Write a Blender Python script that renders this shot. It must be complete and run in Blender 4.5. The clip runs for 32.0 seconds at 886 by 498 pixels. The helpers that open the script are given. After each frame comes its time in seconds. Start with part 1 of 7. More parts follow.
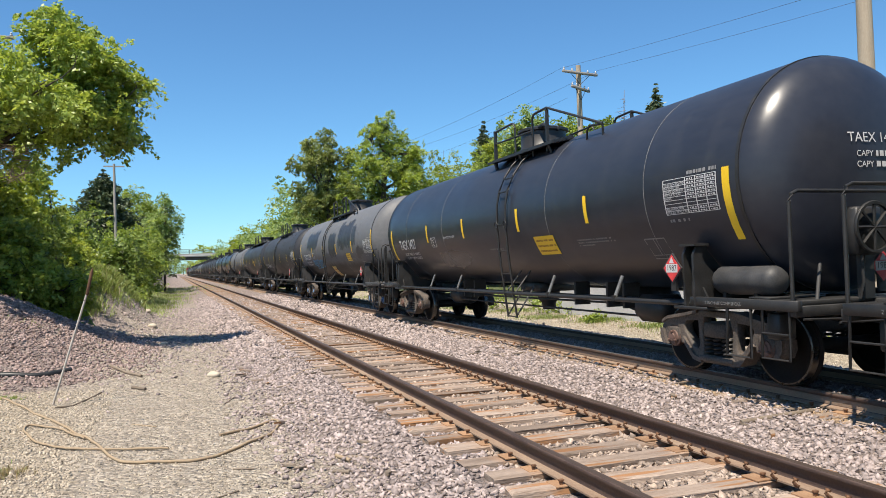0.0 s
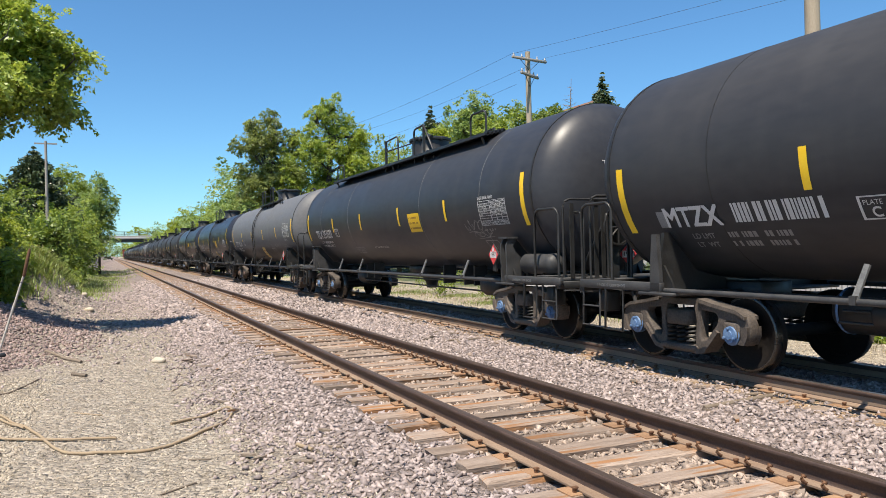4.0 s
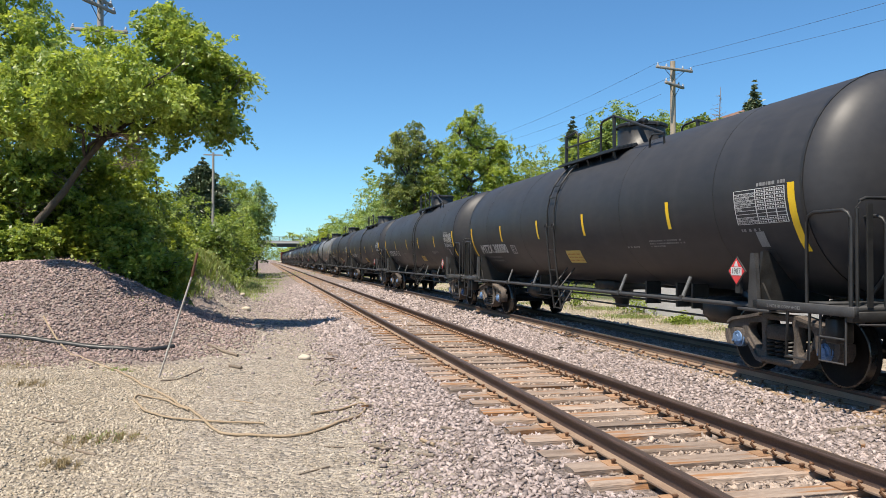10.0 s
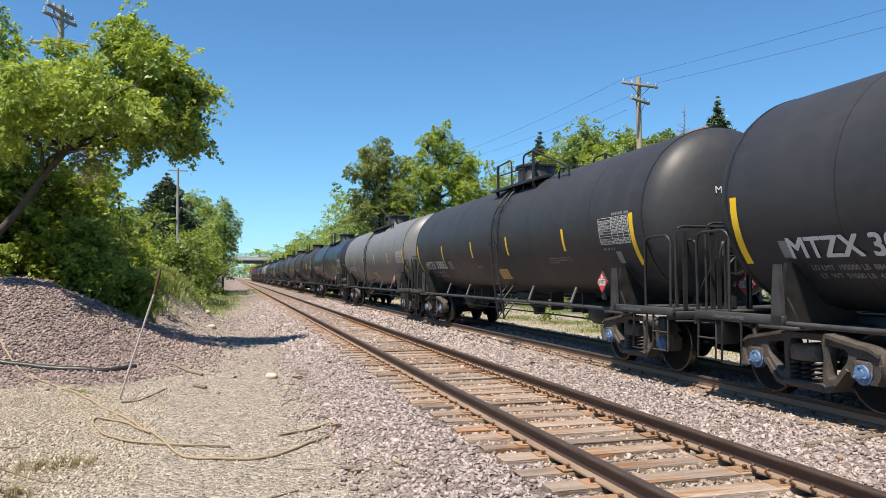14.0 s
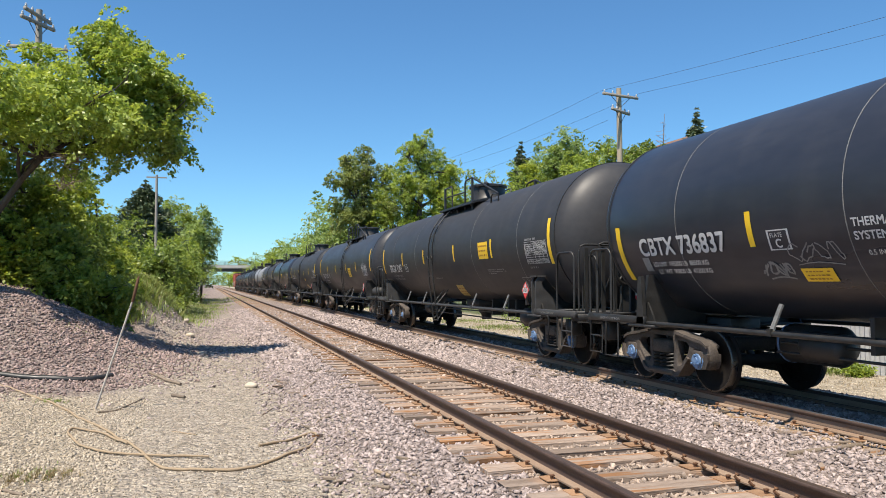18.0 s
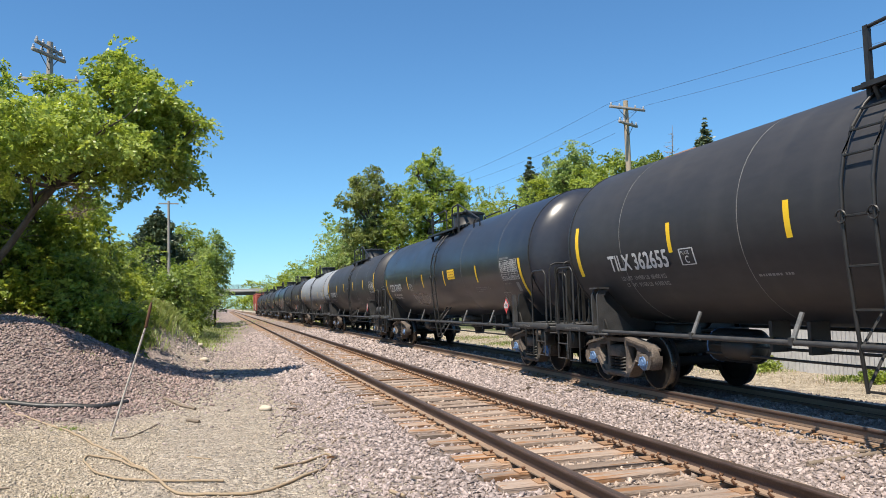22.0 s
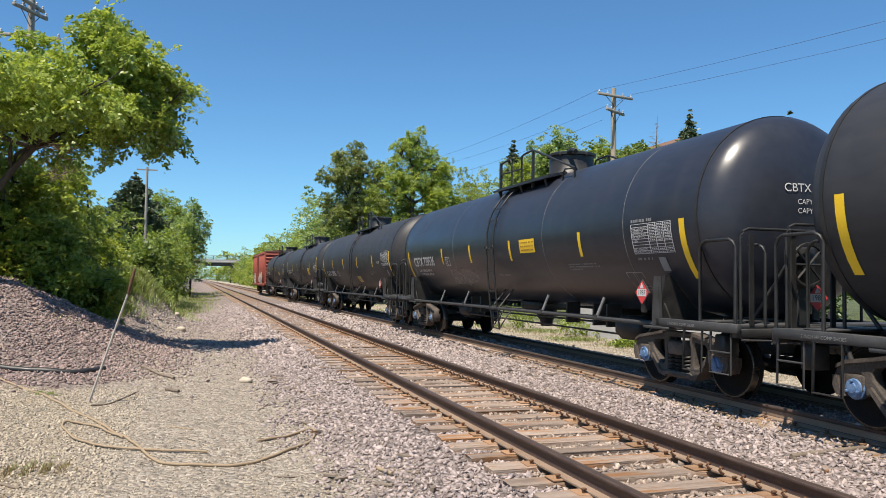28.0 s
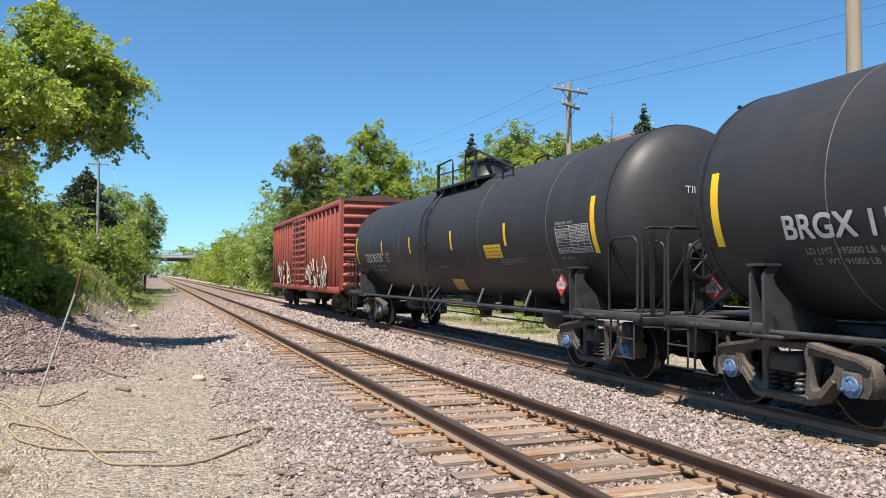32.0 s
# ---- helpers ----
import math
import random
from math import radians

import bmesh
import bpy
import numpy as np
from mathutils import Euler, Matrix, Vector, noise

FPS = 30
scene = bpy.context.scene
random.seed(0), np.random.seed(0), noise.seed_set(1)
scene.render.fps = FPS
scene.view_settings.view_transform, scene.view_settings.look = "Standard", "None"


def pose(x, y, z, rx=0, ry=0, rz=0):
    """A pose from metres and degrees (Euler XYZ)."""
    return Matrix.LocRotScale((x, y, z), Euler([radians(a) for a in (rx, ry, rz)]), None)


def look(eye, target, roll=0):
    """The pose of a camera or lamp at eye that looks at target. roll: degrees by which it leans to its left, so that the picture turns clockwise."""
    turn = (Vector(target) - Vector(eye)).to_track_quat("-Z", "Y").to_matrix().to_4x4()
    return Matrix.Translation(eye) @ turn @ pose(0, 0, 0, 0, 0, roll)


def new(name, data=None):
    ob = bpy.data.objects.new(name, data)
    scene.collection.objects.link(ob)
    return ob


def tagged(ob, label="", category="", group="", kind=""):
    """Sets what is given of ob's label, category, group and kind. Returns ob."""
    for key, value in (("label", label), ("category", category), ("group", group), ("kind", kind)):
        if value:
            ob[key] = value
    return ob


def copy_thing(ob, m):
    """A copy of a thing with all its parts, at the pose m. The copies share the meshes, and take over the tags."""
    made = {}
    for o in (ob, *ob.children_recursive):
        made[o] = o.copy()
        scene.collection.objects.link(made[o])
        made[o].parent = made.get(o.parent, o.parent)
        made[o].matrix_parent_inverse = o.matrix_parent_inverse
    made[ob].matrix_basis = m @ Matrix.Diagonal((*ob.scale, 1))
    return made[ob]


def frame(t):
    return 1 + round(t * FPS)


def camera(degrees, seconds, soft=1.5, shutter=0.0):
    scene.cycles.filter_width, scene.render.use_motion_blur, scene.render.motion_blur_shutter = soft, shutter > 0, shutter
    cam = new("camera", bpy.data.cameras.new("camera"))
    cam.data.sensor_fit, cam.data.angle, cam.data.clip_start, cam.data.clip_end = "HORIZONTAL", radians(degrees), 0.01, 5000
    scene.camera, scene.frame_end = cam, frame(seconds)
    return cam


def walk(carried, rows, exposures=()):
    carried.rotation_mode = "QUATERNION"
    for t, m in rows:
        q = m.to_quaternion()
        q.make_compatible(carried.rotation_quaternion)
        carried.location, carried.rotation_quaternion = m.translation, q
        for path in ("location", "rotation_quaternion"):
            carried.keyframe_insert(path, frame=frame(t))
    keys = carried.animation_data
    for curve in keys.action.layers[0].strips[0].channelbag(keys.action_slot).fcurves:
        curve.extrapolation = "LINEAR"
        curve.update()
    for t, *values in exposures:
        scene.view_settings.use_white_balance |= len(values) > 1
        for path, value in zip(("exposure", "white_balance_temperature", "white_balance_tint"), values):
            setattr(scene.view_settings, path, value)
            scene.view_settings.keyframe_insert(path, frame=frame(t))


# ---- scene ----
cam = camera(60.5, 32.0, soft=0.6)
PATH = [
    (0, (-0.402, -3.458, 1.598), (0.265, -1.573, 1.639), -1.9),
    (0.5, (-0.449, -3.462, 1.621), (0.225, -1.58, 1.662), -1.6),
    (1, (-0.549, -3.429, 1.614), (0.143, -1.553, 1.645), -1.6),
    (1.5, (-0.663, -3.423, 1.601), (0.059, -1.558, 1.615), -1.2),
    (2, (-0.716, -3.46, 1.609), (0.038, -1.607, 1.61), -0.5),
    (2.5, (-0.706, -3.42, 1.605), (0.074, -1.578, 1.604), -0.0),
    (4.5, (-0.475, -3.107, 1.573), (0.327, -1.274, 1.577), -1.8),
    (5, (-0.415, -3.098, 1.569), (0.365, -1.257, 1.593), -2.4),
    (5.5, (-0.446, -3.036, 1.571), (0.367, -1.209, 1.627), -2.8),
    (6, (-0.591, -3.084, 1.56), (0.286, -1.288, 1.621), -3.5),
    (6.5, (-0.659, -3.093, 1.538), (0.244, -1.31, 1.59), -3.3),
    (7, (-0.637, -3.198, 1.542), (0.245, -1.403, 1.597), -2.4),
    (7.5, (-0.592, -3.379, 1.554), (0.221, -1.552, 1.618), -1.3),
    (8, (-0.587, -3.58, 1.603), (0.149, -1.721, 1.67), -0.9),
    (8.5, (-0.604, -3.613, 1.608), (0.055, -1.725, 1.66), -0.9),
    (9, (-0.669, -3.585, 1.601), (-0.09, -1.671, 1.629), -0.4),
    (9.5, (-0.627, -3.609, 1.597), (-0.124, -1.674, 1.616), -0.1),
    (10, (-0.521, -3.68, 1.602), (-0.065, -1.733, 1.63), 0.1),
    (10.5, (-0.485, -3.689, 1.598), (-0.061, -1.735, 1.634), -0.1),
    (11, (-0.487, -3.664, 1.602), (-0.079, -1.707, 1.664), -0.4),
    (11.5, (-0.535, -3.575, 1.614), (-0.133, -1.618, 1.701), -0.7),
    (12, (-0.564, -3.591, 1.623), (-0.167, -1.633, 1.71), -0.9),
    (12.5, (-0.545, -3.521, 1.59), (-0.14, -1.564, 1.666), -1.0),
    (13, (-0.524, -3.505, 1.591), (-0.091, -1.554, 1.654), -0.8),
    (13.5, (-0.522, -3.5, 1.587), (-0.042, -1.559, 1.65), -0.5),
    (14, (-0.511, -3.479, 1.589), (0.026, -1.553, 1.658), -0.3),
    (14.5, (-0.5, -3.462, 1.592), (0.09, -1.552, 1.668), 0.0),
    (16.5, (-0.49, -3.386, 1.58), (0.139, -1.49, 1.682), -1.1),
    (17, (-0.502, -3.404, 1.584), (0.113, -1.504, 1.687), -1.2),
    (17.5, (-0.526, -3.423, 1.584), (0.07, -1.516, 1.681), -0.7),
    (18, (-0.534, -3.423, 1.588), (0.052, -1.513, 1.68), -0.1),
    (18.5, (-0.544, -3.456, 1.597), (0.031, -1.542, 1.686), 0.3),
    (19, (-0.546, -3.456, 1.59), (0.018, -1.539, 1.685), 0.1),
    (19.5, (-0.542, -3.45, 1.59), (0.017, -1.533, 1.691), -0.2),
    (20, (-0.549, -3.453, 1.582), (0.011, -1.536, 1.683), -0.4),
    (20.5, (-0.536, -3.43, 1.581), (0.02, -1.512, 1.683), -0.7),
    (21, (-0.53, -3.431, 1.58), (0.024, -1.512, 1.688), -0.9),
    (21.5, (-0.519, -3.434, 1.579), (0.035, -1.516, 1.698), -1.3),
    (22, (-0.504, -3.434, 1.583), (0.052, -1.518, 1.722), -1.7),
    (22.5, (-0.499, -3.401, 1.587), (0.067, -1.49, 1.749), -2.0),
    (23, (-0.486, -3.396, 1.585), (0.091, -1.489, 1.762), -2.0),
    (23.5, (-0.499, -3.405, 1.584), (0.088, -1.501, 1.764), -1.8),
    (24, (-0.496, -3.442, 1.596), (0.098, -1.54, 1.772), -1.7),
    (24.5, (-0.51, -3.44, 1.596), (0.083, -1.537, 1.764), -1.4),
    (25, (-0.515, -3.427, 1.603), (0.071, -1.521, 1.754), -0.9),
    (25.5, (-0.535, -3.41, 1.591), (0.053, -1.503, 1.721), -0.3),
    (26, (-0.544, -3.357, 1.566), (0.049, -1.449, 1.673), -0.0),
    (26.5, (-0.554, -3.41, 1.588), (0.036, -1.501, 1.679), 0.5),
    (28.5, (-0.693, -3.276, 1.565), (-0.062, -1.38, 1.646), 0.7),
    (29, (-0.688, -3.28, 1.559), (-0.032, -1.391, 1.625), 0.4),
    (29.5, (-0.666, -3.319, 1.58), (-0.001, -1.433, 1.627), 0.1),
    (30, (-0.674, -3.367, 1.584), (-0.021, -1.477, 1.621), -0.0),
    (30.5, (-0.657, -3.413, 1.605), (-0.023, -1.517, 1.648), 0.0),
    (31, (-0.621, -3.483, 1.621), (0.013, -1.587, 1.677), 0.0),
    (31.5, (-0.609, -3.492, 1.614), (0.052, -1.605, 1.675), 0.2),
    (32, (-0.583, -3.437, 1.611), (0.128, -1.57, 1.68), 0.2),
]
LIGHT = [(0, 0.70), (5, 0.70), (9, 0.68), (14, 0.68), (20, 0.70), (23, 0.73), (24.5, 0.77), (25.2, 0.77), (26, 0.54), (27.5, 0.56), (29, 0.63), (31, 0.69), (32, 0.69)]
walk(cam, [(t, look(eye, target, roll)) for t, eye, target, roll in PATH], LIGHT)

# ---- world, sun ----
world = bpy.data.worlds.new("sky")
scene.world = world
world.use_nodes = True
SUN_WAY = Vector((-0.36, -0.32, 1.0)).normalized()
wn = world.node_tree
sky = wn.nodes.new("ShaderNodeTexSky")
sky.sky_type = "NISHITA"
sky.sun_disc = False
sky.sun_elevation = math.asin(SUN_WAY.z)
sky.sun_rotation = math.atan2(SUN_WAY.x, SUN_WAY.y)
sky.altitude = 200
sky.air_density = 0.95
sky.dust_density = 0.25
sky.ozone_density = 2.0
wn.nodes["Background"].inputs[1].default_value = 0.084
tint = wn.nodes.new("ShaderNodeMix")
tint.data_type, tint.blend_type = "RGBA", "MULTIPLY"
tint.inputs[0].default_value = 1.0
tint.inputs[7].default_value = (0.61, 0.975, 1.19, 1)
wn.links.new(sky.outputs[0], tint.inputs[6])
wn.links.new(tint.outputs[2], wn.nodes["Background"].inputs[0])
sun = new("sun", bpy.data.lights.new("sun", "SUN"))
sun.data.energy, sun.data.angle, sun.data.color = 5.0, radians(0.53), (1.0, 0.90, 0.76)
sun.matrix_world = look(SUN_WAY * 60, (0, 0, 0))

RND = random.Random(7)


# ---- materials ----
def surf(name, a, b, scale=8.0, fine=60.0, rough=0.8, metal=0.0, bump=0.3, size=0.01, rand=0.0, spots=None, spread=0.0, stretch=(1, 1, 1), space="Object"):
    """Two colours mixed at two scales, with relief; rand shifts the value per object, spread per island, spots adds stains."""
    m = bpy.data.materials.new(name)
    m.use_nodes = True
    t = m.node_tree
    n, ln = t.nodes, t.links.new
    p = n["Principled BSDF"]
    co = n.new("ShaderNodeTexCoord")
    mp = n.new("ShaderNodeMapping")
    mp.inputs["Scale"].default_value = stretch
    ln(n.new("ShaderNodeNewGeometry").outputs["Position"] if space == "Position" else co.outputs[space], mp.inputs[0])
    n1, n2 = n.new("ShaderNodeTexNoise"), n.new("ShaderNodeTexNoise")
    for nd, sc in ((n1, scale), (n2, fine)):
        nd.inputs["Scale"].default_value = sc
        nd.inputs["Detail"].default_value = 5
        ln(mp.outputs[0], nd.inputs["Vector"])
    ad = n.new("ShaderNodeMath")
    ad.operation = "ADD"
    ln(n1.outputs[0], ad.inputs[0])
    ln(n2.outputs[0], ad.inputs[1])
    rm = n.new("ShaderNodeMapRange")
    rm.inputs[1].default_value, rm.inputs[2].default_value = 0.7, 1.3
    ln(ad.outputs[0], rm.inputs[0])
    mx = n.new("ShaderNodeMix")
    mx.data_type = "RGBA"
    mx.inputs[6].default_value, mx.inputs[7].default_value = (*a, 1), (*b, 1)
    ln(rm.outputs[0], mx.inputs[0])
    col = mx.outputs[2]
    if spots:
        sn = n.new("ShaderNodeTexNoise")
        sn.inputs["Scale"].default_value = spots[1]
        sn.inputs["Detail"].default_value = 8
        ln(mp.outputs[0], sn.inputs["Vector"])
        sr = n.new("ShaderNodeMapRange")
        sr.inputs[1].default_value, sr.inputs[2].default_value = spots[2], spots[2] + 0.08
        ln(sn.outputs[0], sr.inputs[0])
        sm = n.new("ShaderNodeMix")
        sm.data_type = "RGBA"
        sm.inputs[7].default_value = (*spots[0], 1)
        ln(sr.outputs[0], sm.inputs[0])
        ln(col, sm.inputs[6])
        col = sm.outputs[2]
    if rand or spread:
        hs = n.new("ShaderNodeHueSaturation")
        vr = n.new("ShaderNodeMapRange")
        k = rand or spread
        vr.inputs[3].default_value, vr.inputs[4].default_value = 1 - k, 1 + k
        if rand:
            ln(n.new("ShaderNodeObjectInfo").outputs["Random"], vr.inputs[0])
        else:
            ln(n.new("ShaderNodeNewGeometry").outputs["Random Per Island"], vr.inputs[0])
        ln(vr.outputs[0], hs.inputs["Value"])
        ln(col, hs.inputs["Color"])
        col = hs.outputs[0]
    ln(col, p.inputs["Base Color"])
    p.inputs["Metallic"].default_value = metal
    rr = n.new("ShaderNodeMapRange")
    rr.inputs[1].default_value, rr.inputs[2].default_value = 0.3, 0.7
    rr.inputs[3].default_value, rr.inputs[4].default_value = max(0.03, rough - 0.1), min(1, rough + 0.1)
    ln(n1.outputs[0], rr.inputs[0])
    ln(rr.outputs[0], p.inputs["Roughness"])
    if bump:
        bp = n.new("ShaderNodeBump")
        bp.inputs["Strength"].default_value, bp.inputs["Distance"].default_value = bump, size
        ln(ad.outputs[0], bp.inputs["Height"])
        ln(bp.outputs[0], p.inputs["Normal"])
    return m


def leaf(name, a, b, size=1.0, through_amount=0.35, shine=(1.25, 1.18, 0.72)):
    """Leaves: colour varies leaf by leaf, and light passes through them."""
    m = bpy.data.materials.new(name)
    m.use_nodes = True
    t = m.node_tree
    n, ln = t.nodes, t.links.new
    p = n["Principled BSDF"]
    g = n.new("ShaderNodeNewGeometry")
    co = n.new("ShaderNodeTexCoord")
    ns = n.new("ShaderNodeTexNoise")
    ns.inputs["Scale"].default_value = 0.6 * size
    ln(co.outputs["Object"], ns.inputs["Vector"])
    ad = n.new("ShaderNodeMath")
    ad.operation = "ADD"
    ln(g.outputs["Random Per Island"], ad.inputs[0])
    ln(ns.outputs[0], ad.inputs[1])
    rm = n.new("ShaderNodeMapRange")
    rm.inputs[1].default_value, rm.inputs[2].default_value = 0.35, 1.45
    ln(ad.outputs[0], rm.inputs[0])
    mx = n.new("ShaderNodeMix")
    mx.data_type = "RGBA"
    mx.inputs[6].default_value, mx.inputs[7].default_value = (*a, 1), (*b, 1)
    ln(rm.outputs[0], mx.inputs[0])
    ln(mx.outputs[2], p.inputs["Base Color"])
    p.inputs["Roughness"].default_value = 0.42
    p.inputs["Specular IOR Level"].default_value = 0.55
    tr = n.new("ShaderNodeBsdfTranslucent")
    br = n.new("ShaderNodeMix")
    br.data_type = "RGBA"
    br.blend_type = "MULTIPLY"
    br.inputs[0].default_value = 1
    br.inputs[7].default_value = (*shine, 1)
    ln(mx.outputs[2], br.inputs[6])
    ln(br.outputs[2], tr.inputs[0])
    ms = n.new("ShaderNodeMixShader")
    ms.inputs[0].default_value = through_amount
    ln(p.outputs[0], ms.inputs[1])
    ln(tr.outputs[0], ms.inputs[2])
    ln(ms.outputs[0], n["Material Output"].inputs[0])
    return m


def tank_paint(name, a, b, rough, dirt, coat=0.0, lower=None, spec=0.5):
    m = surf(name, a, b, 0.6, 9.0, rough, 0.0, 0.04, 0.004, spots=None, stretch=(1, 0.35, 1))
    t = m.node_tree
    n, ln = t.nodes, t.links.new
    p = n["Principled BSDF"]
    p.inputs["Specular IOR Level"].default_value = spec
    p.inputs["Coat Weight"].default_value = coat
    p.inputs["Coat Roughness"].default_value = 0.12
    # dusty streaks that run down the shell
    co = n.new("ShaderNodeTexCoord")
    mp = n.new("ShaderNodeMapping")
    mp.inputs["Scale"].default_value = (0.5, 1.6, 0.4)
    ln(co.outputs["Object"], mp.inputs[0])
    ns = n.new("ShaderNodeTexNoise")
    ns.inputs["Scale"].default_value = 1.6
    ns.inputs["Detail"].default_value = 7
    ln(mp.outputs[0], ns.inputs["Vector"])
    r = n.new("ShaderNodeMapRange")
    r.inputs[1].default_value, r.inputs[2].default_value = 0.5, 0.78
    r.inputs[4].default_value = dirt
    ln(ns.outputs[0], r.inputs[0])
    old = p.inputs["Base Color"].links[0].from_socket
    mx = n.new("ShaderNodeMix")
    mx.data_type = "RGBA"
    mx.inputs[7].default_value = (0.10, 0.095, 0.09, 1)
    ln(r.outputs[0], mx.inputs[0])
    ln(old, mx.inputs[6])
    out = mx.outputs[2]
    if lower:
        # shade of the underside put into the colour, below an uneven, soft line
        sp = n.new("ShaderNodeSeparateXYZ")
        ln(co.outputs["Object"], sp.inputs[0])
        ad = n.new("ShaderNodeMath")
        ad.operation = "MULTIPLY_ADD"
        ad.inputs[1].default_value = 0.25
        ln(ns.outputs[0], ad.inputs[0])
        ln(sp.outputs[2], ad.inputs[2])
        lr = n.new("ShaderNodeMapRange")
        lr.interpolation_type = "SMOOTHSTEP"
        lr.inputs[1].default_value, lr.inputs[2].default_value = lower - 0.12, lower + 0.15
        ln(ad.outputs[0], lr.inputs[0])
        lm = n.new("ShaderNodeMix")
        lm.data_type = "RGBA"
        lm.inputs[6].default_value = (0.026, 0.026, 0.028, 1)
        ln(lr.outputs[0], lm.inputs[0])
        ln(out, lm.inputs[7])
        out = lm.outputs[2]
    ln(out, p.inputs["Base Color"])
    return m


M_RAIL = surf("rail_steel", (0.045, 0.028, 0.023), (0.095, 0.06, 0.046), 3, 70, 0.65, 0.15, 0.3, 0.004)
M_FOOT = surf("rusty_rail_foot", (0.186, 0.12, 0.0794), (0.285, 0.208, 0.149), 3, 60, 0.85, 0.1, 0.3, 0.004, stretch=(4, 0.5, 4))
M_RAILTOP = surf("rail_head_worn", (0.085, 0.06, 0.047), (0.16, 0.118, 0.092), 2, 50, 0.5, 0.5, 0.08, 0.002, stretch=(6, 0.1, 1))
M_SHINE = surf("rail_head_polished", (0.17, 0.155, 0.145), (0.26, 0.24, 0.225), 2, 50, 0.42, 0.8, 0.05, 0.002, stretch=(6, 0.1, 1))
M_TIE = surf("weathered_tie_wood", (0.168, 0.122, 0.0904), (0.329, 0.259, 0.209), 1.2, 16, 0.9, 0.0, 0.7, 0.012, rand=0.28, spots=((0.239, 0.12, 0.0528), 1.6, 0.54), stretch=(0.7, 7, 4), space="Position")


def stain_ties(m):
    """Rust that has run from the rail seats into the wood."""
    n, ln = m.node_tree.nodes, m.node_tree.links.new
    p = n["Principled BSDF"]
    co, sp = n.new("ShaderNodeTexCoord"), n.new("ShaderNodeSeparateXYZ")
    ln(co.outputs["Object"], sp.inputs[0])
    last = sp.outputs[0]
    for op, v in (("ABSOLUTE", 0), ("SUBTRACT", 0.75), ("ABSOLUTE", 0)):
        q = n.new("ShaderNodeMath")
        q.operation = op
        q.inputs[1].default_value = v
        ln(last, q.inputs[0])
        last = q.outputs[0]
    ns = n.new("ShaderNodeTexNoise")
    ns.inputs["Scale"].default_value = 5
    ns.inputs["Detail"].default_value = 6
    ln(n.new("ShaderNodeNewGeometry").outputs["Position"], ns.inputs["Vector"])
    ad = n.new("ShaderNodeMath")
    ad.operation = "MULTIPLY_ADD"
    ad.inputs[1].default_value = 0.5
    ln(ns.outputs[0], ad.inputs[0])
    ln(last, ad.inputs[2])
    r = n.new("ShaderNodeMapRange")
    r.inputs[1].default_value, r.inputs[2].default_value, r.inputs[3].default_value, r.inputs[4].default_value = 0.30, 0.58, 0.36, 0.0
    ln(ad.outputs[0], r.inputs[0])
    mx = n.new("ShaderNodeMix")
    mx.data_type = "RGBA"
    mx.inputs[7].default_value = (0.40, 0.21, 0.095, 1)
    ln(r.outputs[0], mx.inputs[0])
    ln(p.inputs["Base Color"].links[0].from_socket, mx.inputs[6])
    ln(mx.outputs[2], p.inputs["Base Color"])


stain_ties(M_TIE)
M_RUST = surf("rusty_steel", (0.0977, 0.0464, 0.0239), (0.202, 0.105, 0.0561), 9, 60, 0.85, 0.2, 0.5, 0.006, rand=0.2)
M_PLATE = surf("rusty_plate", (0.239, 0.127, 0.0634), (0.352, 0.218, 0.127), 6, 60, 0.85, 0.15, 0.4, 0.005, rand=0.2)
M_STONE = surf("ballast_stone", (0.227, 0.183, 0.169), (0.388, 0.322, 0.301), 9, 60, 0.9, 0.0, 0.4, 0.006, spread=0.42)
M_HEAP = surf("heaped_stone", (0.174, 0.125, 0.11), (0.348, 0.264, 0.24), 9, 60, 0.9, 0.0, 0.4, 0.006, spread=0.45)
M_CRIB = surf("rust_stained_stone", (0.233, 0.175, 0.137), (0.385, 0.312, 0.257), 9, 60, 0.9, 0.0, 0.4, 0.006, spread=0.42)
M_TAN = surf("tan_gravel", (0.299, 0.25, 0.187), (0.431, 0.376, 0.299), 9, 60, 0.9, 0.0, 0.4, 0.006, spread=0.35)
M_ROPE = surf("dry_rope", (0.253, 0.183, 0.113), (0.352, 0.275, 0.183), 30, 200, 0.9, 0.0, 0.6, 0.004)
M_TWIG = surf("dry_twig", (0.141, 0.106, 0.0774), (0.253, 0.204, 0.155), 12, 90, 0.9, 0.0, 0.5, 0.004, rand=0.3)
M_BLACK = tank_paint("black_tank_paint", (0.026, 0.028, 0.035), (0.039, 0.041, 0.047), 0.45, 0.13, spec=0.34)
M_GLOSS = tank_paint("glossy_black_tank_paint", (0.018, 0.021, 0.031), (0.028, 0.031, 0.041), 0.35, 0.10, spec=0.45)
M_DULL = tank_paint("dull_black_tank_paint", (0.025, 0.026, 0.03), (0.037, 0.037, 0.04), 0.54, 0.14, spec=0.36)
M_GREY = tank_paint("charcoal_grey_tank_paint", (0.081, 0.0845, 0.0924), (0.11, 0.112, 0.114), 0.5, 0.2, spec=0.25)
# paints given lower= carry the shade under the tank in their colour
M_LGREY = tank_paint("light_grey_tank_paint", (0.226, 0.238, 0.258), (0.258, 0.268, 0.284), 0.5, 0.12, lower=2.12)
M_GREYSHADE = tank_paint("charcoal_paint_with_shaded_underside", (0.108, 0.112, 0.121), (0.142, 0.145, 0.151), 0.55, 0.2, lower=1.9, spec=0.25)
M_MGREY = tank_paint("mid_grey_tank_paint", (0.135, 0.136, 0.138), (0.175, 0.174, 0.172), 0.5, 0.3)
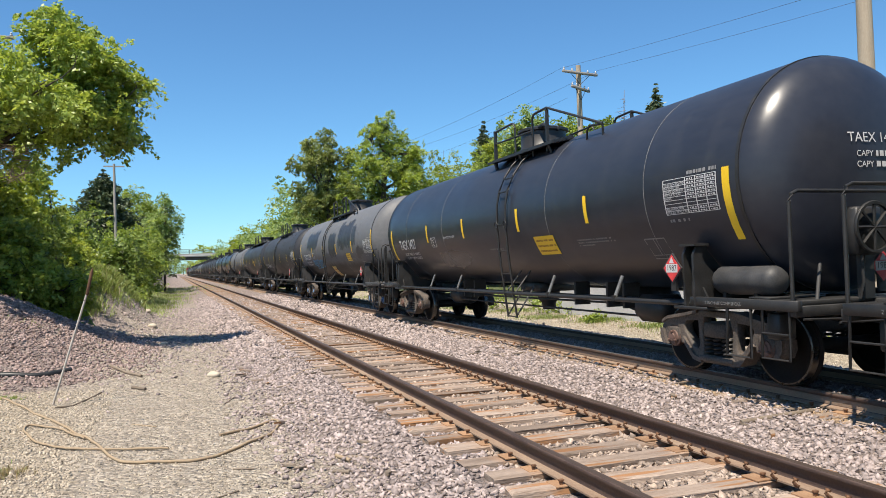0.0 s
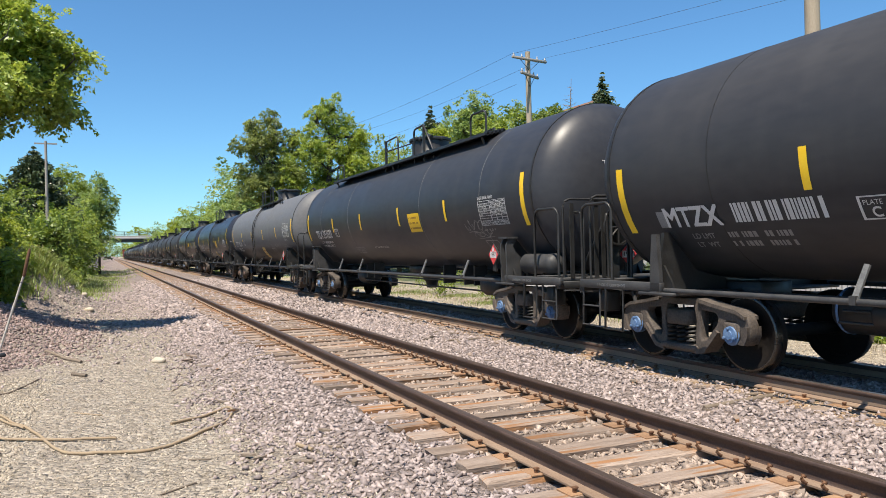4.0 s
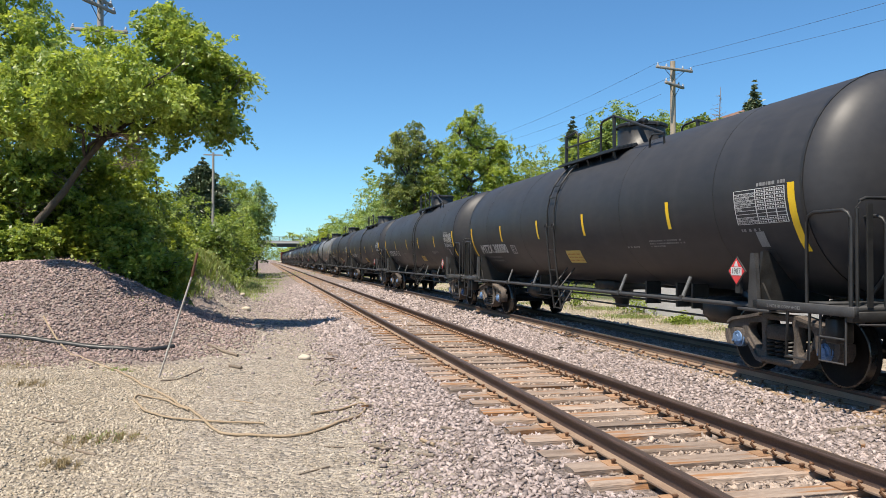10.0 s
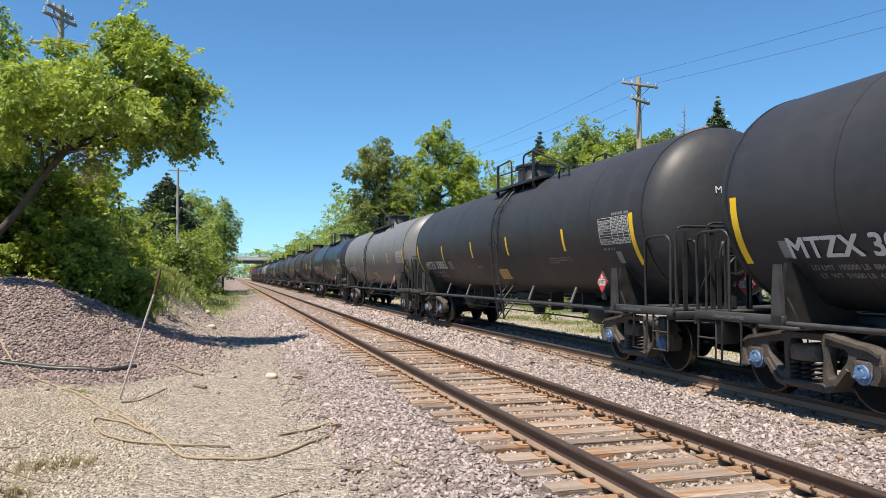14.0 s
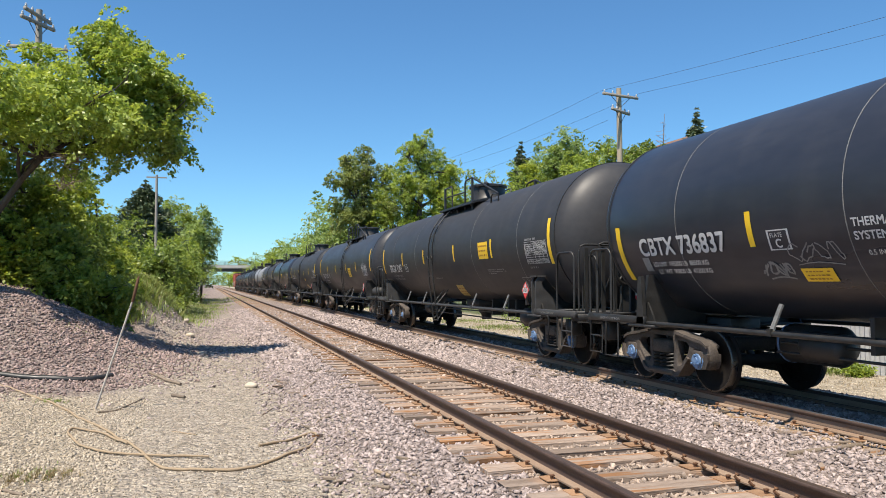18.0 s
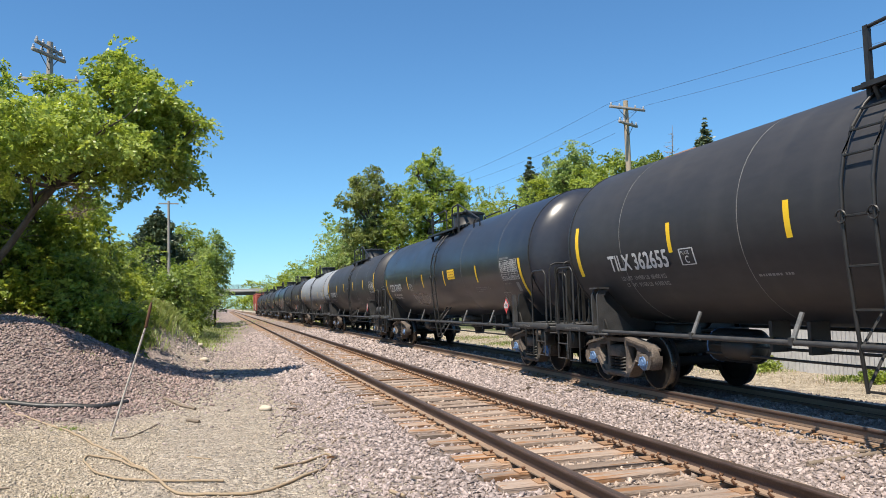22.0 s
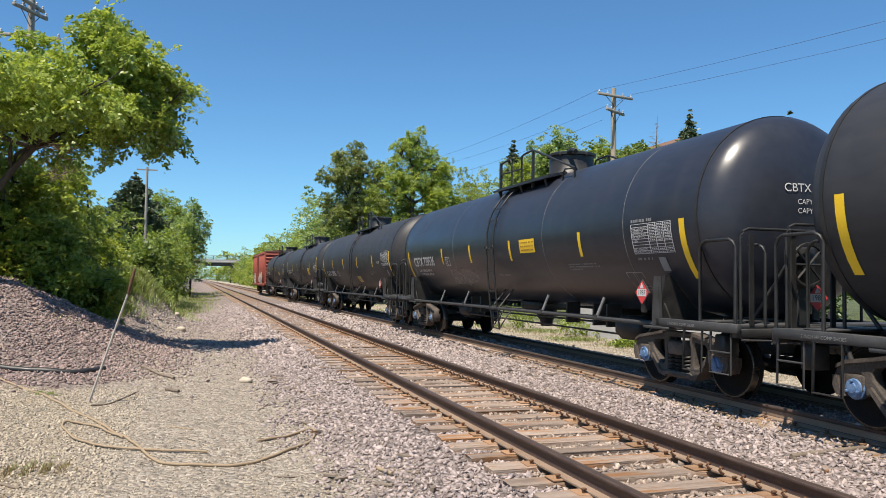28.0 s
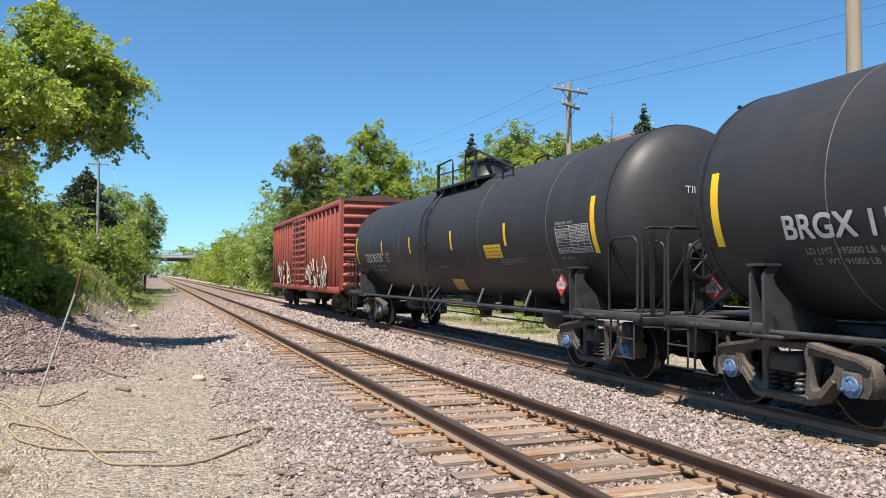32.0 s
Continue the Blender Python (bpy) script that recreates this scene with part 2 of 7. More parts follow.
M_IRON = surf("black_iron", (0.012, 0.012, 0.012), (0.026, 0.025, 0.024), 6, 50, 0.5, 0.0, 0.15, 0.003)
M_GIRON = surf("worn_grey_iron", (0.026, 0.026, 0.0265), (0.054, 0.053, 0.053), 6, 50, 0.6, 0.0, 0.2, 0.003)
M_STRUT = surf("scuffed_grey_strut", (0.09, 0.09, 0.09), (0.22, 0.22, 0.21), 6, 40, 0.6, 0.0, 0.2, 0.003)
M_TRUCK = surf("dusty_cast_truck", (0.038, 0.032, 0.028), (0.112, 0.09, 0.075), 5, 40, 0.8, 0.0, 0.35, 0.008, rand=0.35)
M_WHEEL = surf("dark_wheel_steel", (0.008, 0.007, 0.007), (0.018, 0.015, 0.013), 6, 50, 0.7, 0.0, 0.2, 0.003)
M_WHEEL.node_tree.nodes["Principled BSDF"].inputs["Specular IOR Level"].default_value = 0.15
M_TREAD = surf("polished_tread", (0.072, 0.0698, 0.0675), (0.117, 0.113, 0.108), 6, 50, 0.3, 0.9, 0.05, 0.002)
M_CAPR = surf("rust_brown_bearing_cap", (0.075, 0.042, 0.033), (0.17, 0.10, 0.078), 8, 50, 0.7, 0.1, 0.2, 0.003)
M_CAPB = surf("blue_bearing_cap", (0.05, 0.11, 0.24), (0.14, 0.23, 0.38), 8, 50, 0.6, 0.1, 0.2, 0.003)
M_YEL = surf("yellow_reflective_stripe", (0.80, 0.50, 0.012), (0.86, 0.57, 0.03), 6, 40, 0.45, 0.0, 0.05, 0.001)
M_WHITE = surf("white_stencil_paint", (0.491, 0.491, 0.483), (0.618, 0.618, 0.61), 8, 60, 0.6, 0.0, 0.05, 0.001)
M_FADED = surf("faded_stencil_paint", (0.165, 0.165, 0.165), (0.269, 0.269, 0.266), 8, 60, 0.7, 0.0, 0.05, 0.001)
M_ORANGE = surf("faded_orange_stencil", (0.384, 0.2, 0.048), (0.48, 0.272, 0.08), 8, 60, 0.6, 0.0, 0.05, 0.001)
M_BLUE = surf("blue_spray_paint", (0.04, 0.22, 0.42), (0.08, 0.33, 0.55), 3, 60, 0.6, 0.0, 0.05, 0.001)
M_RED = surf("placard_red", (0.55, 0.035, 0.04), (0.68, 0.06, 0.06), 8, 60, 0.5, 0.0, 0.05, 0.001)
M_BOX = surf("boxcar_red_paint", (0.254, 0.0561, 0.0374), (0.344, 0.0898, 0.0636), 0.8, 14, 0.65, 0.0, 0.1, 0.004, spots=((0.25, 0.10, 0.07), 1.6, 0.62))
M_BOXROOF = surf("boxcar_roof_paint", (0.10, 0.05, 0.04), (0.18, 0.08, 0.06), 1, 14, 0.7, 0.0, 0.2, 0.004)
M_POLE = surf("pole_wood", (0.30, 0.24, 0.17), (0.43, 0.36, 0.27), 2, 30, 0.9, 0.0, 0.4, 0.01, stretch=(6, 6, 0.5))
M_GPOLE = surf("grey_pole_wood", (0.239, 0.218, 0.19), (0.352, 0.324, 0.289), 2, 30, 0.9, 0.0, 0.4, 0.01, stretch=(6, 6, 0.5))
M_GLASS = surf("porcelain", (0.35, 0.36, 0.38), (0.5, 0.52, 0.55), 8, 60, 0.25)
M_WIRE = surf("wire", (0.03, 0.03, 0.033), (0.05, 0.05, 0.055), 8, 60, 0.5)
M_BARK = surf("bark", (0.055, 0.044, 0.036), (0.125, 0.105, 0.088), 5, 30, 0.95, 0.0, 0.9, 0.03, stretch=(3, 3, 0.7))
M_DEAD = surf("dead_twigs", (0.20, 0.15, 0.11), (0.33, 0.26, 0.20), 5, 30, 0.95, 0.0, 0.4, 0.01)
M_LEAF = leaf("maple_leaf", (0.15, 0.235, 0.042), (0.42, 0.50, 0.11), 1.0, 0.5)
M_LEAF2 = leaf("bush_leaf", (0.105, 0.175, 0.03), (0.335, 0.41, 0.078), 1.0, 0.46)
M_LEAF3 = leaf("bright_leaf", (0.16, 0.235, 0.03), (0.40, 0.455, 0.08), 1.0, 0.46)
M_LEAFD = leaf("dark_leaf", (0.07, 0.125, 0.026), (0.25, 0.32, 0.07), 1.0, 0.4)
M_LEAFY = leaf("young_leaf", (0.14, 0.22, 0.06), (0.34, 0.44, 0.16), 1.0, 0.46)
M_LEAFO = leaf("olive_leaf", (0.11, 0.15, 0.045), (0.32, 0.37, 0.12), 1.0, 0.45)
M_NEEDLE = leaf("spruce_needle", (0.03, 0.054, 0.024), (0.105, 0.135, 0.06), 1.0, 0.1)
M_GRASS = leaf("grass_blade", (0.11, 0.165, 0.036), (0.30, 0.355, 0.115), 2.0, 0.3)
M_STRAW = leaf("dry_grass", (0.194, 0.145, 0.0704), (0.37, 0.299, 0.167), 2.0, 0.2, (1.1, 1.0, 0.8))
M_CONC = surf("bridge_concrete", (0.296, 0.289, 0.275), (0.408, 0.394, 0.373), 0.4, 8, 0.85, 0.0, 0.2, 0.02)
M_BEAM = surf("bridge_beam_dark", (0.05, 0.05, 0.05), (0.09, 0.088, 0.085), 0.4, 8, 0.8)
M_FENCE = surf("grey_sheet_fence", (0.31, 0.317, 0.331), (0.422, 0.429, 0.444), 0.8, 12, 0.6, 0.0, 0.1, 0.004)
M_ROOF = surf("brown_shingle", (0.14, 0.075, 0.055), (0.24, 0.14, 0.10), 3, 30, 0.9)
M_SIDING = surf("pale_siding", (0.48, 0.464, 0.424), (0.56, 0.544, 0.504), 1, 20, 0.7)
M_PANE = surf("window_pane", (0.03, 0.035, 0.04), (0.05, 0.055, 0.06), 1, 20, 0.08)
M_SIGN = surf("rusty_sign_post", (0.34, 0.30, 0.26), (0.50, 0.46, 0.41), 5, 40, 0.7, 0.0, 0.2, 0.004)


# ---- mesh helpers ----
def quads_ob(name, v, material, parent=None):
    """One mesh of separate quads from an array of shape (n, 4, 3)."""
    n = len(v)
    me = bpy.data.meshes.new(name)
    me.vertices.add(4 * n)
    me.vertices.foreach_set("co", np.ascontiguousarray(v, dtype=np.float32).ravel())
    me.loops.add(4 * n)
    me.loops.foreach_set("vertex_index", np.arange(4 * n, dtype=np.int32))
    me.polygons.add(n)
    me.polygons.foreach_set("loop_start", np.arange(0, 4 * n, 4, dtype=np.int32))
    me.materials.append(material)
    me.update(calc_edges=True)
    ob = new(name, me)
    ob.parent = parent
    return ob


def solids_ob(name, base, faces, xf, offs, material, parent=None):
    """One mesh of many small closed solids. base (k,3) times xf (n,3,3) plus offs (n,3); base may be (n,k,3)."""
    base = np.asarray(base, dtype=np.float32)
    if base.ndim == 2:
        base = np.repeat(base[None], len(offs), 0)
    v = np.einsum("nij,nkj->nki", xf, base) + offs[:, None]
    n, k = v.shape[:2]
    f = (np.asarray(faces, dtype=np.int32)[None] + (np.arange(n, dtype=np.int32) * k)[:, None, None]).reshape(-1, len(faces[0]))
    me = bpy.data.meshes.new(name)
    me.vertices.add(n * k)
    me.vertices.foreach_set("co", v.astype(np.float32).ravel())
    me.loops.add(f.size)
    me.loops.foreach_set("vertex_index", f.ravel())
    me.polygons.add(len(f))
    me.polygons.foreach_set("loop_start", np.arange(0, f.size, f.shape[1], dtype=np.int32))
    me.materials.append(material)
    me.update(calc_edges=True)
    ob = new(name, me)
    ob.parent = parent
    return ob


def part(name, bm, material, parent, label="", smooth=False):
    me = bpy.data.meshes.new(name)
    bm.to_mesh(me)
    bm.free()
    me.materials.append(material)
    if smooth:
        me.polygons.foreach_set("use_smooth", [True] * len(me.polygons))
    else:
        me.set_sharp_from_angle(angle=radians(61))
    ob = new(name, me)
    ob.parent = parent
    if label:
        ob["label"] = label
    return ob


def add_box(bm, x0, x1, y0, y1, z0, z1, bevel=0.0):
    vs = [bm.verts.new(p) for p in ((x0, y0, z0), (x1, y0, z0), (x1, y1, z0), (x0, y1, z0), (x0, y0, z1), (x1, y0, z1), (x1, y1, z1), (x0, y1, z1))]
    fs = [bm.faces.new([vs[i] for i in q]) for q in ((3, 2, 1, 0), (4, 5, 6, 7), (0, 1, 5, 4), (1, 2, 6, 5), (2, 3, 7, 6), (3, 0, 4, 7))]
    if bevel:
        es = list({e for f in fs for e in f.edges})
        bmesh.ops.bevel(bm, geom=es, offset=bevel, segments=1, affect="EDGES", profile=0.5)


def box(x0, x1, y0, y1, z0, z1, bevel=0.0):
    bm = bmesh.new()
    add_box(bm, x0, x1, y0, y1, z0, z1, bevel)
    return bm


def add_tube(bm, pts, r, sides=8, cap=True, taper=None):
    """A round bar along the points."""
    pts = [Vector(p) for p in pts]
    rings = []
    up = Vector((0, 0, 1))
    for i, p in enumerate(pts):
        d = (pts[min(i + 1, len(pts) - 1)] - pts[max(i - 1, 0)]).normalized()
        a = d.cross(up if abs(d.z) < 0.95 else Vector((1, 0, 0))).normalized()
        b = d.cross(a)
        rr = taper[i] if taper else r
        rings.append([bm.verts.new(p + (a * math.cos(2 * math.pi * k / sides) + b * math.sin(2 * math.pi * k / sides)) * rr) for k in range(sides)])
    for q, s in zip(rings, rings[1:]):
        for k in range(sides):
            bm.faces.new((q[k], q[(k + 1) % sides], s[(k + 1) % sides], s[k])).smooth = True
    if cap:
        bm.faces.new(rings[0][::-1])
        bm.faces.new(rings[-1])


def tube(pts, r, sides=8, taper=None):
    bm = bmesh.new()
    add_tube(bm, pts, r, sides, True, taper)
    bmesh.ops.recalc_face_normals(bm, faces=bm.faces)
    return bm


def lathe(profile, sides, axis="z", caps=True):
    """Revolve (radius, height) pairs."""
    bm = bmesh.new()
    rings = []
    for r, h in profile:
        ring = []
        for k in range(sides):
            a = 2 * math.pi * k / sides
            c, s = r * math.cos(a), r * math.sin(a)
            ring.append(bm.verts.new({"z": (c, s, h), "y": (c, h, s), "x": (h, c, s)}[axis]))
        rings.append(ring)
    for q, s in zip(rings, rings[1:]):
        for k in range(sides):
            bm.faces.new((q[k], q[(k + 1) % sides], s[(k + 1) % sides], s[k])).smooth = True
    if caps:
        bm.faces.new(rings[0][::-1])
        bm.faces.new(rings[-1])
    bmesh.ops.recalc_face_normals(bm, faces=bm.faces)
    return bm


def prism(outline, axis, a, b):
    """A plate: an outline of (u, v) pushed from a to b along an axis."""
    bm = bmesh.new()
    put = {"x": lambda u, v, w: (w, u, v), "y": lambda u, v, w: (u, w, v), "z": lambda u, v, w: (u, v, w)}[axis]
    q = [bm.verts.new(put(u, v, a)) for u, v in outline]
    s = [bm.verts.new(put(u, v, b)) for u, v in outline]
    n = len(q)
    bm.faces.new(q[::-1])
    bm.faces.new(s)
    for k in range(n):
        bm.faces.new((q[k], q[(k + 1) % n], s[(k + 1) % n], s[k]))
    bmesh.ops.recalc_face_normals(bm, faces=bm.faces)
    return bm


def empty(name, x, y, z, label="", category="", group="", kind=""):
    e = new(name)
    e.location = (x, y, z)
    return tagged(e, label, category, group, kind)


def smoothstep(a, b, x):
    t = np.clip((np.asarray(x, dtype=float) - a) / (b - a), 0, 1)
    return t * t * (3 - 2 * t)


def wob(x, y, s=1.0):
    """Cheap smooth unevenness from sines, about -1 to 1."""
    x, y = np.asarray(x, dtype=float) * s, np.asarray(y, dtype=float) * s
    return (np.sin(1.3 * x + 0.7 * y + 1.1) + np.sin(-0.8 * x + 1.7 * y + 2.3) + np.sin(2.9 * x + 2.1 * y) * 0.6 + np.sin(3.7 * x - 3.1 * y + 0.7) * 0.5) / 3.1


# ---- plan: z is 0 at the railheads, the rails run along y ----
NEAR_X, FAR_X = 3.2925, 7.3440     # centre lines of the two tracks
GAUGE = 0.7525                     # centre line to the middle of the railhead


def land(x, y):
    """Height of the ground."""
    x, y = np.asarray(x, dtype=float), np.asarray(y, dtype=float)
    z = -0.40 + 0.165 * smoothstep(0.75, 1.9, x)
    z = z - 0.03 * smoothstep(4.4, 4.9, x) * (1 - smoothstep(5.0, 5.6, x)) + 0.045 * smoothstep(5.2, 5.9, x) * (1 - smoothstep(9.0, 9.6, x))
    z = z - 0.12 * smoothstep(9.0, 10.4, x)
    # gravel mound and the bank behind it
    mound = 1.95 * np.exp(-((x + 5.6) / np.where(x > -5.6, 3.2, 6.0)) ** 2 - (np.abs(y - 16.6) / 3.2) ** 2.2)
    hump = 2.1 * np.exp(-((x + 3.1) / 1.5) ** 2 - ((y - 27.5) / 4.5) ** 2)
    bank = 1.75 * smoothstep(-2.4, -5.6, x) * smoothstep(14.5, 20.0, y)
    foot = 0.3 * smoothstep(-0.9, -2.8, x) * smoothstep(12.0, 19.0, y)
    yard = 0.16 * smoothstep(-2.0, -4.0, x)
    z = z + np.maximum(np.maximum(np.maximum(mound, hump), bank + foot), yard)
    z = z + 1.0 * smoothstep(-8, -20, x) * smoothstep(12, 20, y)
    ease = np.where((x > 1.4) & (x < 9.2), 0.2, 1.0)
    z = z + ease * (0.03 * wob(x, y, 1.6) + 0.012 * wob(x + 7, y - 3, 5.0))
    return z


# ---- ground ----
def ground_material():
    m = surf("ground_gravel", (0.189, 0.15, 0.132), (0.304, 0.246, 0.22), 14, 55, 0.95, 0.0, 0.9, 0.03)
    t = m.node_tree
    n, ln = t.nodes, t.links.new
    p = n["Principled BSDF"]
    co = n.new("ShaderNodeTexCoord")
    sp = n.new("ShaderNodeSeparateXYZ")
    ln(co.outputs["Object"], sp.inputs[0])
    ns = n.new("ShaderNodeTexNoise")
    ns.inputs["Scale"].default_value = 0.9
    ns.inputs["Detail"].default_value = 6
    ln(co.outputs["Object"], ns.inputs["Vector"])

    def band(axis, lo, hi, wobble):
        """0 below lo, 1 above hi, along one axis with an uneven edge."""
        ad = n.new("ShaderNodeMath")
        ad.operation = "MULTIPLY_ADD"
        ad.inputs[1].default_value = wobble
        ln(ns.outputs[0], ad.inputs[0])
        ln(sp.outputs[axis], ad.inputs[2])
        r = n.new("ShaderNodeMapRange")
        r.interpolation_type = "SMOOTHSTEP"
        r.inputs[1].default_value, r.inputs[2].default_value = lo + wobble / 2, hi + wobble / 2
        ln(ad.outputs[0], r.inputs[0])
        return r.outputs[0]

    def times(a, b):
        q = n.new("ShaderNodeMath")
        q.operation = "MULTIPLY"
        ln(a, q.inputs[0])
        ln(b, q.inputs[1])
        return q.outputs[0]

    def over(base, fac, a, b, scale):
        f = n.new("ShaderNodeTexNoise")
        f.inputs["Scale"].default_value = scale
        f.inputs["Detail"].default_value = 6
        ln(co.outputs["Object"], f.inputs["Vector"])
        rr = n.new("ShaderNodeMapRange")
        rr.inputs[1].default_value, rr.inputs[2].default_value = 0.35, 0.65
        ln(f.outputs[0], rr.inputs[0])
        c = n.new("ShaderNodeMix")
        c.data_type = "RGBA"
        c.inputs[6].default_value, c.inputs[7].default_value = (*a, 1), (*b, 1)
        ln(rr.outputs[0], c.inputs[0])
        x = n.new("ShaderNodeMix")
        x.data_type = "RGBA"
        ln(fac, x.inputs[0])
        ln(base, x.inputs[6])
        ln(c.outputs[2], x.inputs[7])
        return x.outputs[2]

    def flip(a):
        q = n.new("ShaderNodeMath")
        q.operation = "SUBTRACT"
        q.inputs[0].default_value = 1
        ln(a, q.inputs[1])
        return q.outputs[0]

    col = p.inputs["Base Color"].links[0].from_socket
    path = times(flip(band(0, 0.5, 1.5, 1.3)), band(0, -2.6, -1.6, 1.4))
    path = times(path, flip(band(1, 26.0, 70.0, 8.0)))
    col = over(col, path, (0.299, 0.25, 0.194), (0.403, 0.348, 0.282), 7)
    yard = times(flip(band(0, -2.4, -1.2, 1.2)), flip(band(1, 10.2, 12.4, 6.0)))
    col = over(col, yard, (0.292, 0.24, 0.171), (0.403, 0.341, 0.257), 12)
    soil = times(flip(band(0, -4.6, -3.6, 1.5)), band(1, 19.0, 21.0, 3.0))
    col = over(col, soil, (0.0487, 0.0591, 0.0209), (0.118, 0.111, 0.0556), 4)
    far = band(0, 9.6, 10.6, 0.8)
    col = over(col, far, (0.326, 0.273, 0.198), (0.44, 0.378, 0.286), 3)
    strip = times(band(0, 5.98, 6.12, 0.12), flip(band(0, 6.56, 6.62, 0.02)))
    col = over(col, strip, (0.33, 0.215, 0.125), (0.46, 0.335, 0.22), 5)
    wild = band(0, 14.5, 17.0, 2.0)
    col = over(col, wild, (0.0487, 0.0765, 0.0209), (0.111, 0.125, 0.0487), 1)
    vo = n.new("ShaderNodeTexVoronoi")
    vo.inputs["Scale"].default_value = 19
    ln(co.outputs["Object"], vo.inputs["Vector"])
    bw = n.new("ShaderNodeRGBToBW")
    ln(vo.outputs["Color"], bw.inputs[0])
    vr = n.new("ShaderNodeMapRange")
    vr.inputs[3].default_value, vr.inputs[4].default_value = 0.6, 1.35
    ln(bw.outputs[0], vr.inputs[0])
    hs = n.new("ShaderNodeHueSaturation")
    ln(vr.outputs[0], hs.inputs["Value"])
    ln(col, hs.inputs["Color"])
    ln(hs.outputs[0], p.inputs["Base Color"])
    bp = n.new("ShaderNodeBump")
    bp.inputs["Strength"].default_value, bp.inputs["Distance"].default_value = 1.0, 0.05
    bp.invert = True
    ln(vo.outputs["Distance"], bp.inputs["Height"])
    ln(p.inputs["Normal"].links[0].from_socket, bp.inputs["Normal"])
    ln(bp.outputs[0], p.inputs["Normal"])
    return m


def build_ground():
    def steps(marks):
        out = [marks[0][0]]
        for (a, s), (b, _) in zip(marks, marks[1:]):
            k = max(1, round((b - a) / s))
            out += [a + (b - a) * (i + 1) / k for i in range(k)]
        return np.array(out)
    xs = steps([(-2500, 500), (-500, 60), (-80, 6), (-20, 0.5), (-9, 0.14), (2.2, 0.3), (9, 0.2), (14, 1.0), (30, 8), (90, 60), (500, 500), (2500, 1)])
    ys = steps([(-1500, 200), (-300, 30), (-30, 2), (-6, 0.5), (2, 0.12), (22, 0.3), (45, 1.5), (120, 8), (480, 60), (1000, 500), (3500, 1)])
    X, Y = np.meshgrid(xs, ys)
    Z = land(X, Y)
    nx, ny = len(xs), len(ys)
    v = np.stack([X, Y, Z], -1).reshape(-1, 3)
    i = np.arange(nx * ny).reshape(ny, nx)
    f = np.stack([i[:-1, :-1], i[:-1, 1:], i[1:, 1:], i[1:, :-1]], -1).reshape(-1, 4)
    me = bpy.data.meshes.new("ground")
    me.vertices.add(len(v))
    me.vertices.foreach_set("co", v.astype(np.float32).ravel())
    me.loops.add(f.size)
    me.loops.foreach_set("vertex_index", f.astype(np.int32).ravel())
    me.polygons.add(len(f))
    me.polygons.foreach_set("loop_start", np.arange(0, f.size, 4, dtype=np.int32))
    me.polygons.foreach_set("use_smooth", np.ones(len(f), dtype=bool))
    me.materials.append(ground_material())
    me.update(calc_edges=True)
    return tagged(new("ground", me), "gravel and trodden dirt beside the railway with grassy banks", "ground", kind="structure")


ground = build_ground()

# ---- tracks ----
RAIL_PROFILE = [(-0.07, -0.172), (0.07, -0.172), (0.07, -0.160), (0.018, -0.142), (0.009, -0.125), (0.009, -0.055), (0.034, -0.040), (0.036, -0.012), (0.028, -0.001), (-0.028, -0.001), (-0.036, -0.012), (-0.034, -0.040), (-0.009, -0.055), (-0.009, -0.125), (-0.018, -0.142), (-0.07, -0.160)]
TIE_PITCH = 0.508


def rail(parent, x, top):
    r = part("rail", prism(RAIL_PROFILE, "y", -400, 900), M_RAIL, parent)
    r.location = (x, 0, 0)
    if top is M_SHINE:
        part("rail_web", prism([(-0.0125, -0.13), (0.0125, -0.13), (0.0125, -0.056), (-0.0125, -0.056)], "y", -400, 900), M_FOOT, r)
    part("rail_foot", prism([(-0.073, -0.1725), (0.073, -0.1725), (0.073, -0.1575), (0.022, -0.138), (-0.022, -0.138), (-0.073, -0.1575)], "y", -400, 900), M_FOOT, r)
    bm = box(-0.026, 0.026, -400, 900, -0.0015, 0.0015)
    s = part("running_surface", bm, top, r)
    return r


def tie_meshes():
    out = []
    for k in range(5):
        bm = bmesh.new()
        add_box(bm, -1.30, 1.30, -0.115, 0.115, -0.36, -0.178, 0.012)
        for v in bm.verts:
            v.co += Vector((RND.uniform(-0.02, 0.02), RND.uniform(-0.012, 0.012), RND.uniform(-0.008, 0.004)))
        me = bpy.data.meshes.new("tie")
        bm.to_mesh(me)
        bm.free()
        me.materials.append(M_TIE)
        out.append(me)
    return out


TIES = tie_meshes()


def anchor_mesh():
    bm = bmesh.new()
    add_tube(bm, [(0.045, 0, -0.168), (0.085, 0, -0.150), (0.112, 0, -0.120), (0.104, 0, -0.095), (0.075, 0, -0.108)], 0.014, 6)
    bmesh.ops.recalc_face_normals(bm, faces=bm.faces)
    me = bpy.data.meshes.new("rail_anchor")
    bm.to_mesh(me)
    bm.free()
    me.materials.append(M_RUST)
    return me


def spike_mesh():
    bm = box(-0.012, 0.012, -0.012, 0.012, -0.17, -0.145)
    add_box(bm, -0.018, 0.024, -0.017, 0.017, -0.145, -0.128, 0.004)
    me = bpy.data.meshes.new("spike")
    bm.to_mesh(me)
    bm.free()
    me.materials.append(M_RUST)
    return me


def plate_mesh():
    bm = box(-0.20, 0.17, -0.095, 0.095, -0.184, -0.170, 0.003)
    me = bpy.data.meshes.new("tie_plate")
    bm.to_mesh(me)
    bm.free()
    me.materials.append(M_PLATE)
    return me


ANCHOR, SPIKE, PLATE = anchor_mesh(), spike_mesh(), plate_mesh()


def child(name, me, parent, m):
    o = new(name, me)
    o.parent = parent
    o.matrix_basis = m
    return o


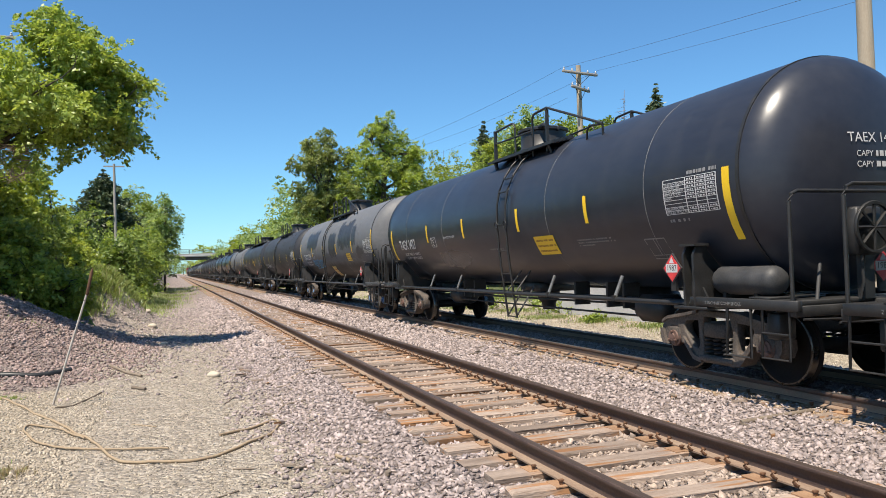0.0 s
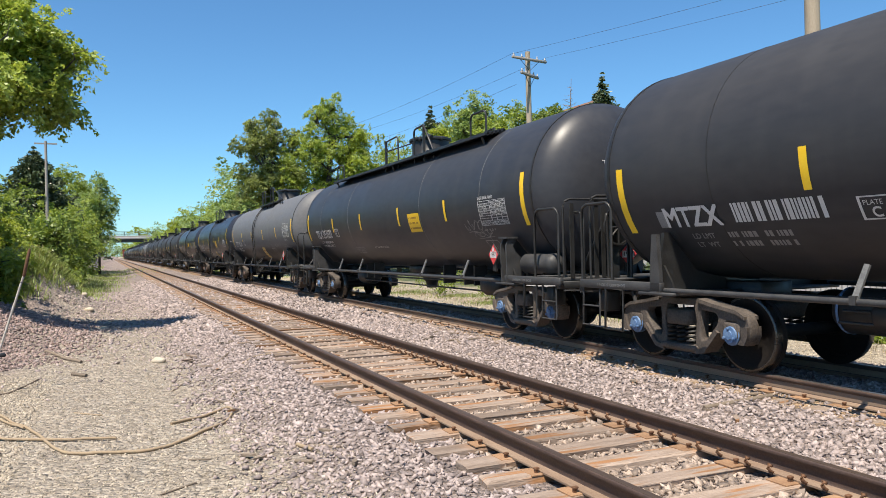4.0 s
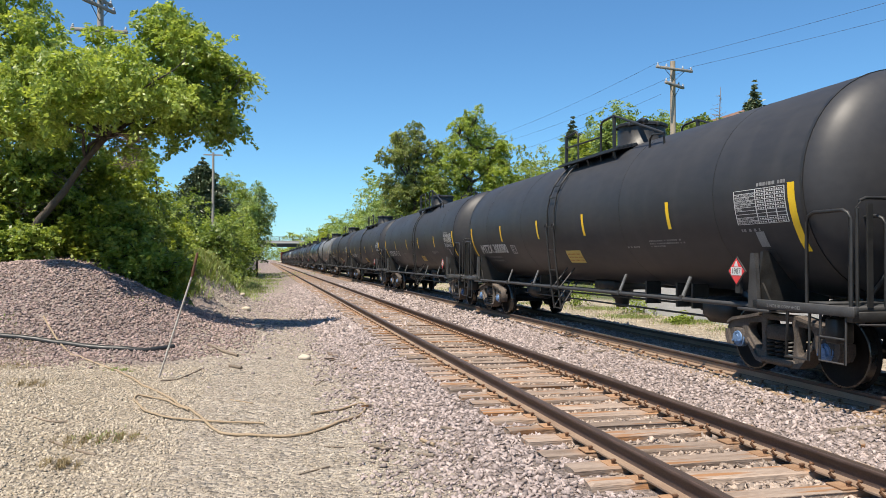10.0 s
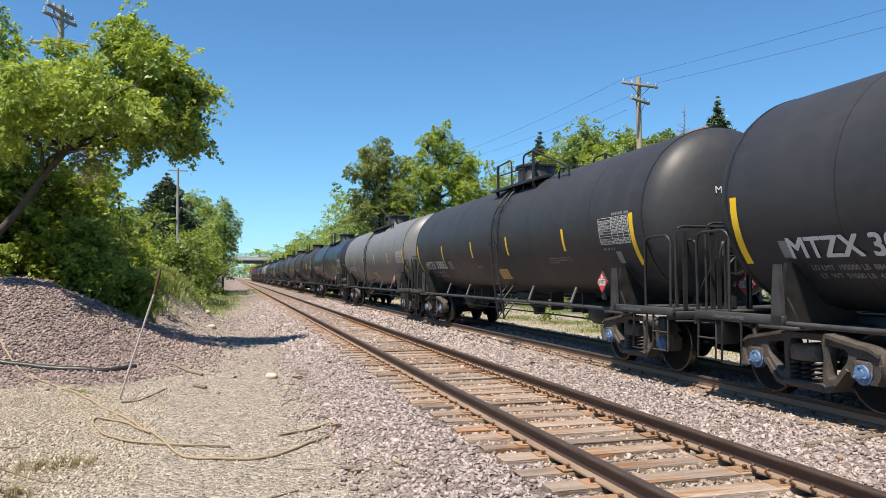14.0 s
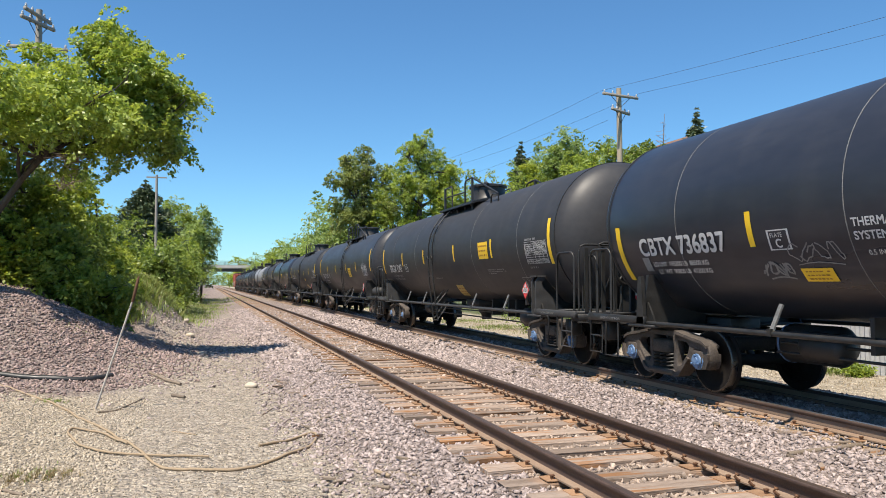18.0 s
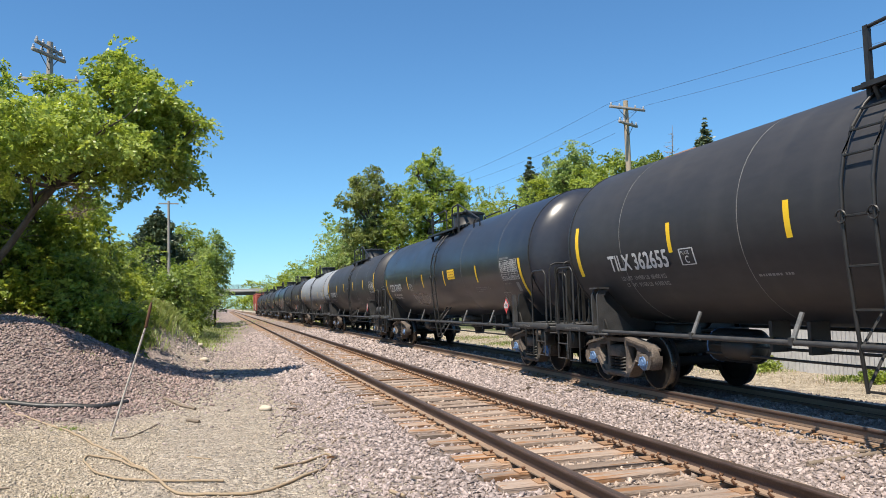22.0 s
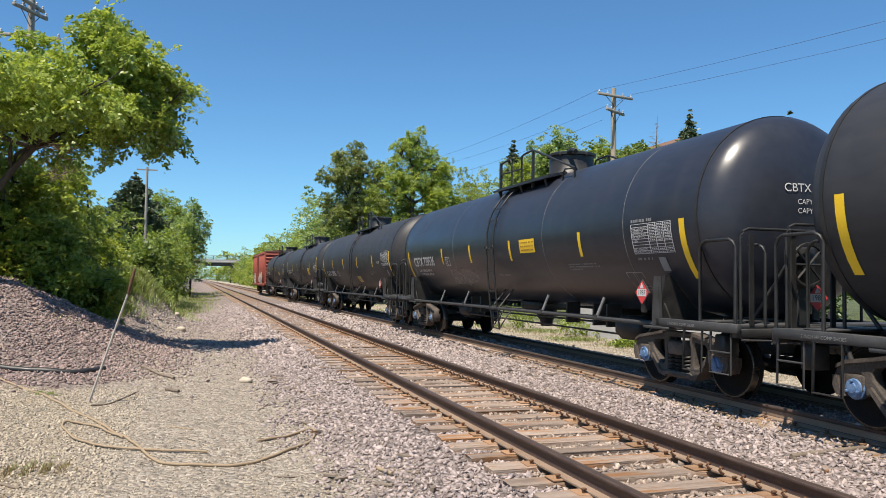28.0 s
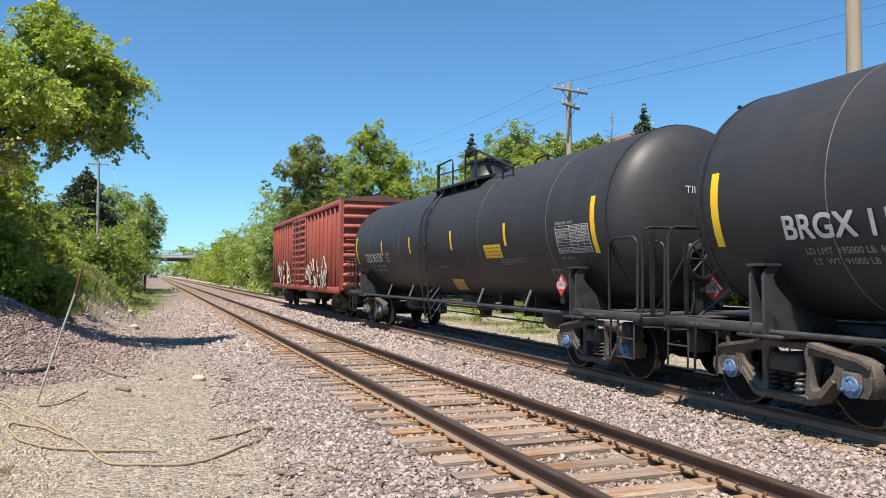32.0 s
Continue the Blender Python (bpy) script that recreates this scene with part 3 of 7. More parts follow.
def track(name, x, top, near, label):
    e = empty(name, x, 0, 0, label, "railway track", kind="structure")
    for s in (-1, 1):
        rail(e, s * GAUGE, top)
    first, last = near
    spots = []
    k = 0
    y = -60.0
    while y < 420:
        yy = y + RND.uniform(-0.03, 0.03)
        m = pose(RND.uniform(-0.05, 0.05), yy, RND.uniform(-0.012, 0.004), 0, 0, RND.uniform(-1.3, 1.3))
        if first <= y <= last:
            child("tie", TIES[k % 5], e, m)
            for s in (-1, 1):
                if x > 5 and s > 0:
                    continue
                q = pose(s * GAUGE, yy, 0, 0, 0, 0 if s > 0 else 180)
                child("tie_plate", PLATE, e, q)
                for d in (-1, 1):
                    child("rail_anchor", ANCHOR, e, pose(s * GAUGE, yy + d * 0.15, 0, 0, 0, 180 if s > 0 else 0))
                    child("spike", SPIKE, e, pose(s * GAUGE + d * 0.105, yy + d * 0.045, 0, 0, 0, 0 if d < 0 else 180))
        else:
            spots.append(m)
        k += 1
        y += TIE_PITCH
    base = np.array([(a, b, c) for a in (-1.3, 1.3) for b in (-0.115, 0.115) for c in (-0.36, -0.18)])
    faces = [(0, 1, 3, 2), (4, 6, 7, 5), (0, 4, 5, 1), (2, 3, 7, 6), (0, 2, 6, 4), (1, 5, 7, 3)]
    xf = np.array([[list(r[:3]) for r in m.to_3x3()] for m in spots])
    of = np.array([list(m.translation) for m in spots])
    o = solids_ob("far_ties", base, faces, xf, of, M_TIE, e)
    o["kind"] = "stuff"
    return e


track("track_1", NEAR_X, M_RAILTOP, (-1.0, 28), "empty track, brown rails on weathered wooden ties")
track("track_2", FAR_X, M_SHINE, (-1.0, 14), "track with polished rails carrying the train")


# ---- train ----
R_T, Z_T, HALF = 1.468, 2.565, 8.37      # tank radius, axis height, half length
CAR_L = 17.68
SHELL_END = HALF - 0.62


def on_tank(y, ang, lift=0.0):
    """A point on the near side of the shell; ang is measured up from level, in degrees."""
    a = radians(ang)
    return Vector((-(R_T + lift) * math.cos(a), y, Z_T + (R_T + lift) * math.sin(a)))


def tank_bm():
    prof = [(0.02, -HALF)]
    for k in range(1, 9):
        a = k / 8 * math.pi / 2
        prof.append((R_T * math.sin(a) ** 0.9, -SHELL_END - (HALF - SHELL_END) * math.cos(a)))
    prof += [(R_T, -5.85), (R_T, 0), (R_T, 5.85)]
    prof += [(r, -h) for r, h in prof[8::-1]]
    bm = lathe(prof, 56, "y")
    bmesh.ops.translate(bm, verts=bm.verts, vec=(0, 0, Z_T))
    return bm


def band_bm(y, w, lift, a0=0, a1=360, n=56):
    """A hoop or part of a hoop proud of the shell."""
    bm = bmesh.new()
    rows = []
    full = a1 - a0 >= 360
    for k in range(n + (0 if full else 1)):
        a = a0 + (a1 - a0) * k / n
        rows.append([bm.verts.new(on_tank(yy, a, l)) for yy, l in ((y - w / 2, -0.004), (y - w / 2, lift), (y + w / 2, lift), (y + w / 2, -0.004))])
    for k in range(len(rows) if full else len(rows) - 1):
        q, s = rows[k], rows[(k + 1) % len(rows)]
        for j in range(3):
            bm.faces.new((q[j], q[j + 1], s[j + 1], s[j]))
    bmesh.ops.recalc_face_normals(bm, faces=bm.faces)
    return bm


def add_patch(bm, y0, y1, a0, a1, lift=0.006, n=5, skew=0.0):
    """A thin curved plate on the near side; y1 is the end nearer the back of the train."""
    rows = []
    for k in range(n + 1):
        a = a0 + (a1 - a0) * k / n
        d = skew * k / n
        rows.append((bm.verts.new(on_tank(y0 + d, a, lift)), bm.verts.new(on_tank(y1 + d, a, lift))))
    for q, s in zip(rows, rows[1:]):
        bm.faces.new((q[0], s[0], s[1], q[1]))


def patch(*a, **k):
    bm = bmesh.new()
    add_patch(bm, *a, **k)
    return bm


def cut_small(me):
    """Split the faces of flat lettering into triangles, so that it bends cleanly."""
    bm = bmesh.new()
    bm.from_mesh(me)
    bmesh.ops.triangulate(bm, faces=list(bm.faces))
    bm.to_mesh(me)
    bm.free()


def embolden(me, d):
    """Thicken flat lettering with a second copy of itself, a little aside and above."""
    bm = bmesh.new()
    for dx, dy in ((-d, -d), (d, d), (-d, d), (d, -d)):
        start = len(bm.verts)
        bm.from_mesh(me)
        bm.verts.ensure_lookup_table()
        for v in bm.verts[start:]:
            v.co += Vector((dx, dy, 0.0007 * (start > 0) + 0.0004 * (dx > 0) + 0.0003 * (dy > 0)))
    bm.to_mesh(me)
    bm.free()


def letters(name, text, size, y, ang, material, parent, lift=0.008, wide=1.0, label="", line=1.0, fit=0.0):
    """Lettering bent round the shell; it starts at y and reads towards -y."""
    cu = bpy.data.curves.new(name, "FONT")
    cu.body, cu.size, cu.space_line = text, size, line
    tmp = bpy.data.objects.new(name, cu)
    me = bpy.data.meshes.new_from_object(tmp)
    bpy.data.objects.remove(tmp)
    bpy.data.curves.remove(cu)
    cut_small(me)
    if size > 0.1:
        embolden(me, size * 0.022)
    lift += size * size / (9 * R_T)
    if fit:
        wide = fit / max(v.co.x for v in me.vertices)
    for v in me.vertices:
        a = ang + math.degrees(v.co.y / R_T)
        v.co = on_tank(y - v.co.x * wide, a, lift + v.co.z)
    me.name = name
    me.materials.clear()
    me.materials.append(material)
    ob = new(name, me)
    ob.parent = parent
    ob["label"] = label or "white stencilled lettering on the tank"
    return ob


def add_bars(bm, y, ang, lines, gap=2.6, h=1.5, lift=0.007, rnd=None):
    """Rows of short bars for small lettering that cannot be read."""
    rnd = rnd or RND
    for i, length in enumerate(lines):
        at = y
        a = ang - i * gap
        end = y - length
        while at > end:
            w = rnd.uniform(0.025, 0.06)
            add_patch(bm, at - w, at, a, a + h, lift, 1)
            at -= w + (0.016 if rnd.random() > 0.2 else 0.06)


def add_ribbon(bm, pts, w, lift=0.007):
    """A flat painted stroke on the near side of the shell along (y, ang) points."""
    last = None
    for i, (y, a) in enumerate(pts):
        y1, a1 = pts[min(i + 1, len(pts) - 1)]
        y0, a0 = pts[max(i - 1, 0)]
        u, v = y1 - y0, radians(a1 - a0) * R_T
        k = math.hypot(u, v) or 1.0
        u, v = -v / k * w / 2, u / k * w / 2
        row = (bm.verts.new(on_tank(y + u, a + math.degrees(v / R_T), lift)), bm.verts.new(on_tank(y - u, a - math.degrees(v / R_T), lift)))
        if last:
            bm.faces.new((last[0], last[1], row[1], row[0]))
        last = row


def scrawl(name, y, ang, length, height, material, parent, seed, w=0.03, letters_n=5):
    """A sprayed tag: looping strokes that stand side by side, with an underline."""
    rnd = random.Random(seed)
    bm = bmesh.new()
    h = math.degrees(height / R_T)
    step = length / letters_n
    for k in range(letters_n):
        c = y - (k + 0.5) * step
        p0, q, loops = rnd.uniform(0, 6), rnd.uniform(0.7, 1.6), rnd.uniform(4.0, 7.5)
        pts = []
        for j in range(15):
            u = j / 14
            pts.append((c - step * (0.55 * math.cos(p0 + loops * u) + 0.25 * (u - 0.5)), ang + h * (0.5 * math.sin(p0 * 1.7 + loops * q * u) + 0.15 * rnd.uniform(-1, 1))))
        add_ribbon(bm, pts, w, 0.0065 + 0.0005 * (k % 3))
    add_ribbon(bm, [(y - length * u, ang - h * (0.75 + 0.12 * math.sin(5 * u + seed))) for u in (0.1, 0.3, 0.5, 0.7, 0.95)], w * 0.8, 0.0062)
    return part(name, bm, material, parent)


def rolled(name, y0, y1, a0, a1, material, parent, seed, lift=0.005, rag=5.0):
    """A sheet of rolled-on paint with uneven upper and lower edges; y0 is the end nearer the front."""
    rnd = random.Random(seed)
    bm = bmesh.new()
    y, last, n = y0, None, 5
    while y < y1:
        w = min(rnd.uniform(0.1, 0.24), y1 - y + 0.001)
        lo, hi = a0 + rnd.uniform(-rag, rag), a1 + rnd.uniform(-rag, rag)
        for yy in (y, y + w - 0.025):
            row = [bm.verts.new(on_tank(yy, lo + (hi - lo) * k / n, lift)) for k in range(n + 1)]
            if last:
                for k in range(n):
                    bm.faces.new((last[k], row[k], row[k + 1], last[k + 1]))
            last = row
        y += w
    return part(name, bm, material, parent)


WHEEL_PROFILE = [(0.03, -0.07), (0.10, -0.07), (0.13, -0.02), (0.36, -0.035), (0.385, -0.066), (0.455, -0.066), (0.458, 0.03), (0.485, 0.05), (0.485, 0.075), (0.38, 0.07), (0.36, 0.005), (0.13, 0.02), (0.10, 0.08), (0.03, 0.08)]


def cut_plate(outlines, half, bevel):
    """A thick plate with holes and rounded edges in the (y, z) plane: the first outline is the rim, the others are openings."""
    cu = bpy.data.curves.new("plate", "CURVE")
    cu.dimensions, cu.fill_mode = "2D", "BOTH"
    cu.extrude, cu.bevel_depth, cu.bevel_resolution, cu.offset = half - bevel, bevel, 1, -bevel
    for pts in outlines:
        sp = cu.splines.new("POLY")
        sp.points.add(len(pts) - 1)
        for q, (u, v) in zip(sp.points, pts):
            q.co = (u, v, 0, 1)
        sp.use_cyclic_u = True
    tmp = bpy.data.objects.new("plate", cu)
    me = bpy.data.meshes.new_from_object(tmp)
    bpy.data.objects.remove(tmp)
    bpy.data.curves.remove(cu)
    bm = bmesh.new()
    bm.from_mesh(me)
    bpy.data.meshes.remove(me)
    for v in bm.verts:
        v.co = (v.co.z, v.co.x, v.co.y)
    for f in bm.faces:
        f.smooth = False
    bmesh.ops.recalc_face_normals(bm, faces=bm.faces)
    return bm


def side_frame_bm():
    """The cast side of a truck: jaws over the axle boxes, two window openings and the spring pocket between them."""
    half = [(0.34, 0.17), (0.46, 0.21), (0.69, 0.47), (0.70, 0.39), (0.76, 0.39), (0.77, 0.57), (0.82, 0.62), (0.96, 0.62), (1.01, 0.57), (1.02, 0.35), (1.12, 0.35), (1.17, 0.45), (1.18, 0.60), (1.13, 0.70), (1.00, 0.76), (0.62, 0.82), (0.36, 0.87)]
    rim = half + [(-u, v) for u, v in half[::-1]]
    hole = [(0.38, 0.73), (0.62, 0.71), (0.67, 0.66), (0.65, 0.57), (0.46, 0.36), (0.39, 0.35), (0.36, 0.40)]
    pocket = [(-0.27, 0.28), (0.27, 0.28), (0.29, 0.60), (0.25, 0.78), (-0.25, 0.78), (-0.29, 0.60)]
    bm = cut_plate([rim, hole, [(-u, v) for u, v in hole[::-1]], pocket], 0.075, 0.02)
    # flanges that stand out along the top, round the windows and under the springs
    for sg in (-1, 1):
        for outline in ([(0.36, 0.83), (0.62, 0.78), (1.00, 0.72), (1.13, 0.66), (1.13, 0.70), (1.00, 0.765), (0.62, 0.825), (0.36, 0.875)], [(0.30, 0.17), (0.46, 0.20), (0.70, 0.47), (0.66, 0.50), (0.44, 0.26), (0.30, 0.23)], [(1.02, 0.36), (1.12, 0.36), (1.17, 0.46), (1.17, 0.58), (1.12, 0.58), (1.07, 0.44)]):
            q = [bm.verts.new((-0.115, sg * u, v)) for u, v in outline]
            p = [bm.verts.new((0.115, sg * u, v)) for u, v in outline]
            bm.faces.new(q[::-1])
            bm.faces.new(p)
            for k in range(len(q)):
                bm.faces.new((q[k], q[(k + 1) % len(q)], p[(k + 1) % len(q)], p[k]))
    add_box(bm, -0.13, 0.13, -0.33, 0.33, 0.20, 0.27, 0.015)
    bmesh.ops.recalc_face_normals(bm, faces=bm.faces)
    return bm


def spring_bm():
    bm = bmesh.new()
    for yy in (-0.17, 0, 0.17):
        pts = []
        for k in range(26):
            a = k / 25 * 2 * math.pi * 4
            pts.append((0.075 * math.cos(a), yy + 0.075 * math.sin(a), 0.29 + 0.23 * k / 25))
        add_tube(bm, pts, 0.017, 4)
    bmesh.ops.recalc_face_normals(bm, faces=bm.faces)
    return bm


def bearing_bm():
    bm = lathe([(0.02, -0.02), (0.10, -0.02), (0.115, 0.02), (0.13, 0.03), (0.13, 0.11), (0.105, 0.12), (0.10, 0.145), (0.06, 0.15), (0.055, 0.165), (0.02, 0.168)], 16, "x")
    for a in (90, 210, 330):
        u, v = 0.078 * math.cos(radians(a)), 0.078 * math.sin(radians(a))
        add_box(bm, 0.14, 0.175, u - 0.016, u + 0.016, v - 0.016, v + 0.016, 0.004)
    return bm


def build_truck(parent, y, cap):
    """One truck under a car, its frame in a part with wheels, springs and bearings below it."""
    bolster = part("truck", box(-1.13, 1.13, -0.21, 0.21, 0.52, 0.72, 0.025), M_TRUCK, parent, "cast steel truck, two axles")
    bolster.location = (0, y, 0)
    for s in (-1, 1):
        o = part("side_frame", side_frame_bm(), M_TRUCK, bolster)
        o.location = (s * 1.0, 0, 0)
        o = part("spring", spring_bm(), M_IRON, bolster)
        o.location = (s * 1.03, 0, 0)
        for a in (-1, 1):
            w = part("wheel", lathe(WHEEL_PROFILE, 32, "x"), M_WHEEL, bolster, smooth=False)
            w.matrix_basis = pose(s * 0.765, a * 0.889, 0.457, 0, 0, 0 if s < 0 else 180)
            t = part("wheel_rim", lathe([(0.43, -0.069), (0.452, -0.069), (0.459, -0.06), (0.461, 0.028), (0.44, 0.028), (0.43, -0.05), (0.43, -0.069)], 36, "x", False), M_TREAD, bolster)
            t.matrix_basis = w.matrix_basis.copy()
            part("axle_box", box(-0.09, 0.09, -0.14, 0.14, -0.06, 0.155, 0.03), M_TRUCK, bolster).location = (s * 1.0, a * 0.889, 0.465)
            b = part("bearing", bearing_bm(), cap, bolster)
            b.matrix_basis = pose(s * 0.97, a * 0.889, 0.465, 0, 0, 0 if s > 0 else 180)
    for a in (-1, 1):
        o = part("axle", lathe([(0.08, -0.95), (0.08, 0.95)], 12, "x"), M_WHEEL, bolster)
        o.location = (0, a * 0.889, 0.457)
        part("brake_shoe", cut_plate([[(-0.05, 0.28), (0.03, 0.28), (0.0, 0.42), (0.03, 0.58), (-0.05, 0.58), (-0.09, 0.42)]], 0.05, 0.01), M_GIRON, bolster).matrix_basis = pose(-0.765, a * 0.37, 0, 0, 0, 180 if a < 0 else 0)
        o = part("brake_beam", box(-0.75, 0.75, a * 0.38 - 0.04, a * 0.38 + 0.04, 0.33, 0.42, 0.01), M_IRON, bolster)
    return bolster


def hoop(x0, x1, y, z0, z1, r=0.02, lean=0.0):
    """A bent pipe rail across x at y, with round corners."""
    c = 0.12
    pts = [(x0, y, z0), (x0, y, z1 - c), (x0 + 0.035, y, z1 - 0.035), (x0 + c, y, z1), (x1 - c, y, z1), (x1 - 0.035, y, z1 - 0.035), (x1, y, z1 - c), (x1, y, z0)]
    return tube(pts, r, 8)


def hoop_y(x, y0, y1, z0, z1, r=0.02):
    c = 0.12
    return tube([(x, y0, z0), (x, y0, z1 - c), (x, y0 + 0.035, z1 - 0.035), (x, y0 + c, z1), (x, y1 - c, z1), (x, y1 - 0.035, z1 - 0.035), (x, y1, z1 - c), (x, y1, z0)], r, 8)


Y_BOL = 6.80         # truck centre


def build_end(car, s, iron, kind, bolster):
    """What stands on one end of a car. s: -1 leading end, 1 trailing end with the brake wheel."""
    yb, ye = s * Y_BOL, s * (CAR_L / 2 - 0.34)
    lo, hi = min(yb, ye), max(yb, ye)
    part("stub_sill", box(-0.28, 0.28, lo - 0.6, hi, 0.78, 1.06, 0.015), M_IRON, car)
    part("end_platform", box(-1.42, 1.42, min(ye, ye - s * 0.42), max(ye, ye - s * 0.42), 1.02, 1.075, 0.008), iron, car)
    part("end_beam", box(-1.45, 1.45, ye - 0.05, ye + 0.05, 0.90, 1.02, 0.01), M_IRON, car)
    for x in (-1, 1):
        part("side_channel", box(min(x * 1.40, x * 1.48), max(x * 1.40, x * 1.48), lo - 0.1, hi, 0.96, 1.08, 0.008), iron, car)
        part("bolster_web", prism([(x * 1.42, 0.98), (x * 1.42, 1.16), (x * 1.33, 1.72), (x * 1.24, 1.72), (x * 0.80, 1.22), (x * 0.3, 1.10), (x * 0.3, 0.86), (x * 1.2, 0.90)], "y", yb - 0.03, yb + 0.03), M_IRON, car)
        part("bolster_plate", box(min(x * 0.3, x * 1.49), max(x * 0.3, x * 1.49), yb - 0.33, yb + 0.33, 0.915, 0.955, 0.008), iron, car)
        part("bolster_gusset", prism([(yb - 0.26, 0.955), (yb + 0.26, 0.955), (yb + 0.20, 1.08), (yb + 0.05, 1.30), (yb - 0.05, 1.30), (yb - 0.20, 1.08)], "x", x * 1.34, x * 1.37), M_IRON, car)
        if bolster == "post":
            part("bolster_post", prism([(-0.10, 0.955), (0.10, 0.955), (0.085, 1.25), (0.045, 1.70), (-0.045, 1.70), (-0.085, 1.25)], "x", x * 1.48, x * 1.42), iron, car).location = (0, yb, 0)
            if x < 0:
                part("bolster_pad", patch(yb - 0.13, yb + 0.13, -41, -34, 0.012), M_GIRON, car)
                part("pad_mark", patch(yb - 0.08, yb + 0.10, -32, -23, 0.008), M_FADED, car, "small faded stencilled square")
        else:
            # a broad leaning plate with a hooked head
            for d in (-0.10, 0.10):
                part("bolster_plate", prism([(x * 0.75, 0.955), (x * 1.48, 0.955), (x * 1.49, 1.62), (x * 1.42, 1.74), (x * 1.30, 1.76), (x * 1.27, 1.70), (x * 1.36, 1.60), (x * 1.31, 1.50), (x * 1.05, 1.25)], "y", yb + d - 0.02, yb + d + 0.02), iron, car)
            part("bolster_cap", box(min(x * 1.26, x * 1.50), max(x * 1.26, x * 1.50), yb - 0.15, yb + 0.15, 1.73, 1.76), iron, car)
        part("corner_step", tube([(x * 1.44, ye - s * 0.05, 1.0), (x * 1.46, ye - s * 0.05, 0.42), (x * 1.46, ye - s * 0.46, 0.42), (x * 1.44, ye - s * 0.46, 1.0)], 0.018, 6), iron, car)
        part("step_bar", tube([(x * 1.455, ye - s * 0.05, 0.70), (x * 1.455, ye - s * 0.46, 0.70)], 0.014, 6), iron, car)
    cu = bpy.data.curves.new("shoe_stencil", "FONT")
    cu.body, cu.size = "2 INCH HF COMP SHOES", 0.058
    tmp = bpy.data.objects.new("shoe_stencil", cu)
    me = bpy.data.meshes.new_from_object(tmp)
    bpy.data.objects.remove(tmp)
    me.materials.clear()
    me.materials.append(M_FADED)
    o = new("shoe_stencil", me)
    o.parent = car
    o["label"] = "white stencil on the end channel"
    o["kind"] = "stuff"
    o.matrix_basis = pose(-1.484, yb + (1.25 if s > 0 else -0.3), 0.995, 90, 0, -90)
    part("cross_step", box(-1.40, -0.55, min(ye - s * 0.40, ye - s * 0.72), max(ye - s * 0.40, ye - s * 0.72), 1.075, 1.10, 0.006), iron, car)
    part("step_frame", tube([(-1.46, ye - s * 0.62, 0.98), (-1.48, ye - s * 0.62, 0.40), (-1.48, ye - s * 1.02, 0.40), (-1.46, ye - s * 1.02, 0.98)], 0.02, 6), M_IRON, car)
    part("brake_lever", tube([(-0.95, ye - s * 0.55, 0.95), (-1.0, ye - s * 0.75, 0.62), (-0.8, ye - s * 1.0, 0.50)], 0.03, 6), M_GIRON, car)
    part("pipe_bracket", box(-1.36, -1.10, min(ye - s * 0.3, ye - s * 0.5), max(ye - s * 0.3, ye - s * 0.5), 0.62, 0.92, 0.02), M_IRON, car)
    part("coupler_knuckle", box(-0.20, 0.10, min(ye + s * 0.18, ye + s * 0.36), max(ye + s * 0.18, ye + s * 0.36), 0.70, 1.03, 0.05), M_TRUCK, car)
    part("coupler", box(-0.12, 0.12, min(ye, ye + s * 0.33), max(ye, ye + s * 0.33), 0.74, 1.0, 0.04), M_TRUCK, car)
    part("uncoupling_lever", tube([(-1.4, ye + s * 0.10, 0.88), (-0.7, ye + s * 0.14, 0.86), (-0.3, ye + s * 0.2, 0.84), (-0.05, ye + s * 0.25, 0.9)], 0.014, 6), iron, car)
    part("air_hose", tube([(0.35, ye + s * 0.05, 0.8), (0.35, ye + s * 0.25, 0.62), (0.3, ye + s * 0.38, 0.42), (0.2, ye + s * 0.42, 0.35)], 0.025, 6), M_IRON, car)
    if kind == "hoop":
        part("end_handrail", hoop(-1.42, 1.42, ye - s * 0.02, 1.05, 2.28, 0.022), M_IRON, car)
        part("hand_brace", tube([(-1.0, ye - s * 0.1, 1.06), (-0.45, ye - s * 0.55, 1.62)], 0.022, 6), M_GIRON, car)
    else:
        part("end_handrail", hoop_y(-1.42, min(ye, ye - s * 0.72), max(ye, ye - s * 0.72), 1.05, 2.18, 0.022), M_IRON, car)
        part("end_handrail", hoop(-1.3, 1.3, ye - s * 0.04, 1.05, 2.32, 0.02), M_IRON, car)
        part("end_handrail", hoop_y(-0.95, min(ye, ye - s * 0.55), max(ye, ye - s * 0.55), 1.05, 2.12, 0.022), M_IRON, car)
        part("end_handrail", hoop_y(1.42, min(ye, ye - s * 0.72), max(ye, ye - s * 0.72), 1.05, 2.05, 0.022), M_IRON, car)
        part("end_post", box(-1.20, -1.13, ye - 0.012, ye + 0.012, 1.06, 2.25), M_IRON, car)
        part("end_post", box(-0.60, -0.53, ye - 0.012, ye + 0.012, 1.06, 2.2), M_IRON, car)
        part("hand_brace", tube([(-0.57, ye, 1.9), (-0.57, ye - s * 0.7, 1.08)], 0.025, 6), iron, car)
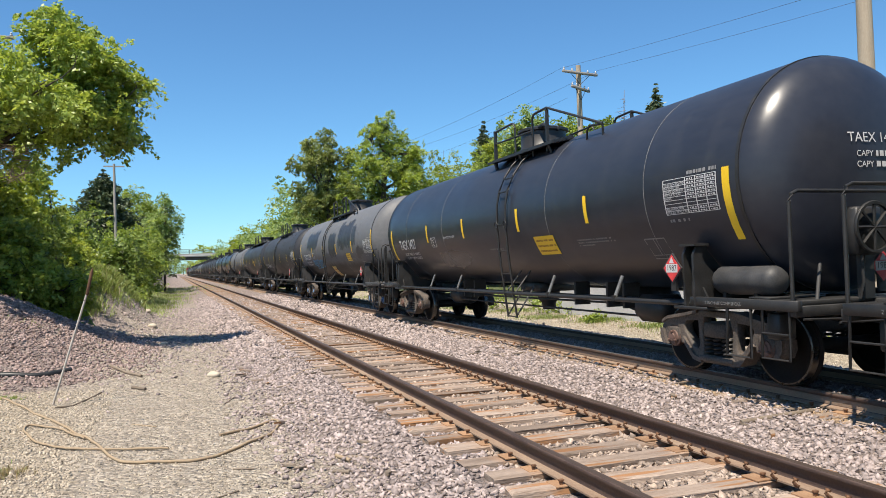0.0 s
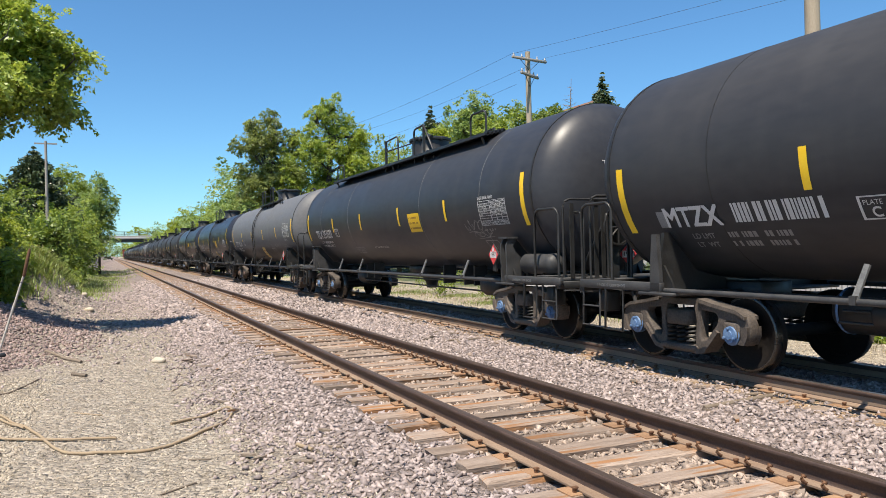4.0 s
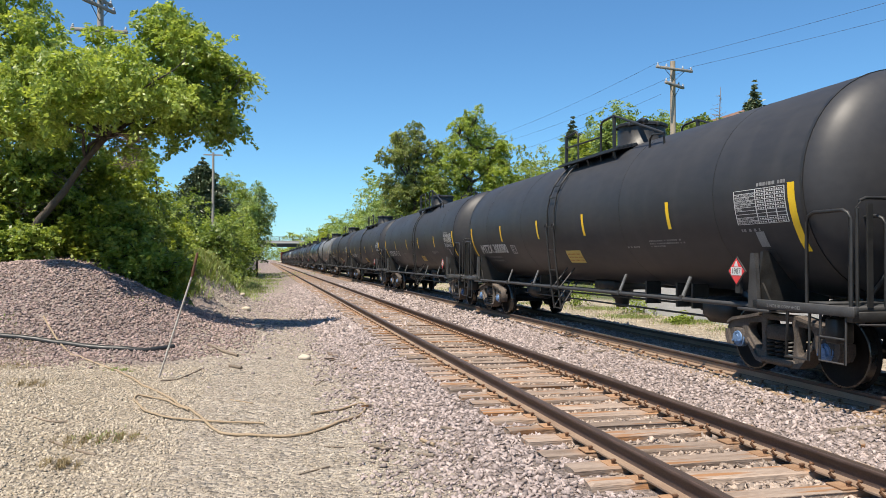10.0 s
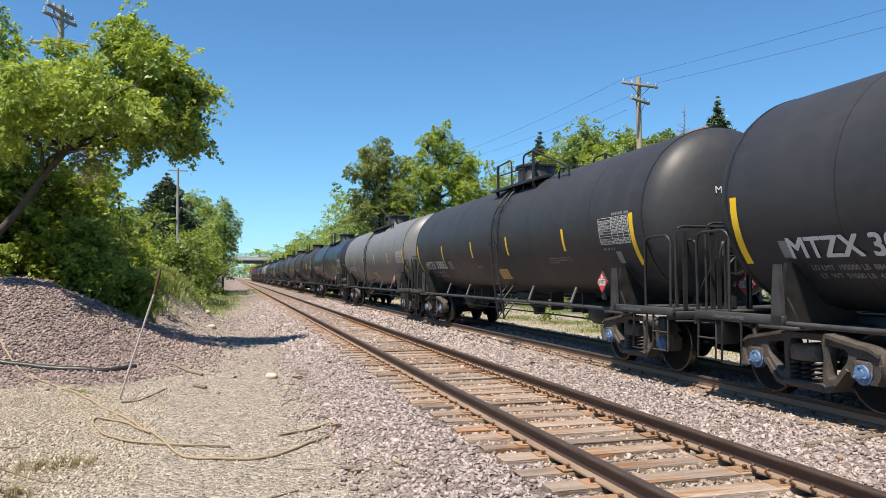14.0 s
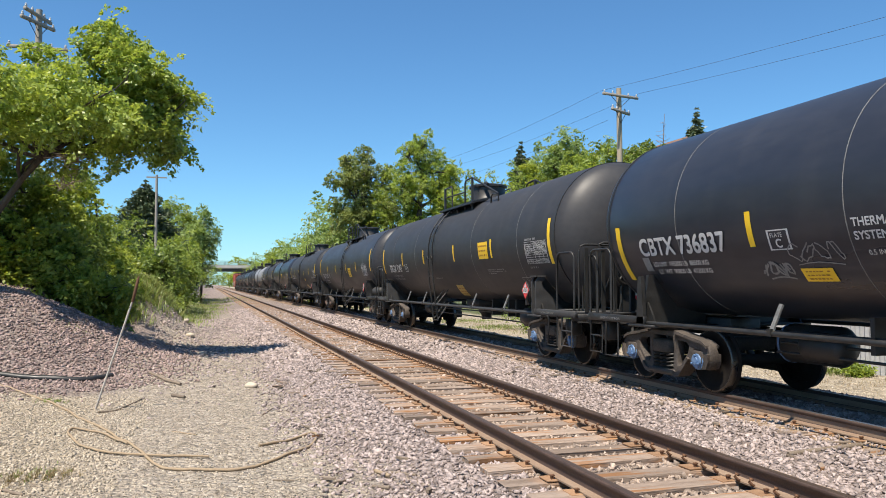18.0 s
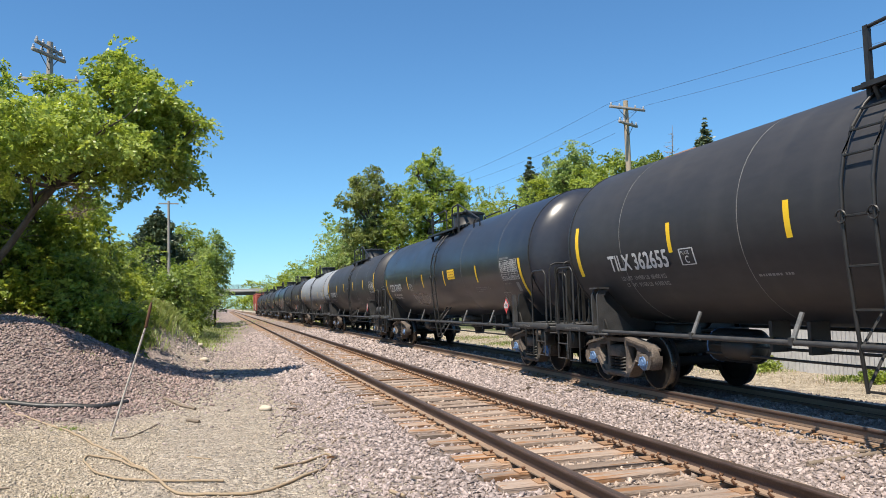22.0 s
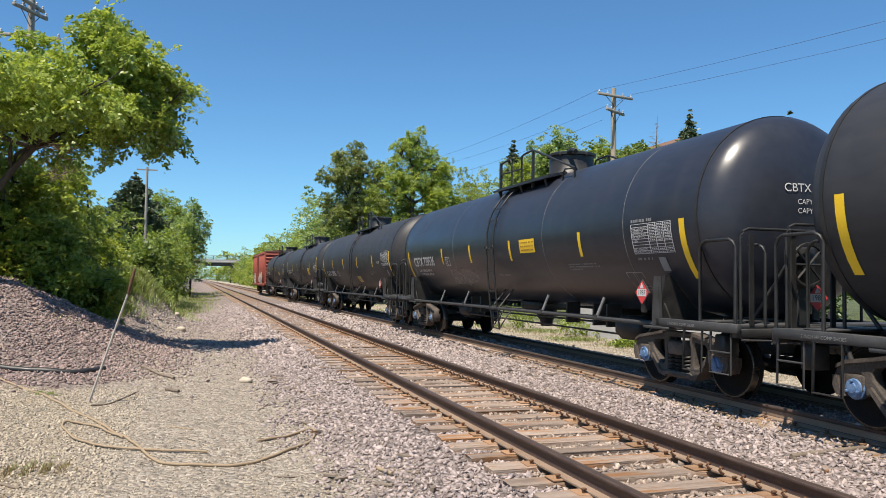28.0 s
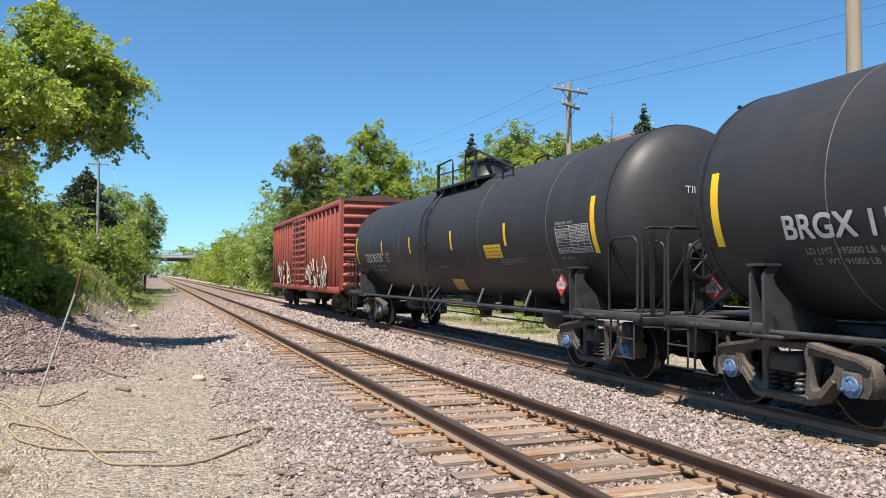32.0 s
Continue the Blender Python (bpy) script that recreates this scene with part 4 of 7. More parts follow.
    if s < 0:
        bw = part("brake_wheel", lathe([(0.26, -0.02), (0.29, -0.02), (0.30, 0.0), (0.29, 0.02), (0.26, 0.02), (0.26, -0.02)], 24, "y", False), M_IRON, car)
        bw.location = (-0.35, ye - 0.12, 1.86)
        for k in range(4):
            a = k * math.pi / 4
            o = part("spoke", tube([(-0.27 * math.cos(a), 0, -0.27 * math.sin(a)), (0.27 * math.cos(a), 0, 0.27 * math.sin(a))], 0.018, 5), M_IRON, bw)
        part("brake_housing", box(-0.54, -0.16, ye - 0.06, ye + 0.14, 1.55, 2.1, 0.03), M_IRON, car)
        part("brake_stand", box(-0.42, -0.28, ye - 0.03, ye + 0.08, 1.06, 1.56), M_IRON, car)
        part("chain", tube([(-0.45, ye - 0.02, 1.6), (-0.47, ye - 0.05, 1.25), (-0.5, ye - 0.02, 1.06)], 0.018, 5), M_IRON, car)


def table_parts(car, y, a0, a1):
    """The white ruled data panel."""
    bm = bmesh.new()
    w = 1.06
    rows = 10
    for k in range(rows + 1):
        a = a0 + (a1 - a0) * k / rows
        add_patch(bm, y - w, y, a - 0.14, a + 0.14, 0.0075, 1)
    for u in (0, 0.44, 0.63, 0.82, 1):
        add_patch(bm, y - w * u - 0.009, y - w * u + 0.009, a0, a1, 0.0085, 6)
    rnd = random.Random(3)
    for k in range(rows):
        if k in (2, 3):
            continue
        a = a0 + (a1 - a0) * (k + 0.24) / rows
        h = (a1 - a0) / rows * 0.36
        for u0, u1 in ((0.47, 0.60), (0.66, 0.79), (0.85, 0.97)):
            at = y - w * u0
            while at > y - w * u1:
                d = rnd.uniform(0.02, 0.045)
                add_patch(bm, max(at - d, y - w * u1), at, a, a + h, 0.0072, 1)
                at -= d + 0.018
    panel = part("data_panel", bm, M_WHITE, car, "white ruled data panel on the tank side")
    words = "TANK QUALIFICATION\nTHICKNESS TEST\nSERVICE EQUIPMENT\nPRD: VALVE 75 PSI\nLINING\n\n\n88.B.2 INSPECTION\nSTUB SILL INSPECTION"
    pitch = radians((a1 - a0) / rows) * R_T
    letters("panel_print", words, 0.043, y - 0.02, a0 + (a1 - a0) * 8.22 / rows, M_WHITE, panel, 0.0095, line=pitch / 0.043)["kind"] = "stuff"
    return panel


def placard(car, x, y, z, face):
    """A diamond board, red with a white middle, standing proud on a small bracket. face: side or end."""
    h = 0.20
    q = prism([(0, -h), (h, 0), (0, h), (-h, 0)], "x" if face == "side" else "y", -0.008, 0.008)
    o = part("placard", q, M_GIRON, car, "red and white hazard placard")
    o.location = (x, y, z)
    s = -0.011
    k = 0.178
    r = prism([(0, -k), (k, 0), (0, k), (-k, 0)], "x" if face == "side" else "y", s, s - 0.003)
    part("placard_field", r, M_RED, o)
    w = prism([(-0.12, -0.056), (0.12, -0.056), (0.12, 0.056), (-0.12, 0.056)], "x" if face == "side" else "y", s - 0.004, s - 0.006)
    part("number_panel", w, M_WHITE, o)
    cu = bpy.data.curves.new("number", "FONT")
    cu.body, cu.size, cu.align_x, cu.align_y = "1987", 0.105, "CENTER", "CENTER"
    tmp = bpy.data.objects.new("number", cu)
    me = bpy.data.meshes.new_from_object(tmp)
    bpy.data.objects.remove(tmp)
    me.materials.clear()
    me.materials.append(M_IRON)
    t = new("number", me)
    t.parent = o
    t["label"] = "black number 1987"
    t.matrix_basis = pose(-0.019, 0, 0, 90, 0, -90) if face == "side" else pose(0, -0.019, 0, 90, 0, 0)
    flame = prism([(-0.05, 0.065), (0.05, 0.065), (0.03, 0.11), (0.0, 0.15), (-0.03, 0.10)], "x" if face == "side" else "y", s - 0.004, s - 0.005)
    part("flame_mark", flame, M_WHITE, o)
    part("bracket", box(0.004, 0.05, -0.05, 0.05, -0.3, 0.05) if face == "side" else box(-0.05, 0.05, 0.004, 0.04, -0.3, 0.05), M_IRON, o)


def build_tank_car(name, style):
    """A tank car standing at the origin, its leading end towards -y. style: iron, cap, ends, platform, dome."""
    car = empty(name, 0, 0, 0)
    iron = style["iron"]
    t = part("tank", tank_bm(), M_BLACK, car, smooth=True)
    for y in (-SHELL_END, SHELL_END):
        part("head_seam", band_bm(y, 0.05, 0.008), M_IRON, t)
    for y in (-5.85, -2.8, 2.8, 5.85):
        part("shell_seam", band_bm(y, 0.012, 0.003), M_STRUT if style.get("seams", True) else M_IRON, t)
    for sx in (-1, 1):
        # long rail beside the tank with its struts
        part("side_rail", tube([(sx * 1.40, -Y_BOL, 0.98), (sx * 1.40, Y_BOL, 0.98)], 0.034, 8), iron, car)
        for y in (-4.9, -2.7, 2.0, 4.0):
            part("rail_strut", prism([(y - 0.035, 0.95), (y + 0.035, 0.95), (y + 0.035, 1.04), (y - 0.035, 1.04)], "x", sx * 1.36, sx * 1.44), iron, car)
            part("rail_strut", prism([(-0.035, 0), (0.035, 0), (0.03, 0.36), (-0.03, 0.36)], "x", -0.012, 0.012), M_STRUT, car).matrix_basis = pose(sx * 1.40, y, 1.0, 10, -sx * 18, 0)
    # under the tank
    part("bottom_valve", lathe([(0.05, 0.55), (0.14, 0.55), (0.16, 0.7), (0.24, 0.78), (0.26, 1.15)], 16, "z"), M_IRON, car)
    part("valve_guard", box(-0.45, 0.45, -0.5, 0.5, 0.95, 1.15, 0.03), M_IRON, car)
    o = part("air_reservoir", lathe([(0.05, 3.95), (0.2, 4.0), (0.26, 4.08), (0.26, 4.95), (0.2, 5.03), (0.05, 5.08)], 20, "y"), M_IRON, car)
    o.location = (-0.25, 0, 0.78)
    part("reservoir_strap", lathe([(0.265, 4.9), (0.27, 4.9), (0.27, 4.93), (0.265, 4.93)], 20, "y", False), M_CAPB, o)
    part("brake_rod", tube([(-0.62, -4.6, 0.66), (-0.62, 4.8, 0.68)], 0.02, 6), M_IRON, car)
    part("brake_rod", tube([(-0.55, -4.6, 0.84), (-0.55, 4.8, 0.80)], 0.022, 6), M_IRON, car)
    part("train_pipe", tube([(-0.75, -Y_BOL, 0.95), (-0.75, Y_BOL, 0.95)], 0.03, 6), M_IRON, car)
    for y in (-4.2, -3.7, -2.6, 2.4, 3.1):
        part("pipe_hanger", box(-0.80, -0.50, y - 0.03, y + 0.03, 0.78, 1.2), M_IRON, car)
    part("brake_cylinder", lathe([(0.05, 2.3), (0.17, 2.35), (0.19, 2.4), (0.19, 2.95), (0.15, 3.0), (0.05, 3.05)], 16, "y"), M_IRON, car).location = (-0.5, 1.4, 0.78)
    part("air_reservoir", lathe([(0.05, -5.2), (0.22, -5.1), (0.24, -5.0), (0.24, -4.1), (0.22, -4.0), (0.05, -3.9)], 18, "y"), M_IRON, car).location = (0.35, 1.2, 0.85)
    part("control_valve", box(-0.9, -0.3, -5.3, -4.55, 0.60, 1.02, 0.13), M_IRON, car)
    if style.get("end_tank"):
        o = part("end_reservoir", lathe([(0.03, -8.02), (0.14, -7.99), (0.18, -7.91), (0.18, -7.05), (0.14, -6.97), (0.03, -6.93)], 18, "y"), M_GIRON, car, "grey air cylinder on the end sill")
        o.location = (-1.12, 0, 1.28)
        for y in (-7.7, -7.15):
            part("cradle", box(-1.22, -1.02, y - 0.03, y + 0.03, 1.06, 1.14), M_IRON, car)
    build_end(car, -1, iron, style["front"], style["bolster"])
    build_end(car, 1, iron, style["back"], style["bolster"])
    build_truck(car, -Y_BOL, style["cap"])
    build_truck(car, Y_BOL, style["cap"])
    placard(car, -1.56, -Y_BOL + 0.22, 1.45, "side")
    placard(car, -0.02, -HALF - 0.04, 1.42, "end")
    return car


SHARED = {}


def again(name, make, material, parent, at=(0, 0, 0), key=None, label=""):
    """A part whose mesh is shared by all the cars that carry it."""
    key = (key or name, material.name)
    if key in SHARED:
        o = new(name, SHARED[key])
        o.parent = parent
        if label:
            o["label"] = label
    else:
        o = part(name, make(), material, parent, label)
        SHARED[key] = o.data
    o.location = at
    return o


def grating(sx, y0, y1, zt):
    bm = prism([(sx * 0.62, zt - 0.14), (sx * 1.08, zt - 0.24), (sx * 1.08, zt - 0.20), (sx * 0.62, zt - 0.10)], "y", y0, y1)
    for k in range(5):
        x0 = sx * (0.64 + 0.09 * k)
        add_box(bm, min(x0, x0 + sx * 0.03), max(x0, x0 + sx * 0.03), y0, y1, zt - 0.16 - 0.02 * k, zt - 0.085 - 0.02 * k)
    return bm


GATES = {"wide": (-1.03, -1.85), "slim": (-0.70, -1.90), "near": (-0.68, -1.26), "long": (-1.70, -2.33), "full": (-0.93, -2.06)}


def build_top(car, gate, dome, kind):
    """Valve housing, walkway and rails on a tank. gate: where the rails begin at the trailing end; kind: how wide the gate is and where the long rail rises."""
    zt = Z_T + R_T
    d = again("dome", lambda: lathe([(0.56, -0.1), (0.56, 0.0), (0.50, 0.04), (0.50, 0.38), (0.55, 0.40), (0.55, 0.45), (0.48, 0.48), (0.05, 0.51)], 28, "z"), M_IRON, car, (0, dome, zt), label="valve housing on top of the tank")
    for a in (40, 160, 215, 280):
        again("lid_clamp", lambda: box(-0.03, 0.03, -0.03, 0.03, 0.36, 0.455, 0.008), M_IRON, d, (0.53 * math.cos(radians(a)), 0.53 * math.sin(radians(a)), 0))
    again("vent_pipe", lambda: tube([(-0.3, -0.3, 0.42), (-0.3, -0.62, 0.46), (-0.3, -0.78, 0.40)], 0.05, 8), M_IRON, d)
    y0, y1 = (-5.4 - gate, 5.4 - gate) if kind == "full" else (-2.9, 0.05)
    for sx in (-1, 1):
        x, lo, hi = sx * 0.95, zt - 0.34, zt + 0.46
        at = (0, gate, 0)
        again("walkway", lambda: grating(sx, y0, y1, zt), M_IRON, car, at, ("walkway", sx, kind))
        again("walkway_edge", lambda: box(sx * 1.09 - 0.02, sx * 1.09 + 0.02, y0 - 0.05, y1 + 0.05, zt - 0.25, zt - 0.205), M_IRON, car, at, ("edge", sx, kind))
        for y in (y0 + 0.2, (y0 + y1) / 2, y1 - 0.2):
            again("walkway_strut", lambda: tube([(sx * 1.05, 0, zt - 0.25), (sx * 0.98, 0, zt - 0.42)], 0.028, 6), M_IRON, car, (0, gate + y, 0), ("strut", sx))
        # the gate beside the ladder: a flat post, then a bent pipe back down to the walkway
        g, r = GATES[kind]
        again("platform_post", lambda: box(x - 0.03, x + 0.03, -0.03, 0.03, lo, hi + 0.02), M_IRON, car, at, ("post", sx))
        again("platform_rail", lambda: tube([(x, 0, hi), (x, g + 0.22, hi + 0.03), (x, g + 0.10, hi + 0.03), (x, g + 0.02, hi - 0.03), (x, g, hi - 0.12), (x, g, lo)], 0.022, 6), M_IRON, car, at, ("gate", sx, kind))
        again("platform_rail", lambda: tube([(x, 0, zt + 0.20), (x, r, zt + 0.17)], 0.018, 6), M_IRON, car, at, ("mid", sx, kind))
        # the long rail that rises over the housing and runs down to the shell
        e = r - (1.2 if kind == "full" else 2.6)
        again("platform_rail", lambda: tube([(x, r, lo), (x, r, hi - 0.06), (x, r - 0.04, hi + 0.01), (x, r - 0.14, hi + 0.03), (x, r - 0.62, hi + 0.05), (x, e, zt - 0.16), (x, e - 0.01, zt - 0.36)], 0.024, 6), M_IRON, car, at, ("long", sx, kind))
        again("platform_post", lambda: box(x - 0.028, x + 0.028, r - 0.65, r - 0.60, lo, hi + 0.05), M_IRON, car, at, ("post2", sx, kind))
        again("platform_rail", lambda: tube([(x, e + 0.52, zt - 0.36), (x, e + 0.50, zt - 0.20), (x, e + 0.40, zt - 0.13), (x, e, zt - 0.17)], 0.02, 6), M_IRON, car, at, ("low", sx, kind))
    if kind == "full":
        for sx in (-1, 1):
            for y in (-5.3, 4.6):
                again("platform_rail", lambda: hoop_y(sx * 1.0, 0, 0.7, zt - 0.25, zt + 0.28, 0.022), M_IRON, car, (0, y, 0), ("hoop", sx))


def build_ladder(car, y, iron):
    """The near ladder: over the shell, then leaning in under it down to a low step."""
    low = [(-1.535, 2.3), (-1.505, 1.85), (-1.455, 1.37), (-1.405, 0.92), (-1.35, 0.49)]

    def stile():
        pts = [on_tank(0, a, 0.07) for a in (78, 66, 54, 42, 30, 18, 6)]
        return tube(pts + [(x, 0, z) for x, z in low], 0.022, 6)

    def ring():
        return tube([(0, 0.07 * math.cos(k * 0.6283), 0.07 * math.sin(k * 0.6283)) for k in range(11)], 0.011, 5)
    for d in (-0.21, 0.21):
        again("ladder_rail", stile, iron, car, (0, y + d, 0))
        again("ladder_brace", lambda: tube([(-1.36, 0, 0.52), (-0.95, 0, 1.10)], 0.018, 5), iron, car, (0, y + d, 0))
        again("ladder_brace", lambda: tube([(-1.41, 0, 0.95), (-1.02, 0, 1.42)], 0.016, 5), iron, car, (0, y + d, 0), "upper_brace")
        again("ladder_bracket", ring, iron, car, (-1.56, y + d, 2.36))
        again("ladder_bracket", lambda: box(-0.04, 0.2, -0.02, 0.02, -0.03, 0.03), iron, car, (-1.4, y + d, 0.98), "low_bracket")
    spots = [on_tank(0, a, 0.075) for a in (62, 50, 39, 28, 17)] + [Vector((-1.535, 0, 2.36)), Vector((-1.5, 0, 1.83)), Vector((-1.455, 0, 1.37)), Vector((-1.405, 0, 0.94)), Vector((-1.352, 0, 0.51))]
    for q in spots:
        again("rung", lambda: tube([(0, -0.21, 0), (0, 0.21, 0)], 0.015, 5), iron, car, (q.x, y, q.z))


def build_stripes(car, front, rear, tops, ys):
    """Yellow reflective stripes: a long one at each end and four short ones; tops is the level of their upper ends."""
    def stripe(y, a, span, w):
        p = again("reflector", lambda: patch(-w / 2, w / 2, a - span, a), M_YEL, car, (0, y, 0), ("stripe", a, span), "yellow reflective stripe")
        return p
    for y, a in (front, rear):
        stripe(y, a, 36, 0.13)
    for y in ys:
        stripe(y, tops, 17.5, 0.10)


# ---- the train's cars, leading car first ----
# mark, paint, iron, bearing caps, ends, platform rail, extra
CARS = [
    ("GATX 221704", "black", 5), ("TAEX 1427", "gloss", 0), ("GATX 222819", "belly", 3), ("MTZX", "dull", 2), ("TILX 351820", "black", 1),
    ("CTCX 303154", "belly", 5), ("TILX 191292", "gloss", 5), ("CBTX 739678", "gloss", 7), ("MTZX 300090", "dull", 2), ("MTZX 300112", "dull", 2),
    ("MTZX 300079", "dull", 2), ("MTZX 300063", "dull", 2), ("GATX 226851", "mid", 2), ("CBTX 736837", "gloss", 4), ("BRGX 1243", "dull", 3),
    ("TILX 192115", "black", 0), ("TILX 362655", "dull", 3), ("CBTX 739674", "gloss", 7), ("TILX 731985", "dull", 1), ("UTLX 212462", "light", 6),
    ("GATX 227310", "dull", 2), ("CBTX 739536", "gloss", 7), ("GATX 229086", "dull", 2), ("BRGX 1115", "dull", 1), ("TILX 361518", "dull", 3),
]
# middle of each car along the track at the start of the clip; the spacing varies a little from car to car
REAR_AXLE = {1: 17.47, 2: 35.22, 4: 70.53, 5: 88.42, 6: 105.92, 7: 123.79, 8: 141.47, 9: 159.2, 10: 176.97, 12: 212.35, 13: 230.13, 14: 247.77, 15: 265.27, 16: 282.92, 17: 300.49, 18: 318.25, 19: 335.85, 21: 371.31, 22: 388.77, 23: 406.46}
PAINT = {"black": M_BLACK, "gloss": M_GLOSS, "dull": M_DULL, "grey": M_GREY, "mid": M_MGREY, "belly": M_GREYSHADE, "light": M_LGREY}
LOOK = {"black": "satin black", "gloss": "glossy black", "dull": "dull dusty black", "grey": "charcoal grey", "mid": "grey and dusty", "light": "pale grey, shade-painted", "belly": "charcoal grey"}


def car_middle(i):
    if i in REAR_AXLE:
        return REAR_AXLE[i] - Y_BOL + 0.889
    if i < 1:
        return car_middle(1) - CAR_L * (1 - i)
    if i - 1 in REAR_AXLE and i + 1 in REAR_AXLE:
        return (car_middle(i - 1) + car_middle(i + 1)) / 2
    return car_middle(i - 1) + CAR_L


STYLES = [
    dict(iron=M_IRON, cap=M_CAPR, front="hoop", back="hoop", bolster="plate", end_tank=True),
    dict(iron=M_GIRON, cap=M_CAPB, front="posts", back="hoop", bolster="plate", end_tank=True),
    dict(iron=M_GIRON, cap=M_CAPB, front="posts", back="posts", bolster="post", seams=False),
    dict(iron=M_GIRON, cap=M_CAPB, front="posts", back="posts", bolster="plate"),
    dict(iron=M_IRON, cap=M_CAPB, front="hoop", back="posts", bolster="post", end_tank=True),
    dict(iron=M_IRON, cap=M_CAPR, front="hoop", back="hoop", bolster="plate"),
    dict(iron=M_GIRON, cap=M_CAPR, front="hoop", back="hoop", bolster="post"),
    dict(iron=M_GIRON, cap=M_CAPB, front="posts", back="posts", bolster="post"),
]
# what sits where on each car: front stripe (place, level), rear stripe, level and places of the short stripes, data panel (place, level), ladder, gate of the rails, valve housing, kind of rails
DRESS = {}
DRESS[0] = ((-7.5, 1), (7.5, 1), -0.6, (-4.5, -1.5, 1.5, 4.5), (-6.3, -0.4), 0.35, 0.75, -0.35, "slim")
DRESS[1] = ((-7.55, 4), (7.4, 4), 2.7, (-4.2, -1.59, 1.38, 4.0), (-6.32, 2.5), -1.02, 0.45, -0.02, "wide")
DRESS[2] = ((-7.69, 12), (7.40, 12), 1.7, (-4.62, -1.66, 1.27, 4.05), (-6.53, -0.4), 0.59, 0.85, -0.33, "slim")
DRESS[3] = ((-7.56, 1.5), (7.5, 1.5), -1.3, (-4.56, -1.4, 1.5, 4.5), (-6.36, 1.5), 0.3, 0.8, -0.85, "slim")
DRESS[4] = ((-7.46, 11), (7.56, 11), 1.0, (-4.19, -1.41, 1.63, 4.45), (-5.78, -4.5), None, 0.74, -0.12, "full")
DRESS[5] = ((-7.51, 11.4), (7.25, 11.3), 1.8, (-4.5, -1.53, 1.3, 4.2), (-5.96, 2.8), 0.40, 0.78, -0.73, "slim")
DRESS[6] = ((-7.43, 19.5), (7.5, 19.5), 2.9, (-4.14, -1.54, 1.5, 4.45), (-5.6, -4.5), -0.05, 0.85, -0.35, "wide")
DRESS[7] = ((-7.42, -1.3), (7.28, -1.5), -1.6, (-4.23, -1.1, 1.53, 3.78), (-6.14, -2.0), -0.26, 0.55, -1.37, "near")
DRESS[8] = ((-7.56, 0.7), (7.55, 0.7), -0.6, (-4.54, -1.12, 1.6, 4.52), (-6.38, -0.4), 0.51, 0.96, -0.91, "slim")
DRESS[9] = ((-7.57, 1.5), (7.57, 1.2), -1.8, (-4.51, -1.34, 1.38, 4.46), (-6.32, -1.4), -0.81, 0.40, 0.23, "wide")
DRESS[10] = ((-7.58, 0), (7.6, 1), -3.9, (-4.66, -1.2, 1.6, 4.62), (-6.3, 0.4), 0.42, 0.85, -0.81, "slim")
DRESS[11] = ((-7.41, 1.9), (7.55, 1.7), -2.6, (-4.67, -1.42, 1.39, 4.4), (-6.26, 0.7), -0.77, 0.50, 0.10, "wide")
DRESS[12] = ((-7.5, 0.9), (7.59, 0.9), -0.6, (-4.5, -1.4, 1.76, 4.48), (-6.3, -0.4), 0.6, 1.0, -0.2, "slim")
DRESS[13] = ((-7.6, -2.4), (7.46, -2.5), -3.1, (-4.48, -1.69, 1.54, 4.31), (-6.34, 1.7), 0.23, 0.53, -0.97, "slim")
DRESS[14] = ((-7.5, 12.8), (7.48, 12.6), 3.5, (-4.24, -1.32, 1.78, 4.5), (-6.29, -3.8), 0.75, 1.05, -0.20, "slim")
DRESS[15] = ((-7.31, 19.8), (7.53, 20), 1.4, (-4.04, -1.36, 1.78, 4.61), (-5.48, -5.8), -0.74, 0.60, -0.04, "wide")
DRESS[16] = ((-7.44, 12.7), (7.43, 12.4), 3.9, (-4.16, -1.25, 1.9, 4.39), (-6.21, -4.0), 0.78, 1.08, -0.15, "wide")
DRESS[17] = ((-7.16, -1.6), (7.33, -1.4), -2.0, (-4.08, -1.02, 1.57, 3.74), (-5.95, -2.0), -0.10, 1.84, 0.81, "long")
DRESS[18] = ((-7.62, 16.4), (7.36, 15.2), 6.2, (-4.9, -2.0, 1.06, 3.82), (-6.43, -1.0), -1.11, 0.22, -0.62, "wide")
DRESS[19] = ((-7.42, 12.5), (7.33, 12.3), 0.2, (-4.16, -1.51, 1.38, 4.2), (-6.1, -2.8), -0.58, 0.55, 0.42, "wide")
DRESS[20] = ((-7.56, 0.4), (7.5, 0.4), 0.6, (-4.81, -1.86, 1.22, 4.06), (-6.38, -1.2), -0.90, 0.3, 0.11, "wide")
DRESS[21] = ((-7.42, -1.5), (7.29, -2.0), -2.4, (-4.34, -1.1, 1.5, 3.8), (-6.1, -2.0), -0.12, 0.66, -1.23, "near")
DRESS[22] = ((-7.38, 3.3), (7.5, 3.3), 0.5, (-4.56, -1.54, 1.72, 4.6), (-6.17, 2.0), -0.54, 0.45, 0.25, "slim")
DRESS[23] = ((-7.46, 13.2), (7.51, 12.4), 3.4, (-4.62, -1.7, 1.47, 4.12), (-6.24, -3.6), -0.97, 0.42, -0.12, "wide")
DRESS[24] = ((-7.37, 12.2), (7.5, 12.2), 3.0, (-4.14, -1.23, 1.83, 4.5), (-6.18, -4.5), 0.58, 0.95, -0.22, "wide")
